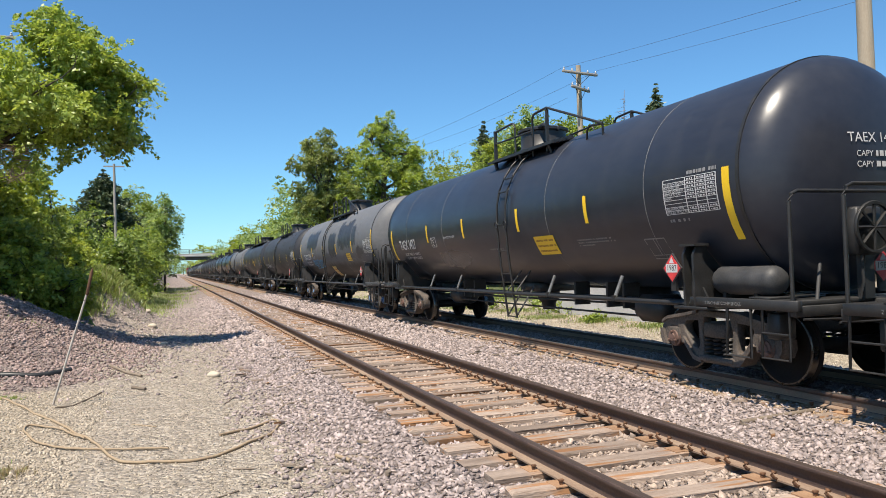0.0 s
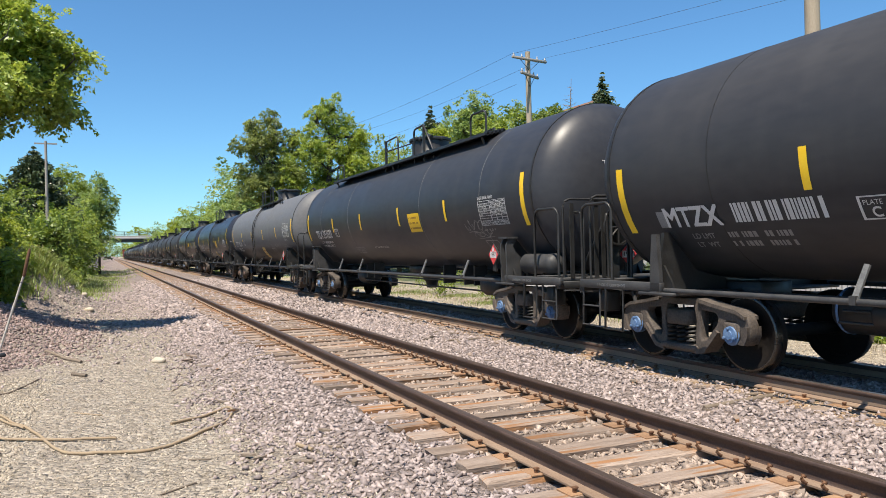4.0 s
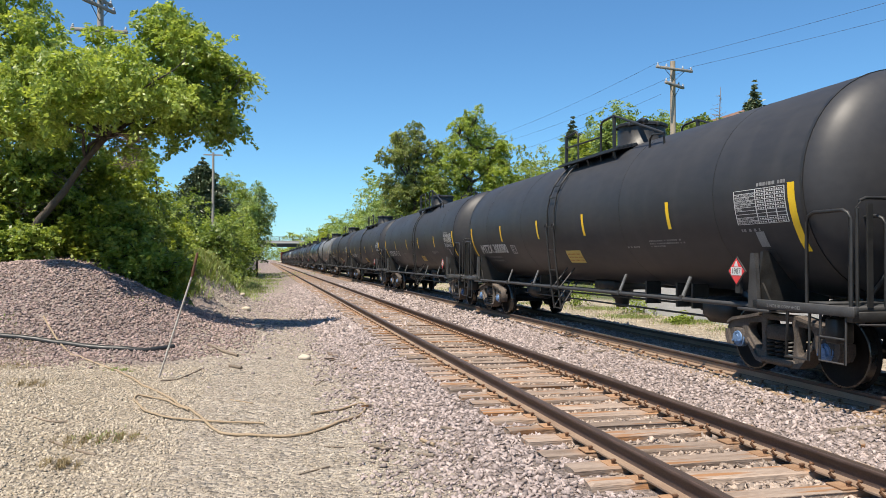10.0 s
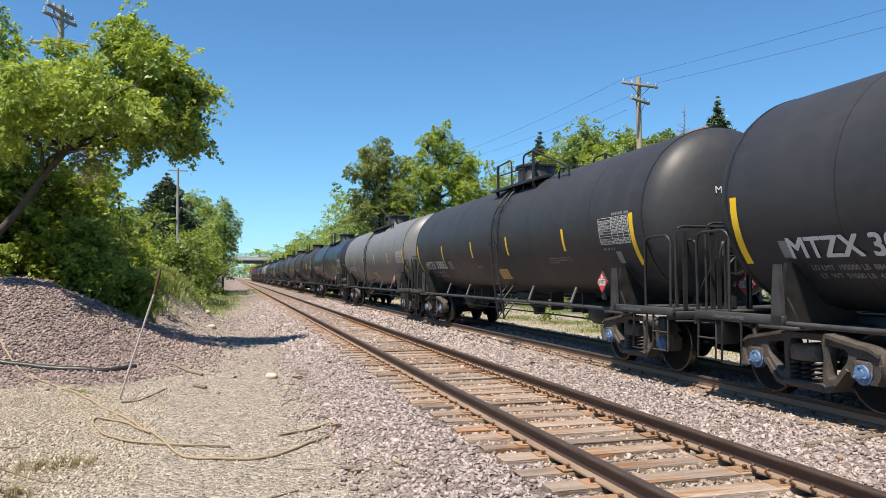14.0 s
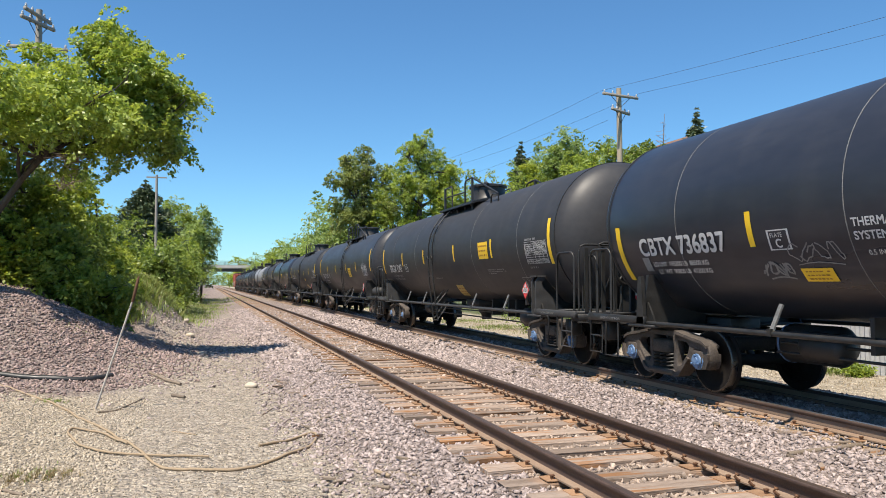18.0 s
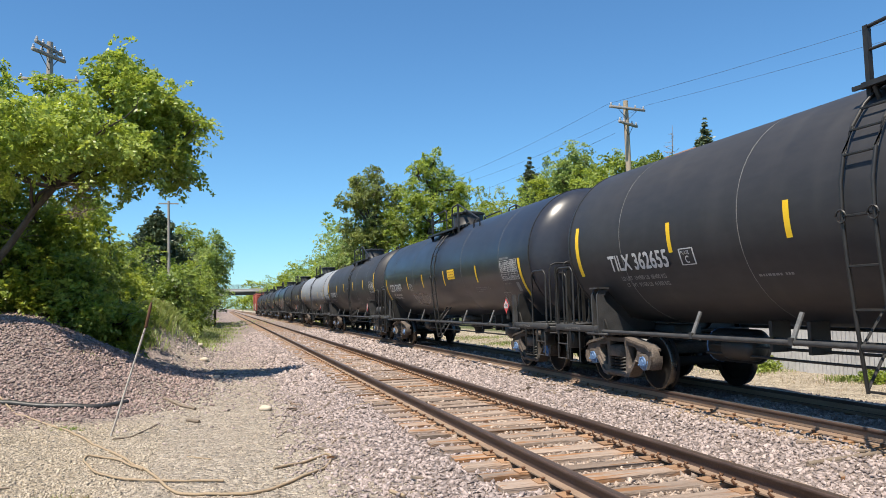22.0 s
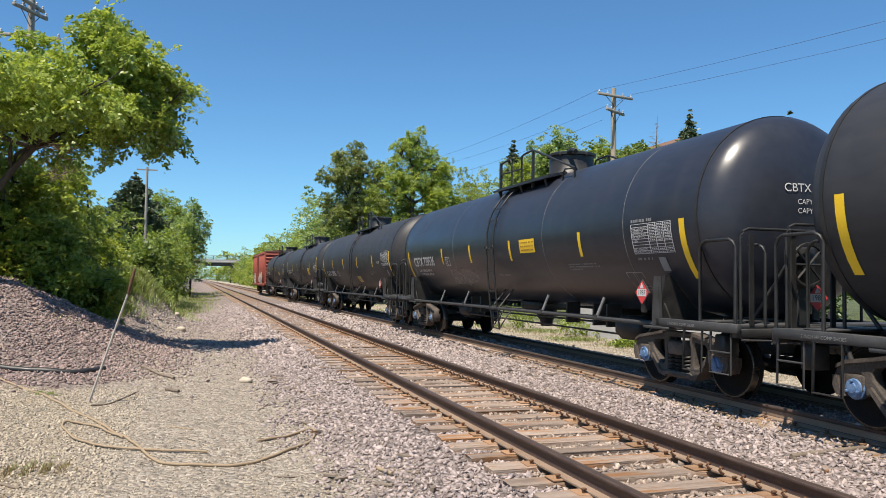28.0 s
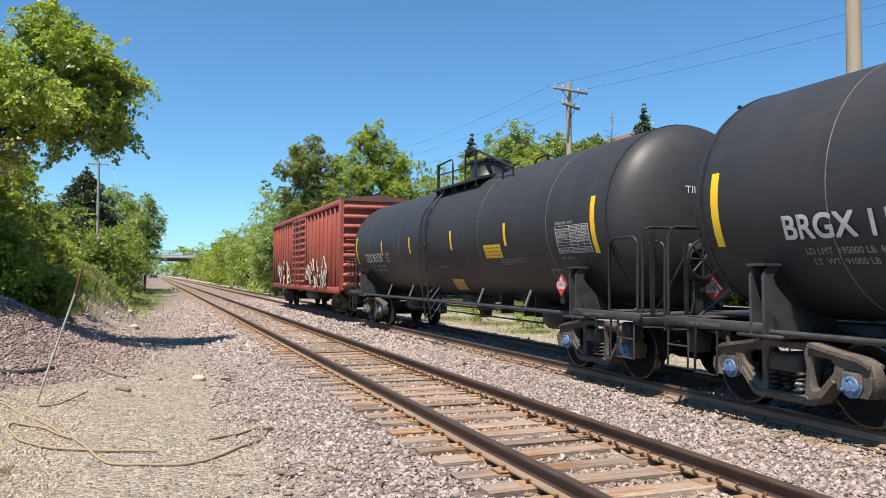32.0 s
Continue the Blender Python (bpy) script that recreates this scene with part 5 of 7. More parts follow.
# car mark: start, level of its foot, length; then the plate mark: start and level of its top
MARKS = {1: (6.6, -19.6, 1.5, 3.75, -10.3), 2: (6.35, -19.7, 1.91, 4.0, -8.5), 3: (6.77, -31.5, 0.98, 4.0, -23), 4: (6.54, -22.2, 1.83, 4.33, -12), 5: (6.5, -24.7, 1.95, 4.0, -14), 6: (6.49, -23.8, 1.83, 4.33, -13.8), 7: (6.62, -20.2, 2.06, 3.57, -11), 8: (6.78, -30.8, 2.5, 3.95, -22.5), 9: (6.57, -30.8, 2.17, 4.22, -21.5), 10: (6.77, -32, 2.46, 4.03, -23.1), 11: (6.7, -31, 2.4, 4.0, -22.5), 12: (6.69, -29, 2.42, 3.7, -20)}
MARKS.update({13: (6.87, -21.5, 2.07, 4.02, -13.1), 14: (6.48, -21.3, 1.75, 4.28, -12.1), 15: (6.51, -25, 1.7, 4.49, -15.4), 16: (6.3, -21.4, 1.8, 4.2, -12), 17: (6.71, -20.6, 1.98, 3.53, -12.2), 18: (6.37, -19.7, 1.9, 4.2, -10), 19: (6.52, -20.1, 2.0, 4, -12), 20: (6.7, -30, 2.4, 4.0, -21), 21: (6.69, -20.2, 2.1, 3.55, -12), 22: (6.71, -30.8, 2.49, 3.7, -22), 23: (6.48, -21.5, 1.75, 4.25, -12), 24: (6.4, -21.5, 1.8, 4.2, -12)})
M_PRINT = surf("notice_print", (0.30, 0.13, 0.02), (0.40, 0.18, 0.03), 5, 40, 0.6)
M_OLDYEL = surf("faded_notice", (0.42, 0.33, 0.09), (0.60, 0.46, 0.12), 5, 40, 0.5)
TEMPLATES = [build_tank_car("tank_car", s) for s in STYLES]
TRAIN = []
for i, (mark, paint, st) in enumerate(CARS):
    fresh = st not in [c[2] for c in CARS[:i]]
    car = TEMPLATES[st] if fresh else copy_thing(TEMPLATES[st], pose(0, 0, 0))
    TRAIN.append((car, car_middle(i)))
# load limit and light weight, pounds and kilograms, where they can be read
LOADS = {1: (("206200", "93500"), ("79800", "36200")), 2: (("195500", "88650"), ("90500", "41050")), 4: (("198200", "89850"), ("87800", "39850")), 5: (("206600", "93700"), ("79400", "36000")), 6: (("206500", "93650"), ("79500", "36050")), 7: (("196500", "89150"), ("89500", "40600")), 8: (("195400", "88600"), ("90600", "41100")), 9: (("194700", "88350"), ("91300", "41350")), 10: (("195000", "88450"), ("91000", "41250")), 12: (("194400", "88150"), ("91600", "41550")), 13: (("195200", "88500"), ("90800", "41200")), 14: (("194800", "88350"), ("91200", "41350")), 15: (("207100", "93950"), ("78900", "35800")), 16: (("194900", "88400"), ("91100", "41300")), 17: (("196700", "89250"), ("89300", "40500")), 18: (("194500", "88200"), ("91500", "41500")), 21: (("196600", "89200"), ("89400", "40550")), 23: (("195000", "88400"), ("91000", "41300"))}
NOTICES = {1: (-2.92, -2.14, -35, -20), 2: (-4.18, -3.42, -28.5, -16), 4: (-2.75, -2.05, -23.5, -6.3), 6: (-2.78, -2.1, -23, -7), 7: (-2.4, -1.62, -12.8, -1.5), 13: (3.2, 3.68, -40.4, -33), 14: (-4.02, -3.35, -14.2, 1.9), 15: (-2.62, -1.92, -25.2, -8.3), 16: (-1.52, -1.1, -30, -23), 17: (-2.15, -1.45, -12.9, -1.8), 21: (-2.42, -1.66, -14.1, -2.9), 23: (-4.25, -3.55, -27.3, -9.9), 24: (-3.88, -3.06, -23.8, -12.7)}
# faded notices low on the shell: place, levels, slant
LOW = {0: (-0.7, -0.1, -58, -36, -0.4), 2: (0.2, 0.95, -62, -37, -0.4), 5: (-0.6, 0.0, -56, -30.2, -0.45), 6: (-0.62, -0.05, -58, -35.5, -0.3), 8: (-0.46, 0.36, -44, -30.8, -0.11), 9: (-1.75, -1.0, -44, -33, -0.1), 10: (-0.2, 0.6, -51, -36, -0.2), 11: (-0.75, -0.05, -47, -34, -0.15), 12: (-0.8, -0.1, -47, -34, -0.15), 14: (-0.55, 0.05, -63, -43, -0.45), 16: (-0.4, 0.25, -63, -43, -0.5), 19: (-1.18, -0.68, -42, -34.5, -0.2), 20: (-1.35, -0.65, -46, -33, -0.15), 22: (-1.33, -0.57, -45.6, -32.7, -0.15), 24: (-0.55, 0.15, -63, -45, -0.45)}
EXTRA = {5: (("DOT 117R100W", 0.085, -5.96, 4.6), ("CTCX 303154", 0.085, -6.0, -20.5)), 4: (("DOT 117R100W", 0.085, -5.78, -3.2), ("VENT TANK WHEN UNLOADING", 0.075, 1.23, -39.0),), 13: (("THERMAL PROTECTION", 0.13, 2.73, -14.8), ("SYSTEM EQUIPPED", 0.13, 2.73, -20.5), ("0.5 IN CERAMIC", 0.085, 2.62, -27.5)), 16: (("AAR ST-445", 0.15, -5.07, -23.2),), 20: (("FRA-AIP", 0.12, -5.38, -14),), 22: (("FRA-AIP", 0.12, -5.39, -13),), 1: (("0.5 IN CERAMIC FIBER", 0.08, 2.75, -13),), 6: (("REMOVE ALL RESIDUAL", 0.075, 2.05, -24.5), ("COMMODITY BEFORE", 0.075, 1.98, -28), ("CLOSING TANK CAR", 0.075, 1.9, -31.5)), 19: (("THE TANK CAR PEOPLE", 0.11, 6.45, -24.5),)}
# short stencilled notes: place, level, length of each line
NOTES = {4: ((2.95, -38, [0.82, 0.8, 0.62, 0.6]),), 7: ((-1.52, -44.5, [0.47]),), 15: ((-2.59, -39.5, [0.6]), (-3.93, -39, [0.98, 0.95, 0.5]), (1.55, -40, [1.05])), 18: ((-5.0, -28.8, [1.05, 0.6, 0.4]), (-2.4, -29.7, [0.75])), 23: ((-4.38, -34.2, [1.0, 0.55]),)}
TAGS = {4: ((-5.0, -22, 0.75, 0.2, M_FADED, 0.018), (-5.3, -29, 0.8, 0.12, M_FADED, 0.014)), 2: ((4.38, -29, 2.6, 0.32, M_BLUE, 0.055),), 6: ((0.75, -20, 1.6, 0.28, M_FADED, 0.03), (-2.9, -26, 1.2, 0.25, M_FADED, 0.03), (-3.75, -22, 0.75, 0.4, M_FADED, 0.02)), 13: ((4.3, -33, 0.5, 0.18, M_FADED, 0.03), (3.75, -25, 0.8, 0.2, M_FADED, 0.018), (0.65, -33, 0.6, 0.34, M_FADED, 0.025), (-0.4, -29, 1.1, 0.44, M_FADED, 0.03), (-2.6, -36, 1.2, 0.25, M_FADED, 0.025), (-4.45, -30, 1.15, 0.3, M_WHITE, 0.035), (-5.9, -28, 0.4, 0.25, M_FADED, 0.02)), 15: ((3.75, -19, 0.55, 0.3, M_FADED, 0.016), (3.6, -28, 0.7, 0.16, M_FADED, 0.014)), 20: ((2.0, -22, 1.8, 0.2, M_FADED, 0.03),), 23: ((4.7, -31, 2.0, 0.42, M_FADED, 0.06), (2.4, -28, 1.5, 0.32, M_FADED, 0.03), (0.35, -27, 1.2, 0.3, M_FADED, 0.03))}
ROLLED = {2: ((-4.5, -2.1, -6, 33, M_BLACK), (-5.27, -4.6, 0, 24, M_BLACK), (-1.6, -0.1, -18, 18, M_BLACK), (-6.3, -5.25, -24, -11, M_BLACK), (2.6, 5.5, -1, 30, M_BLACK)), 13: ((-7.7, -6.2, -9, 20, M_DULL),), 19: ((0.7, 1.1, 14, 30, M_GREY),)}
# markings of each car are added after all plain copies exist
for i, ((mark, paint, st), (car, _)) in enumerate(zip(CARS, TRAIN)):
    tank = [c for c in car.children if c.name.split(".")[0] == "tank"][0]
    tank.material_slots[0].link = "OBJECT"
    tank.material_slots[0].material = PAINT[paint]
    tagged(car, LOOK[paint] + " tank car with yellow stripes on the far track", "tank car", "tank cars of the train")
    ink = M_ORANGE if paint == "light" else M_WHITE
    my, ma, mw, py, pt = MARKS.get(i, (6.6, -22.0, 1.9, 4.2, -12.0))
    letters("car_mark", mark, 0.375, my, ma, ink, car, fit=mw)
    front, rear, tops, ys, (py0, pa), lad, gate, dome, rails = DRESS[i]
    build_top(car, gate, dome, rails)
    if lad is not None:
        build_ladder(car, lad, M_GIRON if paint == "light" else M_IRON)
    build_stripes(car, front, rear, tops, ys)
    table_parts(car, py0, pa - 18.2, pa)
    bm = bmesh.new()
    rnd = random.Random(5)
    add_bars(bm, py0 - (0.5 if pa > -1 else 0), pa + 1.2, [0.55], 2.4, 1.8, 0.007, rnd)
    add_bars(bm, py0 - 0.03, pa - 22.4, [0.42], 2.2, 1.6, 0.007, rnd)
    if st not in (2,):
        sq = pa - 30.8
        add_ribbon(bm, [(-5.58, sq), (-6.05, sq), (-6.05, sq - 13.5), (-5.58, sq - 13.5), (-5.58, sq)], 0.022, 0.0075)
        add_ribbon(bm, [(-5.79, sq), (-5.79, sq - 11)], 0.016, 0.0075)
        add_ribbon(bm, [(-5.58, sq - 11), (-6.05, sq - 11)], 0.016, 0.0075)
    if i not in NOTES:
        add_bars(bm, -3.7, -26, [1.0, 1.1, 0.5], 2.0, 1.0, 0.007, rnd)
    part("small_lettering", bm, M_FADED, car, "small white stencilled lines")["kind"] = "stuff"
    if mark == "MTZX":
        bm = bmesh.new()
        add_bars(bm, 5.6, -31.0, [1.2], 3, 9.5, 0.008, random.Random(1))
        part("number_print", bm, M_WHITE, car)
    if paint != "light":
        bm = patch(py - 0.03, py, pt - 10, pt)
        add_patch(bm, py - 0.36, py - 0.33, pt - 10, pt)
        add_patch(bm, py - 0.33, py - 0.03, pt - 10, pt - 9.4)
        add_patch(bm, py - 0.33, py - 0.03, pt - 0.6, pt)
        part("plate_mark", bm, M_WHITE, car)
        letters("plate_word", "PLATE", 0.075, py - 0.05, pt - 3.6, M_WHITE, car)
        letters("plate_letter", "C", 0.15, py - 0.12, pt - 8.6, M_WHITE, car)
    small = ink if paint != "dull" else M_FADED
    if i in LOADS:
        a, b = LOADS[i]
        letters("load_limit", "LD LMT  " + a[0] + " LB  " + a[1] + " KG", 0.104, my - 0.22, ma - 7.4, small, car)["kind"] = "stuff"
        letters("light_weight", "LT  WT  " + b[0] + " LB  " + b[1] + " KG", 0.104, my - 0.28, ma - 12.4, small, car)["kind"] = "stuff"
    else:
        for k, (text, ang) in enumerate((("LD LMT", ma - 7.6), ("LT  WT", ma - 13.0))):
            letters("load_limit", text, 0.112, my - 0.35, ang, small, car)["kind"] = "stuff"
            bm = bmesh.new()
            add_bars(bm, my - 0.95, ang, [0.42], 3, 3.2, 0.007, random.Random(i + k))
            add_bars(bm, my - 1.5, ang, [0.36], 3, 3.2, 0.007, random.Random(i + k + 9))
            part("load_print", bm, small, car)["kind"] = "stuff"
    if i in NOTICES:
        y0, y1, a0, a1 = NOTICES[i]
        panel = part("notice", patch(y0, y1, a0, a1, 0.008), M_YEL, car, "yellow emergency notice")
        bm = bmesh.new()
        n = 3
        g = (a1 - a0) / (n + 0.6)
        add_bars(bm, y1 - 0.06, a1 - g, [y1 - y0 - 0.14] * n, g, g * 0.35, 0.011, random.Random(i))
        part("notice_print", bm, M_PRINT, panel)["kind"] = "stuff"
    if i in LOW:
        y0, y1, a0, a1, skew = LOW[i]
        panel = part("notice", patch(y0, y1, a0, a1, 0.008, skew=skew), M_OLDYEL, car, "weathered yellow notice low on the tank")
        bm = bmesh.new()
        h = (a1 - a0) / 4
        for k in (1, 2, 3):
            add_bars(bm, y1 + skew * k / 4 - 0.05, a0 + h * k - h * 0.3, [y1 - y0 - 0.1], 3, h * 0.4, 0.011, random.Random(i + k))
        part("notice_print", bm, M_PRINT, panel)["kind"] = "stuff"
    bm = bmesh.new()
    rnd = random.Random(40 + i)
    for y, ang, rows in NOTES.get(i, ((rnd.choice((2.7, 1.1, -2.6, 0.2)) + rnd.uniform(-0.3, 0.3), rnd.uniform(-36, -28), [rnd.uniform(0.4, 0.7)]),)):
        add_bars(bm, y, ang, rows, 2.6, 1.4, 0.0072, rnd)
    part("small_lettering", bm, M_FADED, car, "small faded stencilled lines")["kind"] = "stuff"
    for text, size, y, ang in EXTRA.get(i, ()):
        letters("lettering", text, size, y, ang, ink, car)
    for y, ang, length, height, m, w in TAGS.get(i, ()):
        o = scrawl("graffiti", y, ang, length, height, m, car, i * 7 + int(y * 10), w, max(4, round(length / 0.26)))
        o["label"] = "sprayed graffiti strokes"
    for y0, y1, a0, a1, m in ROLLED.get(i, ()):
        rolled("paint_patch", y0, y1, a0, a1, m, car, i * 5 + int(y0 * 10), rag=5.0 if i == 2 else 0.6)["label"] = "patch of paint rolled over old graffiti"
    # end lettering on the leading head
    bm = bmesh.new()
    for text, size, drop in ((mark, 0.165, 0.0), ("CAPY            \nCAPY            ", 0.1, -0.17)):
        cu = bpy.data.curves.new("end_mark", "FONT")
        cu.body, cu.size, cu.align_x, cu.space_line = text, size, "CENTER", 1.25
        tmp = bpy.data.objects.new("end_mark", cu)
        me = bpy.data.meshes.new_from_object(tmp)
        bpy.data.objects.remove(tmp)
        cut_small(me)
        for v in me.vertices:
            v.co.y += drop
        bm.from_mesh(me)
    me = bpy.data.meshes.new("end_mark")
    bm.to_mesh(me)
    bm.free()
    me.materials.append(ink)
    for v in me.vertices:
        x, z = v.co.x, v.co.y + 0.30
        r = math.hypot(x, z)
        k = min(0.999, (r / R_T) ** (1 / 0.9))
        v.co = (x, -SHELL_END - (HALF - SHELL_END) * math.sqrt(1 - k * k) - 0.012, Z_T + z)
    o = new("end_mark", me)
    o.parent = car
    o["label"] = "white car mark on the tank head"
    bm = bmesh.new()
    rnd = random.Random(i)
    for z in (0.135, 0.01):
        x = 0.0
        while x < 0.30:
            w = rnd.uniform(0.03, 0.07)
            q = []
            for dx, dz in ((0, 0), (w, 0), (w, 0.065), (0, 0.065)):
                k = min(0.999, (math.hypot(x + dx, z + dz) / R_T) ** (1 / 0.9))
                q.append(bm.verts.new((x + dx, -SHELL_END - (HALF - SHELL_END) * math.sqrt(1 - k * k) - 0.012, Z_T + z + dz)))
            bm.faces.new(q)
            x += w + (0.022 if rnd.random() > 0.2 else 0.09)
    part("capacity_print", bm, ink, car)["kind"] = "stuff"


# ---- boxcar ----
def build_boxcar():
    car = empty("boxcar", 0, 0, 0, "faded red boxcar with ribbed ends and sprayed graffiti", "boxcar")
    h, w = 8.2, 1.5
    z0, z1 = 1.05, 4.35
    body = part("body", box(-w, w, -h, h, z0, z1, 0.02), M_BOX, car)
    bm = prism([(-w - 0.05, z1), (w + 0.05, z1), (w, z1 + 0.08), (0, z1 + 0.26), (-w, z1 + 0.08)], "y", -h - 0.06, h + 0.06)
    part("roof", bm, M_BOXROOF, car)
    for k in range(15):
        y = -h + 0.6 + k * (2 * h - 1.2) / 14
        part("roof_rib", prism([(-w - 0.06, z1 + 0.06), (0, z1 + 0.25), (w + 0.06, z1 + 0.06), (w + 0.06, z1 + 0.11), (0, z1 + 0.30), (-w - 0.06, z1 + 0.11)], "y", y - 0.04, y + 0.04), M_BOXROOF, car)
    for s in (-1, 1):
        k = 0
        while k < 22:
            y = -h + 0.05 + k * (2 * h - 0.1) / 21
            k += 1
            if abs(y) < 1.7:
                continue
            part("side_post", box(min(s * w, s * (w + 0.07)), max(s * w, s * (w + 0.07)), y - 0.06, y + 0.06, z0, z1 - 0.05, 0.01), M_BOX, car)
        part("side_sill", box(min(s * w, s * (w + 0.09)), max(s * w, s * (w + 0.09)), -h, h, z0 - 0.14, z0 + 0.1, 0.01), M_BOX, car)
        part("top_chord", box(min(s * w, s * (w + 0.09)), max(s * w, s * (w + 0.09)), -h, h, z1 - 0.16, z1 + 0.02, 0.01), M_BOX, car)
        d = part("door", box(min(s * (w + 0.02), s * (w + 0.08)), max(s * (w + 0.02), s * (w + 0.08)), -1.55, 1.55, z0 + 0.05, z1 - 0.12, 0.01), M_BOX, car, "sliding plug door")
        for q in range(11):
            z = z0 + 0.2 + q * 0.28
            part("door_corrugation", box(min(s * (w + 0.08), s * (w + 0.13)), max(s * (w + 0.08), s * (w + 0.13)), -1.5, 1.5, z, z + 0.12, 0.02), M_BOX, d)
        for y in (-0.5, 0.5):
            part("door_rod", tube([(s * (w + 0.15), y, z0), (s * (w + 0.15), y, z1 - 0.15)], 0.025, 6), M_BOX, d)
    for s in (-1, 1):
        for q in range(9):
            z = z0 + 0.18 + q * 0.36
            bm = bmesh.new()
            add_tube(bm, [(-w + 0.1, s * (h + 0.0), z), (-w + 0.3, s * (h + 0.07), z), (w - 0.3, s * (h + 0.07), z), (w - 0.1, s * h, z)], 0.1, 8)
            part("end_rib", bm, M_BOX, car)
        part("end_platform", box(-1.3, 1.3, min(s * h, s * (h + 0.5)), max(s * h, s * (h + 0.5)), 0.95, 1.0), M_IRON, car)
        part("coupler", box(-0.12, 0.12, min(s * h, s * (h + 0.85)), max(s * h, s * (h + 0.85)), 0.74, 1.0, 0.04), M_TRUCK, car)
        part("end_corner", box(-w - 0.04, -w + 0.1, min(s * h, s * (h + 0.06)), max(s * h, s * (h + 0.06)), z0, z1), M_BOX, car)
        part("end_corner", box(w - 0.1, w + 0.04, min(s * h, s * (h + 0.06)), max(s * h, s * (h + 0.06)), z0, z1), M_BOX, car)
        for q in range(5):
            part("ladder_rung", tube([(-w + 0.15, s * (h + 0.16), 1.3 + q * 0.4), (-w + 0.6, s * (h + 0.16), 1.3 + q * 0.4)], 0.016, 5), M_BOX, car)
        build_truck(car, s * 6.1, M_CAPR)
    part("centre_sill", box(-0.3, 0.3, -h, h, 0.75, 1.0), M_IRON, car)
    part("under_gear", box(-1.0, 0.4, -1.5, 1.2, 0.5, 0.95, 0.08), M_IRON, car)
    # sprayed letters as plain swirling shapes along the lower side
    rnd = random.Random(2)
    for c, m in ((0, M_FADED), (1, M_TAN)):
        bm = bmesh.new()
        for k in range(22):
            y = rnd.choice((-5.2, -3.2, 3.0, 5.4)) + rnd.uniform(-1.0, 1.0)
            z = rnd.uniform(1.25, 2.1)
            pts = [(-w - 0.135, y + 0.22 * math.cos(a + k) * rnd.uniform(0.6, 1.3), z + 0.26 * math.sin(a * 1.3 + k)) for a in (0, 0.8, 1.6, 2.4, 3.2)]
            add_tube(bm, pts, 0.028, 5)
        part("graffiti", bm, m, car, "pale sprayed graffiti strokes")["kind"] = "stuff"
    return car


boxcar = build_boxcar()
BOX_AT = car_middle(len(CARS) - 1) + CAR_L / 2 + 0.15 + 8.9


# ---- poles, wires ----
def wood_pole(x, y, top, r, material, arms, label, name="utility_pole"):
    z = float(land(x, y)) - 0.2
    e = empty(name, x, y, z, label, "utility pole", "utility poles")
    part("pole", tube([(0, 0, 0), (0.01, 0, (top - z) * 0.5), (0, 0, top - z)], r, 12, taper=[r * 1.15, r, r * 0.8]), material, e)
    for zz, half, yaw in arms:
        a = part("crossarm", box(-half, half, -0.06, 0.06, -0.06, 0.06, 0.008), M_GPOLE, e)
        a.matrix_basis = pose(0, -r - 0.02, zz - z, 0, 0, yaw)
        for k in (-0.92, -0.45, 0.45, 0.92):
            o = part("insulator", lathe([(0.02, 0.06), (0.05, 0.07), (0.06, 0.12), (0.035, 0.14), (0.05, 0.17), (0.02, 0.22)], 10, "z"), M_GLASS, a)
            o.location = (k * half, 0, 0)
        for s in (-1, 1):
            part("arm_brace", tube([(s * half * 0.55, 0, -0.05), (0, 0.0, -0.6)], 0.015, 5), M_GIRON, a)
    return e


def wire(pts, r=0.007, label="thin overhead wire between poles"):
    out = []
    for a, b in zip(pts, pts[1:]):
        a, b = Vector(a), Vector(b)
        for k in range(12):
            q = a.lerp(b, k / 12)
            q.z -= 4 * 0.012 * (b - a).length * (k / 12) * (1 - k / 12)
            out.append(q)
    out.append(Vector(pts[-1]))
    o = part("overhead_wire", tube(out, r, 5), M_WIRE, None)
    return tagged(o, label, "wire", "overhead wires")


P_FAR, P_MID, P_NEAR, P_BACK = (18.5, 66.0), (20.0, 31.8), (15.0, 9.9), (32.0, -11.0)
wood_pole(*P_MID, 11.9, 0.16, M_POLE, [(11.45, 1.2, 12), (10.62, 0.95, 32)], "weathered wooden utility pole with crossarms behind the fence")
wood_pole(*P_NEAR, 12.4, 0.18, M_POLE, [(12.0, 1.2, 12)], "pale wooden utility pole behind the train")
wood_pole(*P_FAR, 12.6, 0.16, M_POLE, [(12.1, 1.2, 8)], "distant wooden utility pole among trees")
wood_pole(-7.2, 30.0, 12.6, 0.15, M_GPOLE, [(12.3, 0.9, 70), (12.0, 0.9, 60), (11.0, 1.1, 0)], "old wooden pole with crossarms rising out of the trees")
wood_pole(*P_BACK, 12.0, 0.16, M_POLE, [(11.55, 1.2, 12)], "wooden utility pole further along the line")
for dz, dx in ((0.2, -1.1), (0.2, 1.1)):
    wire([(P_FAR[0] + dx, P_FAR[1], 12.1 + dz), (P_MID[0] + dx, P_MID[1] - 0.2, 11.45 + dz), (P_BACK[0] + dx, P_BACK[1], 11.6 + dz)])
wire([(P_FAR[0] - 0.6, P_FAR[1], 10.6), (P_MID[0] - 0.8, P_MID[1] - 0.2, 10.1)])
lampx, lampy = -4.62, 60.0
lz = float(land(lampx, lampy))
lamp = empty("signal_pole", lampx, lampy, lz, "slim grey pole with a short crossarm above the bushes", "pole")
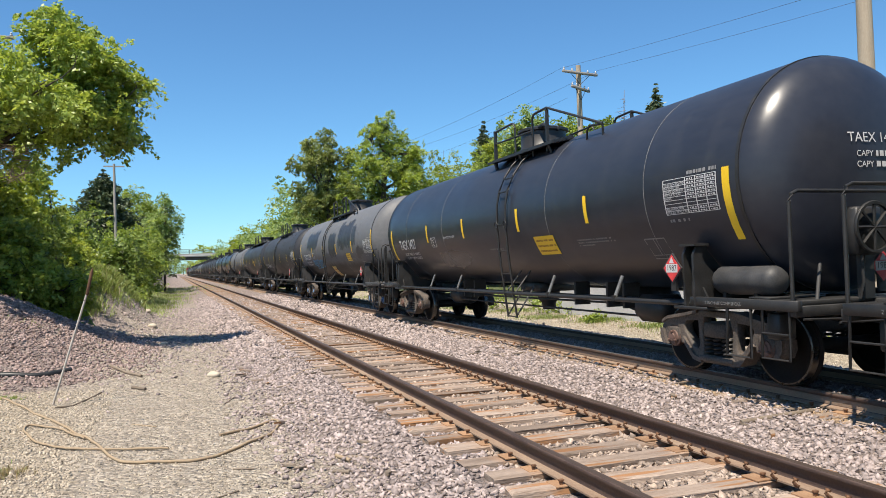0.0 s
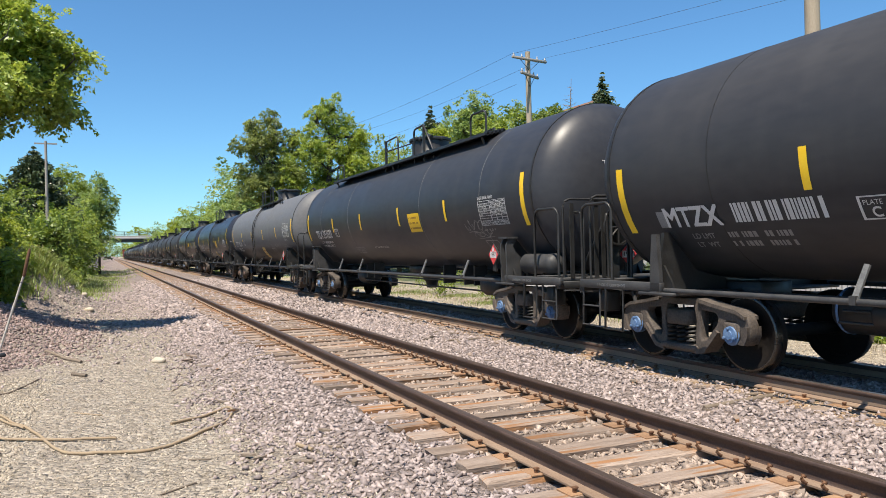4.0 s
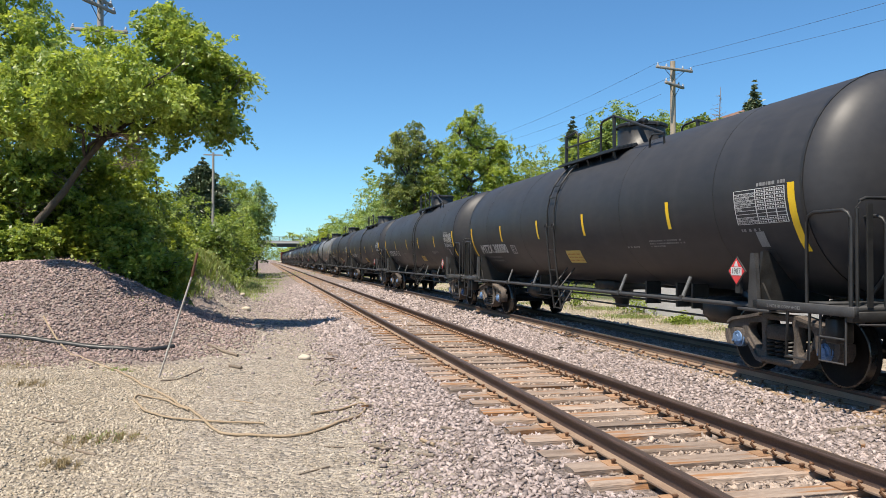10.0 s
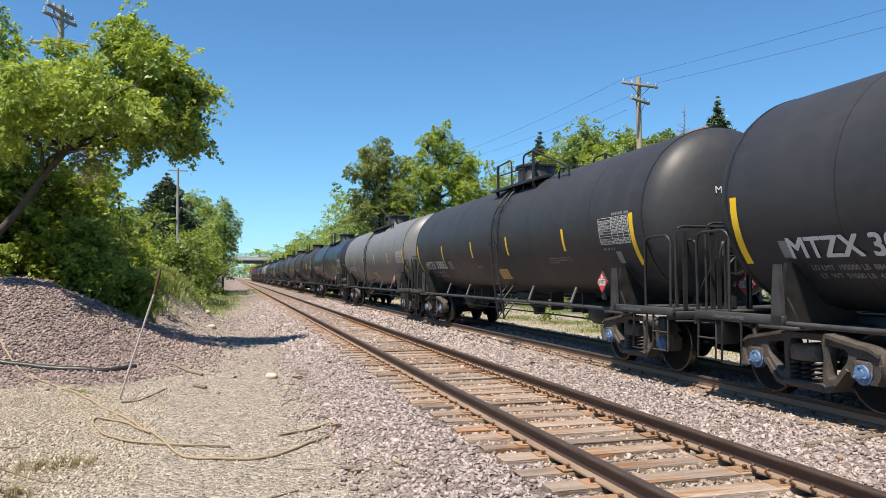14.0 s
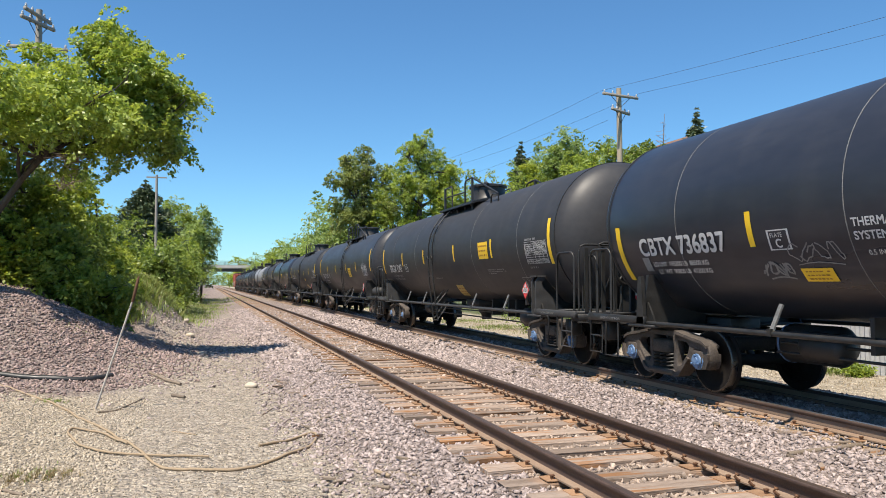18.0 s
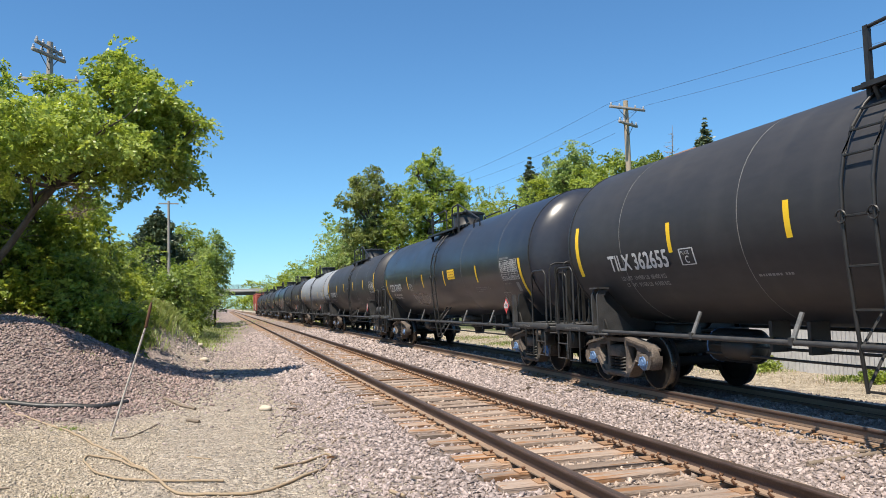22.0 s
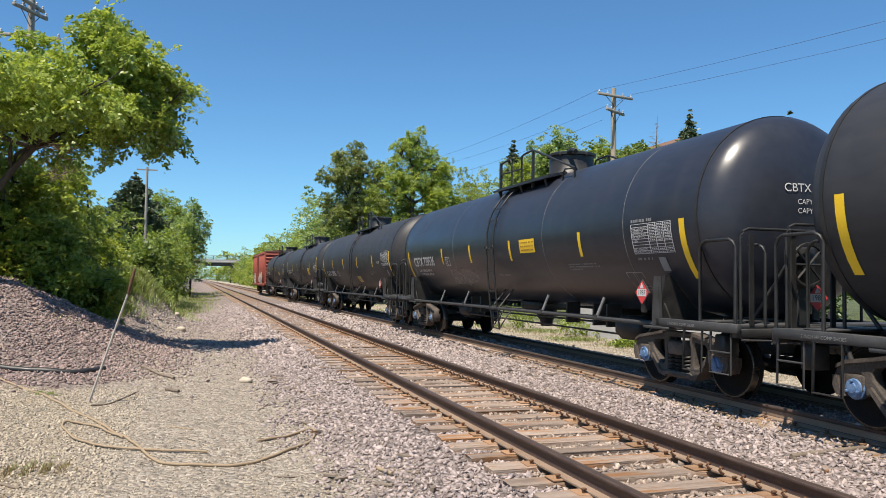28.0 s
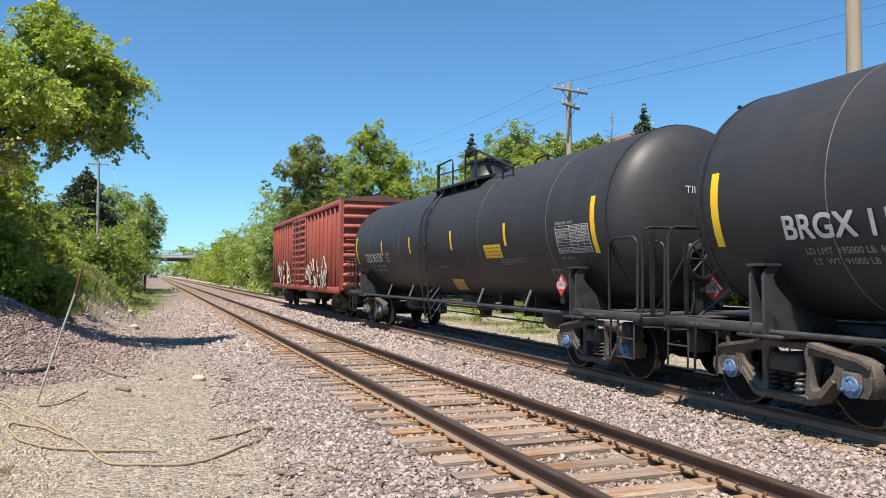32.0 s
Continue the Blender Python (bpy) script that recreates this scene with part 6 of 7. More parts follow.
part("pole", tube([(0, 0, -0.2), (0, 0, 10.2 - lz)], 0.11, 10, taper=[0.14, 0.09]), M_GPOLE, lamp)
part("crossarm", box(-0.75, 0.75, -0.05, 0.05, 9.95 - lz, 10.05 - lz), M_GPOLE, lamp)


# ---- bridge ----
BY = 300.0
bridge = empty("road_bridge", 0, BY, 0, "concrete road bridge crossing over the railway in the distance", "bridge")
part("deck", box(-70, 75, -5, 5, 7.55, 8.3, 0.05), M_CONC, bridge)
for y in (-4, -1.3, 1.3, 4):
    part("girder", box(-70, 75, y - 0.3, y + 0.3, 6.5, 7.55), M_BEAM, bridge)
for x in (-13.0, 24.0):
    for y in (-3.5, 0, 3.5):
        part("pier", box(x - 0.5, x + 0.5, y - 0.5, y + 0.5, -0.6, 6.1, 0.1), M_CONC, bridge)
    part("pier_cap", box(x - 0.7, x + 0.7, -4.8, 4.8, 6.0, 6.5, 0.05), M_CONC, bridge)
for y in (-4.8, 4.8):
    part("parapet", box(-70, 75, y - 0.15, y + 0.15, 8.3, 8.85), M_CONC, bridge)
    for z in (9.3, 9.8, 10.4):
        part("rail", tube([(-70, y, z), (75, y, z)], 0.05, 6), M_GIRON, bridge)
    for k in range(30):
        part("rail_post", box(-70 + k * 5 - 0.06, -70 + k * 5 + 0.06, y - 0.06, y + 0.06, 8.8, 10.4), M_GIRON, bridge)
for x0, x1, x2 in ((-70, -20, -13.5), (75, 30, 24.5)):
    o = part("embankment", prism([(x0, -0.8), (x2, -0.8), (x1, 6.2), (x0, 6.3)], "y", BY - 9, BY + 9), surf("bank_grass", (0.08, 0.12, 0.03), (0.17, 0.2, 0.07), 0.6, 6, 0.95), None)
    tagged(o, "grassy embankment that carries the road to the bridge", "embankment", kind="structure")


# ---- fence and house on the far side ----
fence = empty("sheet_fence", 13.0, 0, 0, "grey corrugated sheet fence along the railway verge", "fence")
for k in range(18):
    y = -22 + k * 2.5
    z = float(land(13, y)) - 0.05
    bm = bmesh.new()
    rows = []
    for j in range(41):
        yy = y + j * 0.0625
        d = 0.022 * (1 if j % 2 else -1)
        rows.append([bm.verts.new((d, yy, z)), bm.verts.new((d, yy, z + 1.25))])
    for a, b in zip(rows, rows[1:]):
        bm.faces.new((a[0], b[0], b[1], a[1]))
    part("fence_panel", bm, M_FENCE, fence)
    part("fence_post", box(0.03, 0.11, y - 0.04, y + 0.04, z - 0.1, z + 1.4), M_GIRON, fence)
    part("fence_rail", box(0.02, 0.06, y, y + 2.5, z + 1.1, z + 1.16), M_GIRON, fence)

house = empty("house", 33.5, 49.5, -0.4, "house with a brown roof half hidden behind trees", "house")
part("wall", box(-5, 5, -4, 4, 0, 6.2), M_SIDING, house)
part("roof", prism([(-5.6, 6.0), (5.6, 6.0), (0, 13.0)], "y", -4.6, 4.6), M_ROOF, house)
part("chimney", box(1.8, 2.5, -0.4, 0.4, 8.5, 12.0), M_ROOF, house)
for x in (-3.2, 0, 3.2):
    w = part("window", box(x - 0.6, x + 0.6, -4.05, -3.98, 3.6, 5.0), M_PANE, house)
    part("sill", box(x - 0.7, x + 0.7, -4.12, -4.0, 3.5, 3.6), M_SIDING, w)
    part("frame", box(x - 0.04, x + 0.04, -4.09, -4.04, 3.6, 5.0), M_SIDING, w)


# ---- plants ----
def leaves(name, parent, lobes, clumps, per, size, spread, material, seed, flat=0.65, shell=(0.35, 1.1), droop=0.0):
    """A crown of leaves gathered in clumps round a set of rounded lobes (x, y, z, rx, ry, rz)."""
    g = np.random.default_rng(seed)
    L = np.array(lobes, dtype=float)
    subs = []
    for q in L:
        for k in range(15):
            dv = g.normal(size=3)
            dv /= np.linalg.norm(dv)
            f = g.uniform(0.16, 0.36)
            subs.append([*(q[:3] + dv * q[3:] * g.uniform(0.55, 1.0)), *(q[3:] * f)])
        subs.append([*q[:3], *(q[3:] * 0.5)])
    L = np.array(subs)
    wgt = (L[:, 3] * L[:, 4] * L[:, 5]) ** 0.67
    pick = g.choice(len(L), clumps, p=wgt / wgt.sum())
    d = g.normal(size=(clumps, 3))
    d /= np.linalg.norm(d, axis=1)[:, None]
    r = g.uniform(shell[0], shell[1], clumps) ** 0.8
    r *= 1 + 0.16 * np.sin(d[:, 0] * 5 + pick) * np.sin(d[:, 2] * 6 + 1.3 * pick)
    c = L[pick, :3] + d * r[:, None] * L[pick, 3:]
    # each clump is a drooping spray of leaves along a twig that points outwards
    way = d * 0.9 + g.normal(size=(clumps, 3)) * 0.45
    way[:, 2] -= 0.12 + droop
    way /= np.linalg.norm(way, axis=1)[:, None]
    up = d * 0.55 + g.normal(size=(clumps, 3)) * 0.22
    up[:, 2] += flat + 0.35
    up -= way * (up * way).sum(1)[:, None]
    up /= np.linalg.norm(up, axis=1)[:, None]
    side = np.cross(way, up)
    n = clumps * per
    long = np.repeat(spread * 2.9 * g.uniform(0.65, 1.4, clumps), per)
    u = g.uniform(0, 1, n) ** 0.85
    w = g.uniform(-1, 1, n) * (0.3 + 0.7 * np.sin(np.pi * np.clip(u * 0.85 + 0.12, 0, 1))) * 0.36
    W, U, S = np.repeat(way, per, 0), np.repeat(up, per, 0), np.repeat(side, per, 0)
    p = np.repeat(c, per, 0) + (W * (u - 0.4)[:, None] + S * w[:, None] + U * (g.normal(size=n) * 0.06)[:, None]) * long[:, None]
    p[:, 2] -= 0.22 * long * u * u
    out = U + g.normal(size=(n, 3)) * 0.42
    out /= np.linalg.norm(out, axis=1)[:, None]
    t = W * 0.6 + S * (np.sign(w) * 0.75)[:, None] + g.normal(size=(n, 3)) * 0.35
    t[:, 2] -= 0.35
    t -= out * (t * out).sum(1)[:, None]
    t /= np.linalg.norm(t, axis=1)[:, None] + 1e-9
    b = np.cross(out, t)
    sz = size * g.uniform(0.6, 1.4, n)
    t, b = t * sz[:, None], b * (sz * 0.56)[:, None]
    tip = out * (sz * 0.16)[:, None]
    v = np.stack([p - t * 0.5, p + b * 0.5 - tip - t * 0.08, p + t * 0.5 - tip * 0.8, p - b * 0.5 - tip - t * 0.08], 1)
    return quads_ob(name, v, material, parent)


def limb(bm, a, b, r0, r1, bend, rnd, steps=5):
    a, b = Vector(a), Vector(b)
    pts = []
    for k in range(steps + 1):
        u = k / steps
        q = a.lerp(b, u) + Vector((rnd.uniform(-1, 1), rnd.uniform(-1, 1), rnd.uniform(-0.5, 0.5))) * bend * math.sin(math.pi * u)
        pts.append(q)
    add_tube(bm, pts, r0, 8, True, [r0 + (r1 - r0) * k / steps for k in range(steps + 1)])


def tree(name, x, y, lobes, trunk, r, material, label, seed, clumps=260, per=40, size=0.12, spread=0.28, category="tree", twigs=2, group="", dead=0):
    """A tree standing at x, y. lobes and trunk points are in world metres; trunk is a list of points from the ground up."""
    rnd = random.Random(seed)
    z = float(land(x, y)) - 0.15
    e = empty(name, x, y, z, label, category, group)
    o = Vector((x, y, z))
    bm = bmesh.new()
    pts = [Vector(p) - o for p in trunk]
    pts[0] = Vector((pts[0].x, pts[0].y, 0))
    add_tube(bm, pts, r, 10, True, [r * (1 - 0.6 * k / (len(pts) - 1)) for k in range(len(pts))])
    for lx, ly, lz_, rx, ry, rz in lobes:
        c = Vector((lx, ly, lz_)) - o
        start = pts[rnd.randrange(len(pts) // 2, len(pts))]
        limb(bm, start, c, r * 0.45, r * 0.16, 0.3, rnd)
        for k in range(twigs):
            dv = Vector((rnd.uniform(-1, 1) * rx, rnd.uniform(-1, 1) * ry, rnd.uniform(-0.5, 1) * rz)) * 0.85
            limb(bm, start.lerp(c, rnd.uniform(0.5, 1)), c + dv, r * 0.2, r * 0.04, 0.2, rnd, 4)
    bmesh.ops.recalc_face_normals(bm, faces=bm.faces)
    part("trunk", bm, M_BARK, e, smooth=True)
    rel = [(a - x, b - y, c - z, p, q, s) for a, b, c, p, q, s in lobes]
    leaves("crown", e, rel, clumps, per, size, spread, material, seed)
    return e


def bush(x, y, rx, ry, h, material, label, seed, clumps=110, per=36, size=0.10, spread=0.22, category="bush", name="bush", group="bushes along the bank"):
    rnd = random.Random(seed)
    z = float(land(x, y))
    lobes = []
    for k in range(4):
        a = rnd.uniform(0, 6.28)
        s = rnd.uniform(0.5, 0.75)
        lobes.append((x + math.cos(a) * rx * 0.45, y + math.sin(a) * ry * 0.45, z + h * rnd.uniform(0.4, 0.62), rx * s, ry * s, h * rnd.uniform(0.34, 0.46)))
    lobes.append((x, y, z + h * 0.3, rx * 0.9, ry * 0.9, h * 0.34))
    return tree(name, x, y, lobes, [(x, y, z), (x + 0.1, y, z + h * 0.3), (x, y + 0.1, z + h * 0.55)], 0.05 + 0.012 * h, material, label, seed, clumps, per, size, spread, category, 3, group)


def spruce(x, y, top, r, label, seed, clumps=900):
    z = float(land(x, y)) - 0.1
    e = empty("spruce", x, y, z, label, "spruce", "spruces")
    h = top - z
    part("trunk", tube([(0, 0, 0), (0, 0, h * 0.96)], 0.2, 8, taper=[0.2, 0.02]), M_BARK, e)
    g = np.random.default_rng(seed)
    n = clumps
    u = g.uniform(0, 0.97, n) ** 0.8
    tier = np.round(u * h / 0.42) * 0.42
    zz = h - tier * 0.98 + g.normal(size=n) * 0.15 * np.clip(tier, 0.3, 1)
    a = np.round(g.uniform(0, 11, n) + tier * 1.7) / 11 * 2 * np.pi + g.normal(size=n) * 0.16
    rad = r * np.clip(tier / h, 0.02, 1) ** 0.85 * (0.78 + 0.22 * np.sin(a * 3 + tier * 5))
    s = g.uniform(0.12, 1, n) ** 0.6
    c = np.stack([rad * s * np.cos(a), rad * s * np.sin(a), zz - rad * s * 0.22 + 0.1 * s * s * rad], 1)
    per = 16
    slim = np.repeat(np.clip(tier / 2.2, 0.22, 1), per)[:, None]
    p = np.repeat(c, per, 0) + g.normal(size=(n * per, 3)) * np.array([0.18, 0.18, 0.11]) * slim
    d = np.repeat(np.stack([np.cos(a), np.sin(a), -0.15 * np.ones(n)], 1), per, 0) + g.normal(size=(n * per, 3)) * 0.5
    d /= np.linalg.norm(d, axis=1)[:, None]
    t = np.cross(d, g.normal(size=d.shape))
    t /= np.linalg.norm(t, axis=1)[:, None]
    sz = g.uniform(0.25, 0.5, n * per)[:, None] * (0.35 + 0.65 * slim)
    v = np.stack([p - d * sz * 0.5, p + t * sz * 0.2, p + d * sz * 0.5, p - t * sz * 0.2], 1)
    quads_ob("needles", v, M_NEEDLE, e)
    return e


# left bank
tree("maple_tree", -7.15, 19.35, [(-3.25, 18.1, 6.5, 2.06, 1.72, 1.63), (-1.9, 18.1, 5.6, 1.0, 1.2, 0.95), (-4.28, 18.62, 5.9, 1.46, 1.55, 1.3), (-2.99, 17.93, 7.6, 1.3, 1.12, 0.75), (-2.31, 18.1, 6.76, 1.03, 1.12, 0.86), (-5.2, 18.0, 6.3, 1.2, 1.2, 0.9), (-5.66, 17.58, 5.7, 1.12, 1.12, 1.2), (-3.17, 17.76, 5.13, 0.95, 0.86, 0.69), (-6.5, 18.6, 6.9, 1.0, 1.0, 1.2), (-4.3, 15.4, 5.7, 1.2, 1.1, 1.0), (-3.1, 15.9, 6.0, 1.1, 1.1, 0.9), (-1.5, 17.7, 6.1, 0.75, 0.9, 0.8), (-1.9, 18.0, 7.2, 0.8, 0.9, 0.7), (-5.8, 15.4, 5.0, 1.0, 0.9, 0.8), (-5.0, 15.0, 5.7, 0.9, 0.9, 0.8)],
     [(-7.15, 19.35, 1.6), (-6.6, 19.2, 2.65), (-5.95, 19.0, 3.4), (-5.3, 18.8, 4.35), (-4.75, 18.5, 4.9), (-4.0, 18.3, 5.4)], 0.125, M_LEAF, "leafy young maple with a leaning trunk on the gravel bank", 1, 2200, 30, 0.115, 0.175)
tree("leafy_tree", -6.4, 22.0, [(-6.8, 21.8, 4.9, 1.3, 1.1, 1.3), (-5.6, 21.6, 4.5, 1.2, 1.0, 1.2), (-4.6, 21.8, 3.7, 1.0, 1.0, 1.0), (-7.8, 21.6, 4.2, 1.3, 1.0, 1.3), (-6.2, 21.6, 3.2, 1.5, 1.0, 1.0)], [(-6.4, 22.0, 1.3), (-6.3, 21.9, 3.0), (-6.1, 21.8, 4.4)], 0.09, M_LEAF3, "small leafy tree behind the leaning maple", 3, 700, 28, 0.12, 0.2)
tree("leafy_tree", -4.2, 25.6, [(-4.9, 25.6, 5.2, 0.8, 0.9, 0.8), (-5.5, 25.6, 4.6, 1.1, 1.0, 1.1), (-4.8, 25.6, 3.4, 1.0, 1.0, 0.9)], [(-4.2, 25.6, 1.0), (-4.3, 25.6, 3.0), (-4.4, 25.6, 4.6)], 0.07, M_LEAF, "slender leafy tree on the bank behind the mound", 5, 300, 26, 0.12, 0.2)
tree("maple_tree", -9.4, 20.0, [(-8.6, 20.2, 7.6, 2.3, 2.2, 2.5), (-9.6, 20.2, 9.6, 2.2, 2.2, 2.2), (-7.5, 20.0, 5.4, 1.6, 1.6, 1.4), (-10.5, 20.5, 6.5, 2.2, 2, 2.2), (-7.2, 20.4, 7.4, 1.0, 1.2, 1.2), (-7.0, 20.2, 4.0, 1.3, 1.2, 1.2), (-11.0, 20, 9.0, 1.8, 1.8, 2.0)],
     [(-9.4, 20, 1.6), (-9.2, 20, 3.5), (-9.0, 20.1, 6), (-9.2, 20.2, 8.5)], 0.2, M_LEAF, "tall leafy maple at the edge of the bank", 2, 1400, 30, 0.125, 0.21)
BANK_NEAR = [(-6.9, 18.6, 0.8, 0.6, 1.2, M_LEAF2), (-5.2, 19.6, 0.9, 0.6, 1.7, M_LEAF3), (-4.2, 19.3, 0.8, 0.6, 1.6, M_LEAF), (-3.5, 20.3, 0.8, 0.7, 1.7, M_LEAF3), (-8.1, 18.2, 1.0, 0.8, 2.2, M_LEAF3), (-9.1, 17.6, 1.1, 0.8, 3.3, M_LEAF3), (-4.6, 20.0, 0.9, 0.8, 2.1, M_LEAF2), (-9.6, 18.9, 1.4, 0.9, 3.6, M_LEAF), (-8.3, 20.0, 1.2, 0.9, 3.4, M_LEAF3), (-6.3, 21.2, 1.2, 0.8, 2.8, M_LEAFD), (-5.3, 20.6, 1.1, 0.9, 2.2, M_LEAF2), (-11.2, 18.6, 1.5, 1.0, 4.4, M_LEAF2), (-8.2, 20.5, 1.5, 1.2, 3.0, M_LEAF2), (-6.4, 22.4, 1.4, 1.2, 2.7, M_LEAF2), (-4.9, 24.0, 1.5, 1.4, 2.6, M_LEAFD), (-9.8, 22.5, 1.9, 1.5, 4.2, M_LEAF), (-7.4, 24.5, 1.8, 1.5, 4.2, M_LEAFD)]
BANK_MID = [
                                         (-4.8, 27.5, 1.4, 1.4, 3.0, M_LEAF3), (-6.6, 28.5, 1.8, 1.5, 4.2, M_LEAFY), (-4.5, 31.5, 1.2, 1.3, 2.2, M_LEAF3), (-8.8, 31.0, 2.2, 1.8, 5.4, M_LEAF2), (-11.5, 26, 2.2, 2, 6, M_LEAFD),
                                         (-12.5, 21, 2.0, 2.0, 6.5, M_LEAF2), (-5.6, 35, 1.7, 1.6, 3.4, M_LEAF2)]
BANK_FAR = [(-3.3, 41.5, 1.5, 1.6, 3.6, M_LEAFD), (-3.7, 46, 1.9, 2.0, 4.4, M_LEAF2), (-2.9, 52, 1.9, 2.2, 5.0, M_LEAF2), (-3.2, 60, 2.2, 2.5, 6.2, M_LEAF),
                                         (-2.9, 69, 2.4, 3.0, 7.2, M_LEAF2), (-3.6, 80, 3.0, 3.5, 8.5, M_LEAFY), (-7, 52, 2.5, 2.5, 5.5, M_LEAFD), (-8, 64, 3, 3, 6.0, M_LEAF2)]
for k, (x, y, rx, ry, h, m) in enumerate(BANK_NEAR + BANK_MID + BANK_FAR):
    big = y > 40
    bush(x, y, rx, ry, h, m, "dense green bush on the railway bank", 20 + k, 260, 20, 0.13 if not big else 0.2, 0.17 if not big else 0.26)
spruce(-6.6, 75, 11.6, 7.0, "dark spruce behind the slim pole", 60, 1900)
tree("round_tree", -5.0, 92, [(-4.4, 92, 9.0, 3.0, 3.2, 2.9), (-2.6, 92, 8.0, 1.9, 2.4, 2.6), (-6.8, 92, 7.8, 2.6, 3, 3), (-3.6, 92, 5.4, 2.8, 3, 3)], [(-5.0, 92, 0), (-4.8, 92, 4), (-4.5, 92, 8)], 0.25, M_LEAF2, "round green tree beyond the bushes", 61, 520, 34, 0.26, 0.42)
tree("leafy_tree", -1.4, 80, [(-1.2, 80, 8.6, 1.0, 1.2, 1.5), (-1.9, 80, 6.6, 1.6, 1.8, 2.0), (-0.4, 80, 6.6, 0.8, 1.0, 1.5), (-1.3, 80, 4.2, 1.6, 1.8, 2.0)], [(-1.4, 80, -0.2), (-1.3, 80, 4), (-1.2, 80, 8)], 0.14, M_LEAFY, "slender pale green tree beside the distant path", 63, 330, 26, 0.22, 0.4)
for k in range(16):
    y = 100 + k * 12
    x = -5.5 - 1.5 * (k % 3) - 0.012 * (y - 100)
    bush(x, y, 3.4, 5, 6.0 + 2.2 * ((k * 7) % 5) / 4, (M_LEAF2, M_LEAFY, M_LEAF)[k % 3], "green bush along the distant railway bank", 70 + k, 240, 22, 0.4, 0.8, group="distant bushes")

# right of the railway
tree("maple_tree", 11.6, 58.0, [(10.9, 58, 10.4, 1.8, 2.0, 1.7), (9.6, 57.5, 10.2, 1.3, 1.4, 0.7), (11.9, 58, 8.0, 2.2, 2.4, 2.4), (10.3, 58, 7.2, 1.7, 2.0, 1.6), (11.6, 58, 12.2, 0.9, 1.0, 0.8), (9.9, 57.6, 11.9, 0.7, 0.8, 0.6), (12.4, 57.6, 10.4, 1.4, 1.4, 1.6), (10.8, 58, 5.2, 2.0, 2.0, 2.0)], [(11.6, 58, -0.4), (11.6, 58, 3), (11.5, 58, 7), (11.5, 58, 9.5)], 0.26, M_LEAFO, "olive-green tree with drooping branches behind the railway", 101, 1000, 34, 0.17, 0.27)
tree("maple_tree", 16.0, 57.0, [(16.6, 57, 11.0, 2.3, 2.6, 2.2), (14.4, 57, 9.8, 1.9, 2.2, 2.4), (17.9, 57, 8.8, 1.8, 2.2, 2.6), (15.6, 57, 6.6, 2.8, 2.8, 2.8), (16.5, 57, 13.4, 1.0, 1.2, 0.9), (14.6, 57, 12.3, 0.9, 1.0, 0.8), (15.6, 56.6, 12.6, 1.0, 1.0, 1.2), (13.4, 57.2, 8.4, 1.2, 1.4, 2.0), (18.6, 57, 10.8, 0.8, 1.0, 0.7)], [(16, 57, -0.4), (16, 57, 4), (16, 57, 8), (16.2, 57, 11)], 0.32, M_LEAF, "large green maple behind the railway", 102, 1350, 34, 0.17, 0.27)
BEYOND = [(19.6, 62, 3.0, 13.0, M_LEAF), (23.0, 63, 3.2, 13.4, M_LEAF3), (21.5, 56, 2.8, 10.8, M_LEAF3), (26.0, 58, 2.6, 13.0, M_LEAFY), (28.6, 57, 2.6, 15.6, M_LEAFY), (32, 55, 2.8, 14.2, M_LEAF), (26, 50, 2.6, 9.6, M_LEAFD), (25.5, 44, 2.4, 10.6, M_LEAF), (26.2, 48.5, 2.2, 11.9, M_LEAF2), (33.5, 42.5, 2.4, 10.4, M_LEAFD), (27.2, 40.5, 2.2, 10.4, M_LEAFD), (34.5, 38.0, 2.4, 9.6, M_LEAF2), (26.8, 45, 1.9, 12.5, M_LEAF2), (28.0, 42.3, 1.7, 11.5, M_LEAFD), (29.2, 44.2, 1.8, 12.0, M_LEAFD), (25.8, 50.5, 1.5, 14.0, M_LEAFY)]
BEYOND += [(24.8, 45.8, 1.8, 11.2, M_LEAF), (26.5, 56.2, 2.2, 12.3, M_LEAF3), (29.3, 62.5, 2.4, 13.4, M_LEAF), (31.5, 39.5, 2.6, 10.6, M_LEAFD), (24, 40, 2.6, 7.6, M_LEAF2), (36, 36, 3, 10.8, M_LEAFD), (30, 30, 2.8, 7, M_LEAF2), (40, 30, 3, 9.5, M_LEAF2), (38, 20, 3, 8, M_LEAF2), (20.2, 58, 2.8, 11.4, M_LEAF2), (23.5, 56, 2.6, 10.6, M_LEAF), (24.2, 52, 2.4, 10.2, M_LEAF3), (29.5, 52, 2.6, 12.0, M_LEAF2), (33.5, 47, 2.6, 11.4, M_LEAFD), (14.2, 62, 2.6, 10.2, M_LEAF), (9.8, 66, 2.4, 8.6, M_LEAFY)]
for k, (x, y, r, top, m) in enumerate(BEYOND):
    tree("leafy_tree", x, y, [(x, y, top - r * 1.1, r * 0.8, r * 0.8, r * 1.1), (x - r * 0.6, y, top - r * 1.9, r * 0.7, r * 0.8, r * 0.9), (x + r * 0.6, y, top - r * 1.8, r * 0.75, r * 0.8, r * 1.0), (x, y, top - r * 2.6, r, r, r)], [(x, y, -0.4), (x, y, top * 0.4), (x, y, top * 0.7)], 0.2, m, "green tree standing beyond the railway", 110 + k, 420, 26, 0.19, 0.28, group="trees beyond the railway")
for k, (x, y, top, r) in enumerate([(27.2, 62, 14.8, 4.4), (29.0, 64, 13.6, 4.2), (30.0, 39.1, 13.1, 3.6), (28.6, 46, 11.0, 3.4), (30.0, 30.2, 11.1, 2.8)]):
    spruce(x, y, top, r, "dark pointed spruce above the other trees", 130 + k, 900)
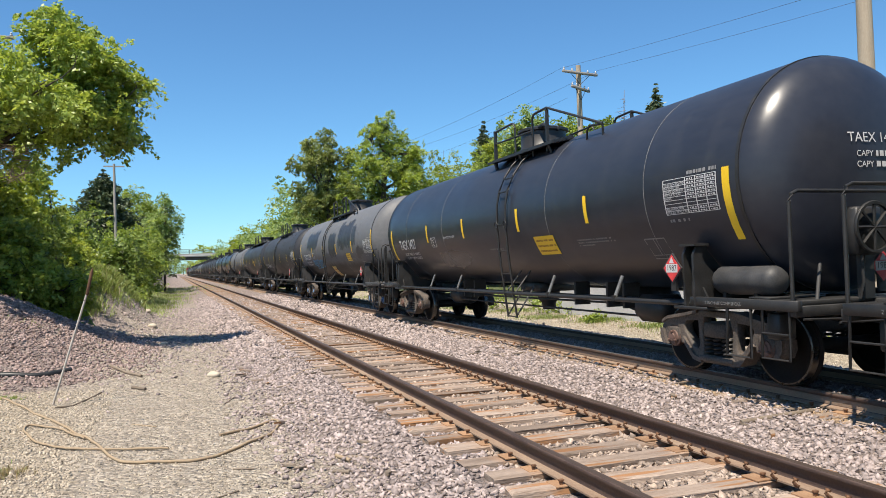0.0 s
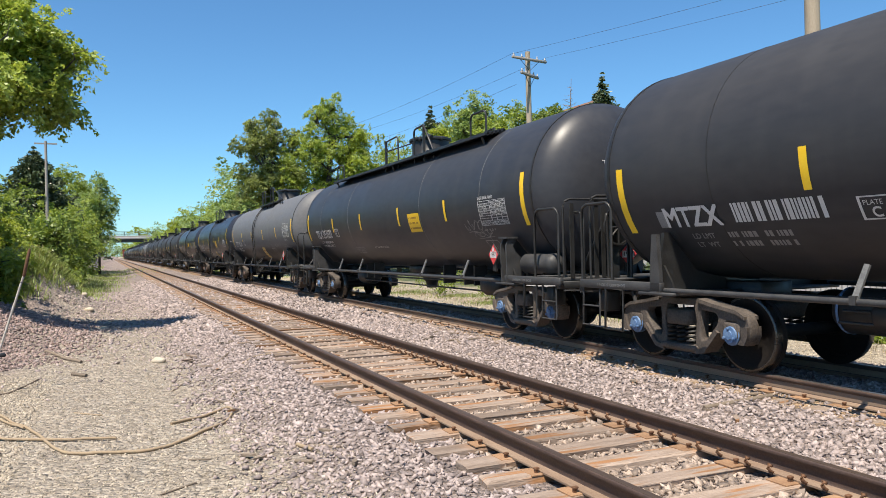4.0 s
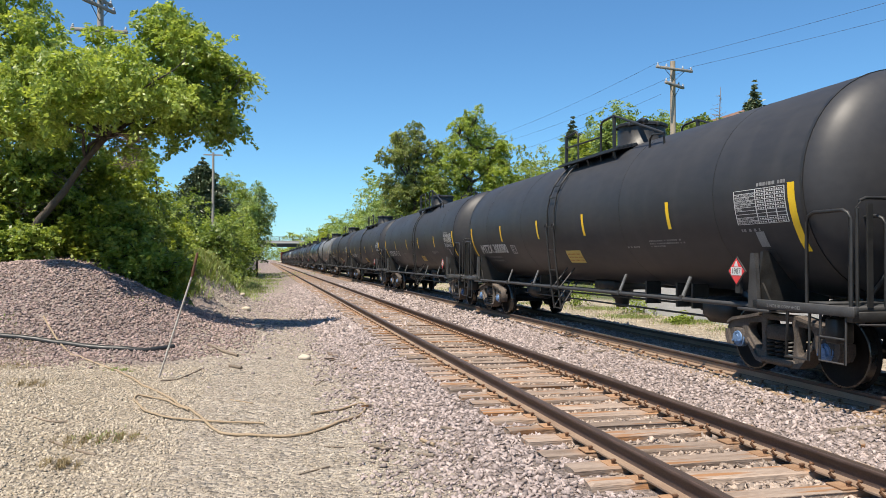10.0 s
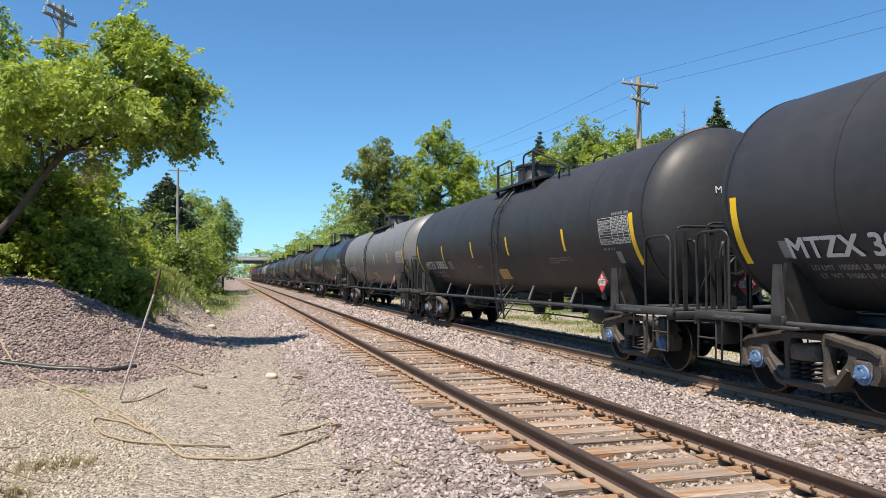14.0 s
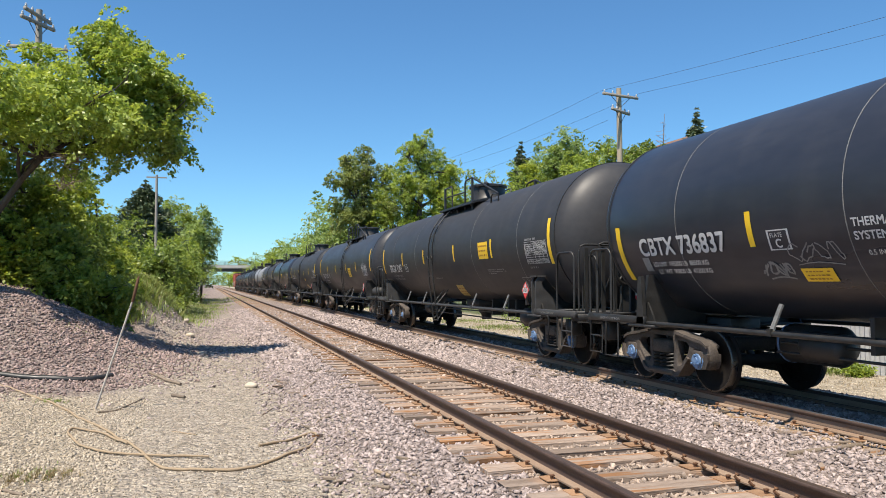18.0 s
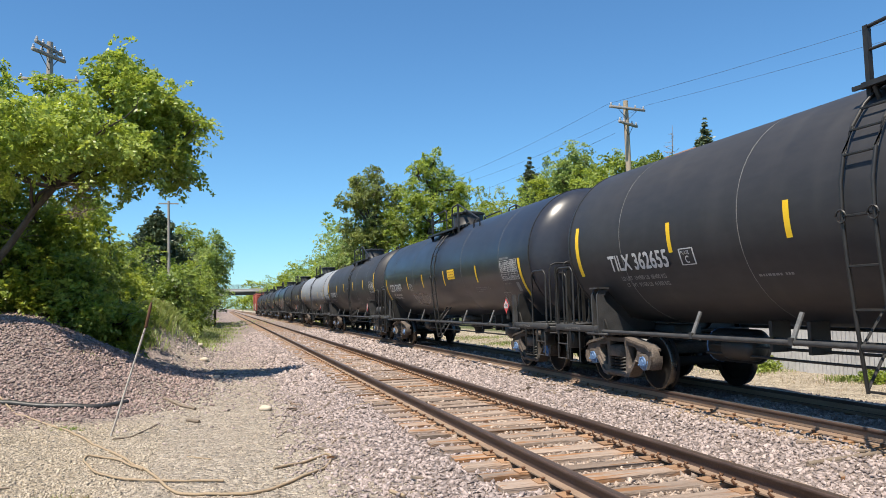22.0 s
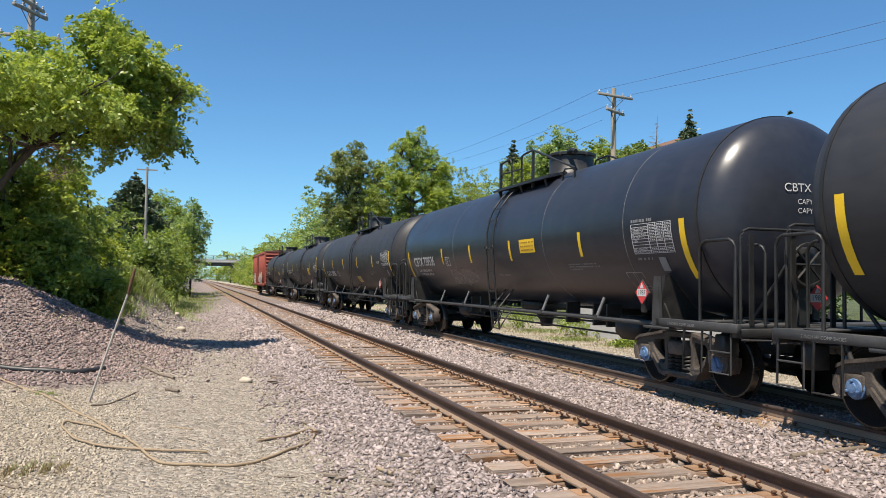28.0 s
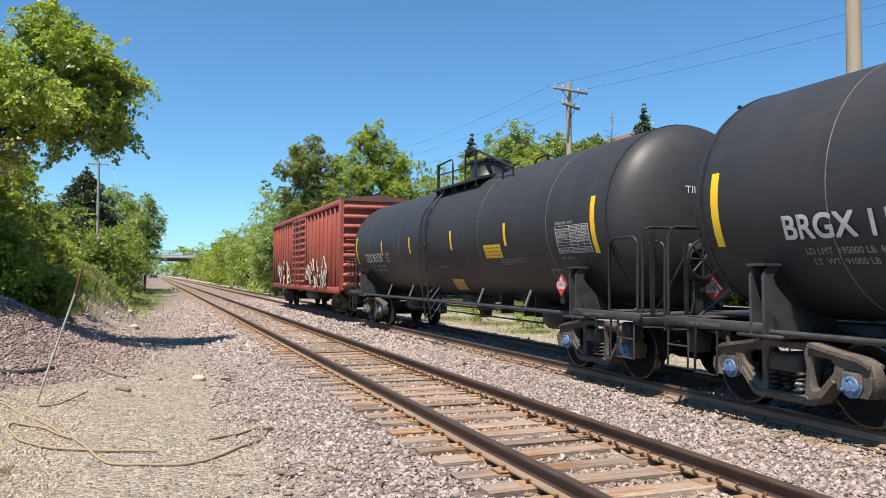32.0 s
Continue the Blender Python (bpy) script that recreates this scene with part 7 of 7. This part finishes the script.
# a thin dead tree beside the house
rnd = random.Random(9)
e = empty("dead_tree", 30.0, 43.0, -0.5, "thin bare dead tree beside the house", "tree")
bm = bmesh.new()
add_tube(bm, [(0, 0, 0), (0.1, 0, 6), (0, 0.1, 10), (0.15, 0, 14.1)], 0.12, 7, True, [0.14, 0.1, 0.06, 0.015])
for k in range(46):
    z = rnd.uniform(8.5, 13.6)
    a, q = rnd.uniform(0, 6.28), rnd.uniform(0.5, 1.3) * (14.6 - z) / 4
    limb(bm, (0.05, 0, z), (q * math.cos(a), q * math.sin(a), z + q * rnd.uniform(-0.1, 0.5)), 0.02, 0.006, 0.08, rnd, 3)
part("trunk", bm, M_DEAD, e)
for k in range(20):
    y = 70 + k * 12
    x = (11.2, 12.4, 13.2)[k % 3] + 0.016 * (y - 70)
    bush(x, y, 3.4, 6.0, (10.4, 9.6, 10.0, 9.2)[k % 4], (M_LEAFY, M_LEAF, M_LEAF3, M_LEAF2)[k % 4], "green trackside bush beyond the railway", 150 + k, 300, 24, 0.34, 0.75, group="trackside bushes")
for k in range(7):
    bush(-24 + k * 11, 915 + 6 * (k % 2), 9, 6, 15 + 4 * (k % 3), M_LEAF2, "far tree closing the line of the railway", 230 + k, 60, 16, 1.2, 1.8, "tree", "woodland_tree", "woodland beyond the bridge")
for k in range(16):
    x = -90 + k * 13
    if -12 < x < 14:
        continue
    bush(x, 345 + 10 * (k % 3), 9, 9, 13 + 3 * (k % 3), (M_LEAF2, M_LEAFD, M_LEAF)[k % 3], "distant woodland tree beyond the bridge", 180 + k, 130, 20, 0.9, 1.4, "tree", "woodland_tree", "woodland beyond the bridge")


# ---- loose stones, twigs, rope and grass ----
STONE_FACES = [(0, 1, 3, 2), (4, 6, 7, 5), (0, 4, 5, 1), (2, 3, 7, 6), (0, 2, 6, 4), (1, 5, 7, 3)]


PEBBLE_FACES = [(0, 1, 4), (1, 2, 4), (2, 3, 4), (3, 0, 4), (2, 1, 0), (3, 2, 0)]


def pebble_shapes(n, size, g):
    base = np.array([(1, 0, -0.5), (0, 1, -0.5), (-1, 0, -0.5), (0, -1, -0.5), (0, 0, 0.7)], dtype=np.float32)
    v = base[None] * g.uniform(0.7, 1.3, (n, 5, 1)) + g.normal(size=(n, 5, 3)) * 0.12
    return v * (size * g.uniform(0.6, 1.5, n))[:, None, None]


def stone_shapes(n, size, g):
    base = np.array([(a, b, c) for a in (-1, 1) for b in (-1, 1) for c in (-1, 1)], dtype=np.float32)
    v = base[None] * g.uniform(0.4, 1.05, (n, 8, 1)) + g.normal(size=(n, 8, 3)) * 0.24
    v *= (size * g.uniform(0.55, 1.35, n))[:, None, None] * np.stack([g.uniform(0.6, 1.0, n), g.uniform(0.9, 1.6, n), g.uniform(0.4, 0.8, n)], 1)[:, None, :]
    return v


def turns(n, g):
    a, b, c = g.uniform(0, 2 * np.pi, n), g.normal(size=n) * 0.45, g.normal(size=n) * 0.45
    ca, sa, cb, sb, cc, sc = np.cos(a), np.sin(a), np.cos(b), np.sin(b), np.cos(c), np.sin(c)
    z, o = np.zeros(n), np.ones(n)
    rz = np.stack([ca, -sa, z, sa, ca, z, z, z, o], 1).reshape(-1, 3, 3)
    rx = np.stack([o, z, z, z, cb, -sb, z, sb, cb], 1).reshape(-1, 3, 3)
    ry = np.stack([cc, z, sc, z, o, z, -sc, z, cc], 1).reshape(-1, 3, 3)
    return rz @ rx @ ry


def stones(name, n, size, x0, x1, y0, y1, material, label, seed, sink=0.2, keep=None, near=1.0):
    """Stones strewn over a strip of ground, thicker towards y0, as one mesh."""
    g = np.random.default_rng(seed)
    x = g.uniform(x0, x1, n)
    y = y0 + (y1 - y0) * g.uniform(0, 1, n) ** near
    z = land(x, y) + size * sink
    ok = np.ones(n, dtype=bool)
    if keep is not None:
        ok = keep(x, y, g)
    x, y, z = x[ok], y[ok], z[ok]
    n = len(x)
    grow = 1 + 0.5 * np.clip((y - 10) / 20, 0, 1)
    o = solids_ob(name, (stone_shapes if size > 0.02 else pebble_shapes)(n, size, g) * grow[:, None, None], STONE_FACES if size > 0.02 else PEBBLE_FACES, turns(n, g), np.stack([x, y, z], 1), material)
    return tagged(o, label, "stones", kind="stuff")


def clear_of_ties(x, y, g):
    """False where a stone would lie on a tie or a rail."""
    k = np.abs((y + 60.0 + TIE_PITCH / 2) % TIE_PITCH - TIE_PITCH / 2)
    ok = np.ones(len(x), dtype=bool)
    for c, bare in ((NEAR_X, 0.05), (FAR_X, 0.75)):
        d = np.abs(x - c)
        ok &= ~((d < 1.33) & (k < 0.125) & (g.uniform(0, 1, len(x)) > bare))
        ok &= ~(np.abs(d - GAUGE) < 0.085)
    return ok


def outside_near(x, y, g):
    """Clear of the ties, and not in the crib of the near track."""
    return clear_of_ties(x, y, g) & (np.abs(x - NEAR_X) > 0.95 + 0.06 * wob(x, y, 3.0)) & ~((x > 6.12 + 0.05 * wob(x, y, 2.0)) & (x < 6.56) & (g.uniform(0, 1, len(x)) < 0.8)) & (g.uniform(0, 1, len(x)) < smoothstep(0.1, 1.5, x + 0.2 * wob(x, y, 1.1)))


stones("ballast_stones", 56000, 0.024, 0.2, 9.2, 0.0, 15.0, M_STONE, "crushed pinkish-grey ballast stones between the rails", 1, 0.25, outside_near, 1.15)
stones("crib_stones", 15000, 0.027, 2.35, 4.3, 0.0, 22.0, M_CRIB, "rust-stained ballast stones between the ties", 9, 0.25, clear_of_ties, 1.2)
stones("ballast_stones", 18000, 0.038, 0.8, 9.2, 15.0, 55.0, M_STONE, "crushed pinkish-grey ballast stones further along the track", 2, 0.2, clear_of_ties, 1.4)
stones("rail_side_stones", 1500, 0.02, 6.0, 6.53, 0.5, 22.0, M_CRIB, "rusty ballast stones along the rail of the second track", 13, 0.3, None, 1.2)
stones("mound_stones", 38000, 0.024, -9.0, -0.7, 10.0, 21.5, M_HEAP, "purple-grey ballast stones heaped into a mound", 3, 0.3, lambda x, y, g: (np.hypot((x + 5.4) / 4.2, (y - 16.4) / 5.2) + g.normal(size=len(x)) * 0.13 + 0.10 * wob(x, y, 1.2) < 1.0) | ((x > -4) & (y > 12 + 0.6 * wob(x, y)) & (g.uniform(0, 1, len(x)) < 0.75 * (1 - smoothstep(-2.4, -0.8, x)))), 0.9)
stones("path_stones", 7000, 0.026, -2.2, 1.3, 8.0, 42.0, M_STONE, "scattered pinkish stones on the trodden path", 12, 0.1, lambda x, y, g: g.uniform(0, 1, len(x)) < smoothstep(8, 18, y), 0.9)
stones("path_pebbles", 16000, 0.014, -2.6, 1.5, 1.2, 26.0, M_TAN, "small pebbles on the trodden gravel path", 4, 0.2, lambda x, y, g: (g.uniform(0, 1, len(x)) < 1 - 0.8 * smoothstep(7, 20, y)) & (x > -2.6 + 0.06 * (y - 9)) & (x < 1.5), 1.5)
stones("yard_pebbles", 30000, 0.019, -8.5, -1.4, 1.2, 13.0, M_TAN, "pale tan gravel pebbles beside the path", 5, 0.25, lambda x, y, g: y < 11.5 + 1.2 * wob(x, y, 0.9) - 0.35 * (x + 4), 1.2)
stones("verge_pebbles", 5000, 0.02, 9.2, 12.9, 2.0, 26.0, M_TAN, "pale stones on the dry verge", 6, 0.2, None, 1.2)


def lump(name, x, y, size, material, label, seed, category="stone"):
    g = np.random.default_rng(seed)
    bm = bmesh.new()
    bmesh.ops.create_icosphere(bm, subdivisions=2, radius=size)
    for v in bm.verts:
        v.co *= 1 + 0.22 * noise.noise(v.co * (1.6 / size) + Vector((seed, 0, 0)))
        v.co.z *= 0.55
    o = part(name, bm, material, None)
    o.location = (x, y, float(land(x, y)) + size * 0.25)
    o.rotation_euler = (0, 0, g.uniform(0, 6))
    return tagged(o, label, category, "larger stones")


for k, (x, y, s) in enumerate([(0.24, 11.5, 0.13), (-1.15, 24.0, 0.16), (-1.4, 27.0, 0.14), (0.9, 8.2, 0.07), (1.32, 5.1, 0.06), (-0.7, 17.5, 0.1), (0.55, 6.6, 0.05)]):
    lump("rock", x, y, s, M_TAN if s > 0.09 else M_STONE, "pale half-buried rock on the path", k)


def stick(name, pts, r, material, label, category="twig", group="fallen twigs", taper=None):
    o = part(name, tube(pts, r, 7, taper=taper), material, None)
    return tagged(o, label, category, group)


def on_land(path, lift=0.015):
    return [(x, y, float(land(x, y)) + lift) for x, y in path]


def curve(path, n=10):
    """A smooth line through the points."""
    out = []
    p = [Vector((*q, 0)) for q in path]
    for i in range(len(p) - 1):
        a, b, c, d = p[max(i - 1, 0)], p[i], p[i + 1], p[min(i + 2, len(p) - 1)]
        for k in range(n):
            t = k / n
            q = 0.5 * ((2 * b) + (c - a) * t + (2 * a - 5 * b + 4 * c - d) * t * t + (3 * b - a - 3 * c + d) * t ** 3)
            out.append((q.x, q.y))
    out.append(path[-1])
    return out


stick("leaning_post", [(-2.27, 9.75, -0.5), (-2.0, 9.68, 0.38), (-1.71, 9.6, 1.31)], 0.017, M_SIGN, "rusty leaning metal post stuck in the gravel", "post", "")
post = bpy.data.objects["leaning_post"]
o = part("post_head", tube([(-1.74, 9.605, 1.22), (-1.70, 9.6, 1.33), (-1.63, 9.6, 1.66), (-1.615, 9.6, 1.72)], 0.03, 6, [0.017, 0.026, 0.026, 0.01]), M_RUST, post, "dark rusty flat tip")
# black tube added in place of the shadow band at the mound's foot
stick("hose", on_land(curve([(-9.0, 13.9), (-7.2, 13.3), (-6.01, 12.98), (-4.78, 12.7), (-3.78, 12.47), (-2.9, 12.41), (-2.35, 12.9)]), 0.02), 0.06, M_IRON, "black tube standing in for a shadow band along the foot of the mound", "hose", "")

ROPE = [(-5.0, 13.6), (-3.96, 11.78), (-2.77, 9.81), (-2.14, 8.51), (-1.59, 7.19), (-1.35, 6.55), (-1.12, 5.69), (-0.85, 5.31), (-0.48, 5.15), (-0.15, 5.13), (0.26, 5.47), (0.58, 5.93), (0.78, 6.42), (0.79, 6.78), (0.48, 6.47), (0.06, 6.1)]
LOOP = [(-0.52, 5.76), (-1.23, 6.04), (-1.7, 6.42), (-2.07, 7.03), (-2.31, 7.79), (-2.24, 8.06), (-1.82, 7.54), (-1.49, 6.84)]
stick("rope", on_land(curve(ROPE), 0.018), 0.017, M_ROPE, "long dry tan rope lying in loops on the gravel", "rope", "old ropes on the path")
stick("rope", on_land(curve(LOOP), 0.026), 0.015, M_ROPE, "loop of dry tan rope on the path", "rope", "old ropes on the path")
# chips of broken tie wood beside the near track
for k in range(46):
    rnd = random.Random(500 + k)
    x, y = (rnd.uniform(0.6, 1.9), rnd.uniform(3.0, 13.0)) if k % 2 else (rnd.uniform(5.0, 6.2), rnd.uniform(2.6, 16.0))
    a, l = rnd.uniform(0, 3.14), rnd.uniform(0.05, 0.19)
    bm = prism([(-l, -0.02), (-l * 0.3, -0.03), (l, -0.008), (l * 0.8, 0.012), (0, 0.028), (-l * 0.9, 0.012)], "z", 0.0, rnd.uniform(0.012, 0.03))
    o = part("wood_chip", bm, M_TWIG if k % 3 else M_TIE, None)
    o.matrix_basis = pose(x, y, float(land(x, y)) + 0.015, rnd.uniform(-9, 9), rnd.uniform(-9, 9), math.degrees(a))
    tagged(o, "splintered chip of old tie wood on the ballast", "wood chip", "wood chips on the ballast")
for k, (path, r, m) in enumerate([
    ([(-0.99, 7.5), (-0.68, 7.17)], 0.010, M_ROPE), ([(0.25, 8.58), (0.4, 8.92), (0.56, 9.14)], 0.010, M_TWIG), ([(-1.69, 13.36), (-1.35, 12.7), (-1.05, 12.25)], 0.03, M_TWIG),
    ([(-2.17, 9.49), (-1.88, 9.7), (-1.59, 10.7)], 0.013, M_TWIG), ([(-1.15, 10.93), (-0.93, 10.7)], 0.03, M_TWIG), ([(0.85, 10.41), (1.2, 10.9), (1.57, 11.69)], 0.016, M_TWIG),
    ([(0.94, 7.5), (1.05, 8.0), (1.07, 8.42)], 0.014, M_TWIG), ([(-2.73, 5.15), (-2.47, 4.91), (-2.18, 4.64)], 0.016, M_TWIG), ([(1.46, 9.9), (1.8, 10.4), (2.3, 10.5)], 0.014, M_ROPE),
    ([(1.0, 7.84), (1.32, 7.57)], 0.016, M_TWIG), ([(5.35, 3.29), (6.25, 3.21)], 0.028, M_TWIG), ([(1.12, 4.35), (1.2, 4.05)], 0.02, M_ROPE), ([(1.22, 4.2), (1.42, 3.85)], 0.016, M_TWIG), ([(1.0, 3.9), (1.12, 3.7)], 0.018, M_TWIG),
    ([(-3.3, 6.4), (-3.0, 6.1), (-2.8, 6.15)], 0.012, M_TWIG), ([(-0.2, 3.6), (0.1, 3.75)], 0.008, M_TWIG), ([(0.1, 4.5), (0.3, 4.42)], 0.008, M_TWIG)]):
    stick("twig", on_land(curve(path, 5) if len(path) > 2 else path, r * 0.9), r, m, "dry fallen twig on the gravel beside the track")


def blades(name, n, spots, height, material, label, seed, wide=0.012, lean=0.4, category="grass"):
    """Blades of grass in tufts; spots are (x, y, radius, weight)."""
    g = np.random.default_rng(seed)
    S = np.array(spots, dtype=float)
    pick = g.choice(len(S), n, p=S[:, 3] / S[:, 3].sum())
    p = S[pick, :2] + g.normal(size=(n, 2)) * S[pick, 2:3] * 0.5
    tuft = np.round(p / 0.16) * 0.16
    p = tuft + (p - tuft) * 0.55
    z = land(p[:, 0], p[:, 1]) - 0.01
    h = height * g.uniform(0.45, 1.2, n)
    a = g.uniform(0, 2 * np.pi, n)
    d = np.stack([np.cos(a), np.sin(a), np.zeros(n)], 1)
    s = np.stack([-np.sin(a), np.cos(a), np.zeros(n)], 1) * (wide * g.uniform(0.6, 1.4, n))[:, None]
    b = np.column_stack([p, z])
    l = (g.uniform(0.1, 1, n) * lean * h)[:, None]
    mid = b + np.array([0, 0, 1]) * (h * 0.55)[:, None] + d * l * 0.35
    tip = b + np.array([0, 0, 1]) * h[:, None] + d * l
    v = np.stack([b - s * 0.5, b + s * 0.5, mid + s * 0.45, tip], 1)
    v2 = np.stack([b - s * 0.5, mid + s * 0.45, tip, mid - s * 0.45], 1)
    o = quads_ob(name, v2, material)
    return tagged(o, label, category, kind="stuff")


bank = [(-3.4, 23.6, 0.8, 1.5), (-3.1, 25.5, 0.9, 3), (-2.6, 27.5, 0.9, 4), (-3.2, 29.5, 1.0, 3), (-3.2, 32, 1.6, 2.5), (-3.0, 37, 1.8, 2.5), (-2.4, 42, 1.6, 2), (-3.9, 33.5, 1.6, 2), (-2.2, 48, 1.8, 2), (-2.0, 56, 2, 2), (-2.0, 66, 2.5, 2), (-2.2, 80, 4, 2), (-2.4, 95, 6, 2)]
blades("bank_grass", 34000, bank, 0.3, M_GRASS, "tall green grass and weeds on the bank", 31, 0.03, 1.3)
blades("bank_straw", 2200, bank, 0.42, M_STRAW, "dry stalks among the grass on the bank", 32, 0.012, 1.0)
far_side = [(12.2, 17.5, 0.9, 2), (12.4, 14.7, 0.9, 2), (11.9, 12.6, 0.8, 1.5), (12.2, 9.9, 0.4, 0.8), (12.5, 8.0, 0.35, 0.6), (11.6, 20, 1.0, 2), (12.3, 24, 1.3, 2), (11.6, 28, 1.4, 2), (12.4, 5.2, 0.4, 0.6), (12.0, 34, 2, 2), (11.5, 44, 3, 2), (11.6, 56, 4, 2)]
blades("verge_grass", 12000, far_side, 0.13, M_GRASS, "patches of green weeds on the verge", 33, 0.016, 0.7)
blades("verge_straw", 3500, [(11.6, y, 1.0, 1) for y in range(2, 40, 2)], 0.12, M_STRAW, "dry yellow grass along the fence", 34, 0.01, 0.9)
blades("dry_tufts", 2600, [(-2.42, 4.27, 0.16, 2), (-2.09, 5.33, 0.25, 2), (-2.45, 5.14, 0.3, 1.5), (-3.87, 8.62, 0.3, 2), (-4.73, 10.68, 0.5, 2), (-6.0, 9.0, 0.6, 1.5), (-5.2, 12.6, 0.8, 2)], 0.08, M_STRAW, "dry grass tufts in the tan gravel", 35, 0.008, 1.0)
blades("small_weeds", 700, [(-2.2, 5.4, 0.3, 2), (-2.95, 10.3, 0.2, 2), (-5.8, 13.4, 0.4, 2), (-3.4, 15.2, 0.5, 1)], 0.06, M_GRASS, "small green weeds in the gravel", 36, 0.012, 1.0)


def weeds(x, y, r, h, seed):
    """A low leafy weed clump."""
    side = "growing on the dry verge by the fence" if x > 0 else "growing behind the gravel mound"
    z = float(land(x, y))
    e = empty("weed_clump", x, y, z, "leafy green weeds " + side, "weeds", "weed clumps")
    rnd = random.Random(seed)
    bm = bmesh.new()
    for k in range(7):
        a, q = rnd.uniform(0, 6.28), rnd.uniform(0.2, 0.8) * r
        limb(bm, (0, 0, -0.05), (q * math.cos(a), q * math.sin(a), h * rnd.uniform(0.5, 0.95)), 0.012, 0.004, 0.06, rnd, 3)
    part("stems", bm, M_GRASS, e)["kind"] = "stuff"
    leaves("foliage", e, [(0, 0, h * 0.5, r, r, h * 0.42), (r * 0.4, 0, h * 0.4, r * 0.7, r * 0.7, h * 0.4)], 70, 16, 0.085, 0.13, M_LEAF2, seed)


for k, (x, y, r, h) in enumerate([(-5.6, 20.6, 0.7, 0.9), (-7.0, 20.2, 0.8, 0.8), (-8.4, 19.4, 0.7, 0.9), (-9.6, 18.8, 0.8, 1.1), (-4.6, 21.4, 0.6, 0.8), (-6.3, 19.9, 0.5, 0.6), (-4.0, 22.8, 0.7, 0.9), (-3.5, 25.5, 0.7, 0.8), (-3.7, 28.5, 0.8, 0.9), (-3.2, 31.0, 0.8, 1.0), (-10.6, 17.8, 0.8, 1.2), (-2.9, 34.5, 0.9, 1.0), (-2.6, 38.5, 0.9, 1.1), (12.1, 12.4, 0.35, 0.3), (12.5, 9.4, 0.3, 0.24), (11.8, 17.3, 0.45, 0.3), (12.4, 21.5, 0.9, 0.8), (12.6, 6.3, 0.25, 0.2), (12.3, 26.5, 1.0, 1.0)]):
    weeds(x, y, r, h, 300 + k)

# a tangle of dead twigs under the leaning maple
for k, (x, y, z, r) in enumerate([(-3.85, 17.58, 4.7, 0.6), (-4.03, 17.5, 4.09, 0.5), (-6.2, 20.4, 3.8, 0.8), (-7.2, 20.0, 3.0, 0.9)]):
    rnd = random.Random(400 + k)
    bm = bmesh.new()
    for q in range(16):
        a = rnd.uniform(-0.6, 3.6)
        l = r * rnd.uniform(0.5, 1.3)
        limb(bm, (rnd.uniform(-0.2, 0.2), rnd.uniform(-0.2, 0.2), rnd.uniform(-0.2, 0.2)), (l * math.cos(a), rnd.uniform(-0.4, 0.4), l * math.sin(a) * 0.7), 0.014, 0.004, 0.12, rnd, 4)
    maple = bpy.data.objects["maple_tree" if k < 2 else "maple_tree.001"]
    o = part("dead_branch", bm, M_DEAD, maple, "bare dead twigs among the leaves")
    o.location = Vector((x, y, z)) - maple.location


# ---- motion of the train ----
def gone(t):
    """How far the train has rolled towards -y."""
    return 12.216 * t + 0.012725 * t * t


def motions():
    for car, at in TRAIN + [(boxcar, BOX_AT)]:
        walk(car, [(t, pose(FAR_X, at - gone(t), 0)) for t in range(0, 33)])


motions()
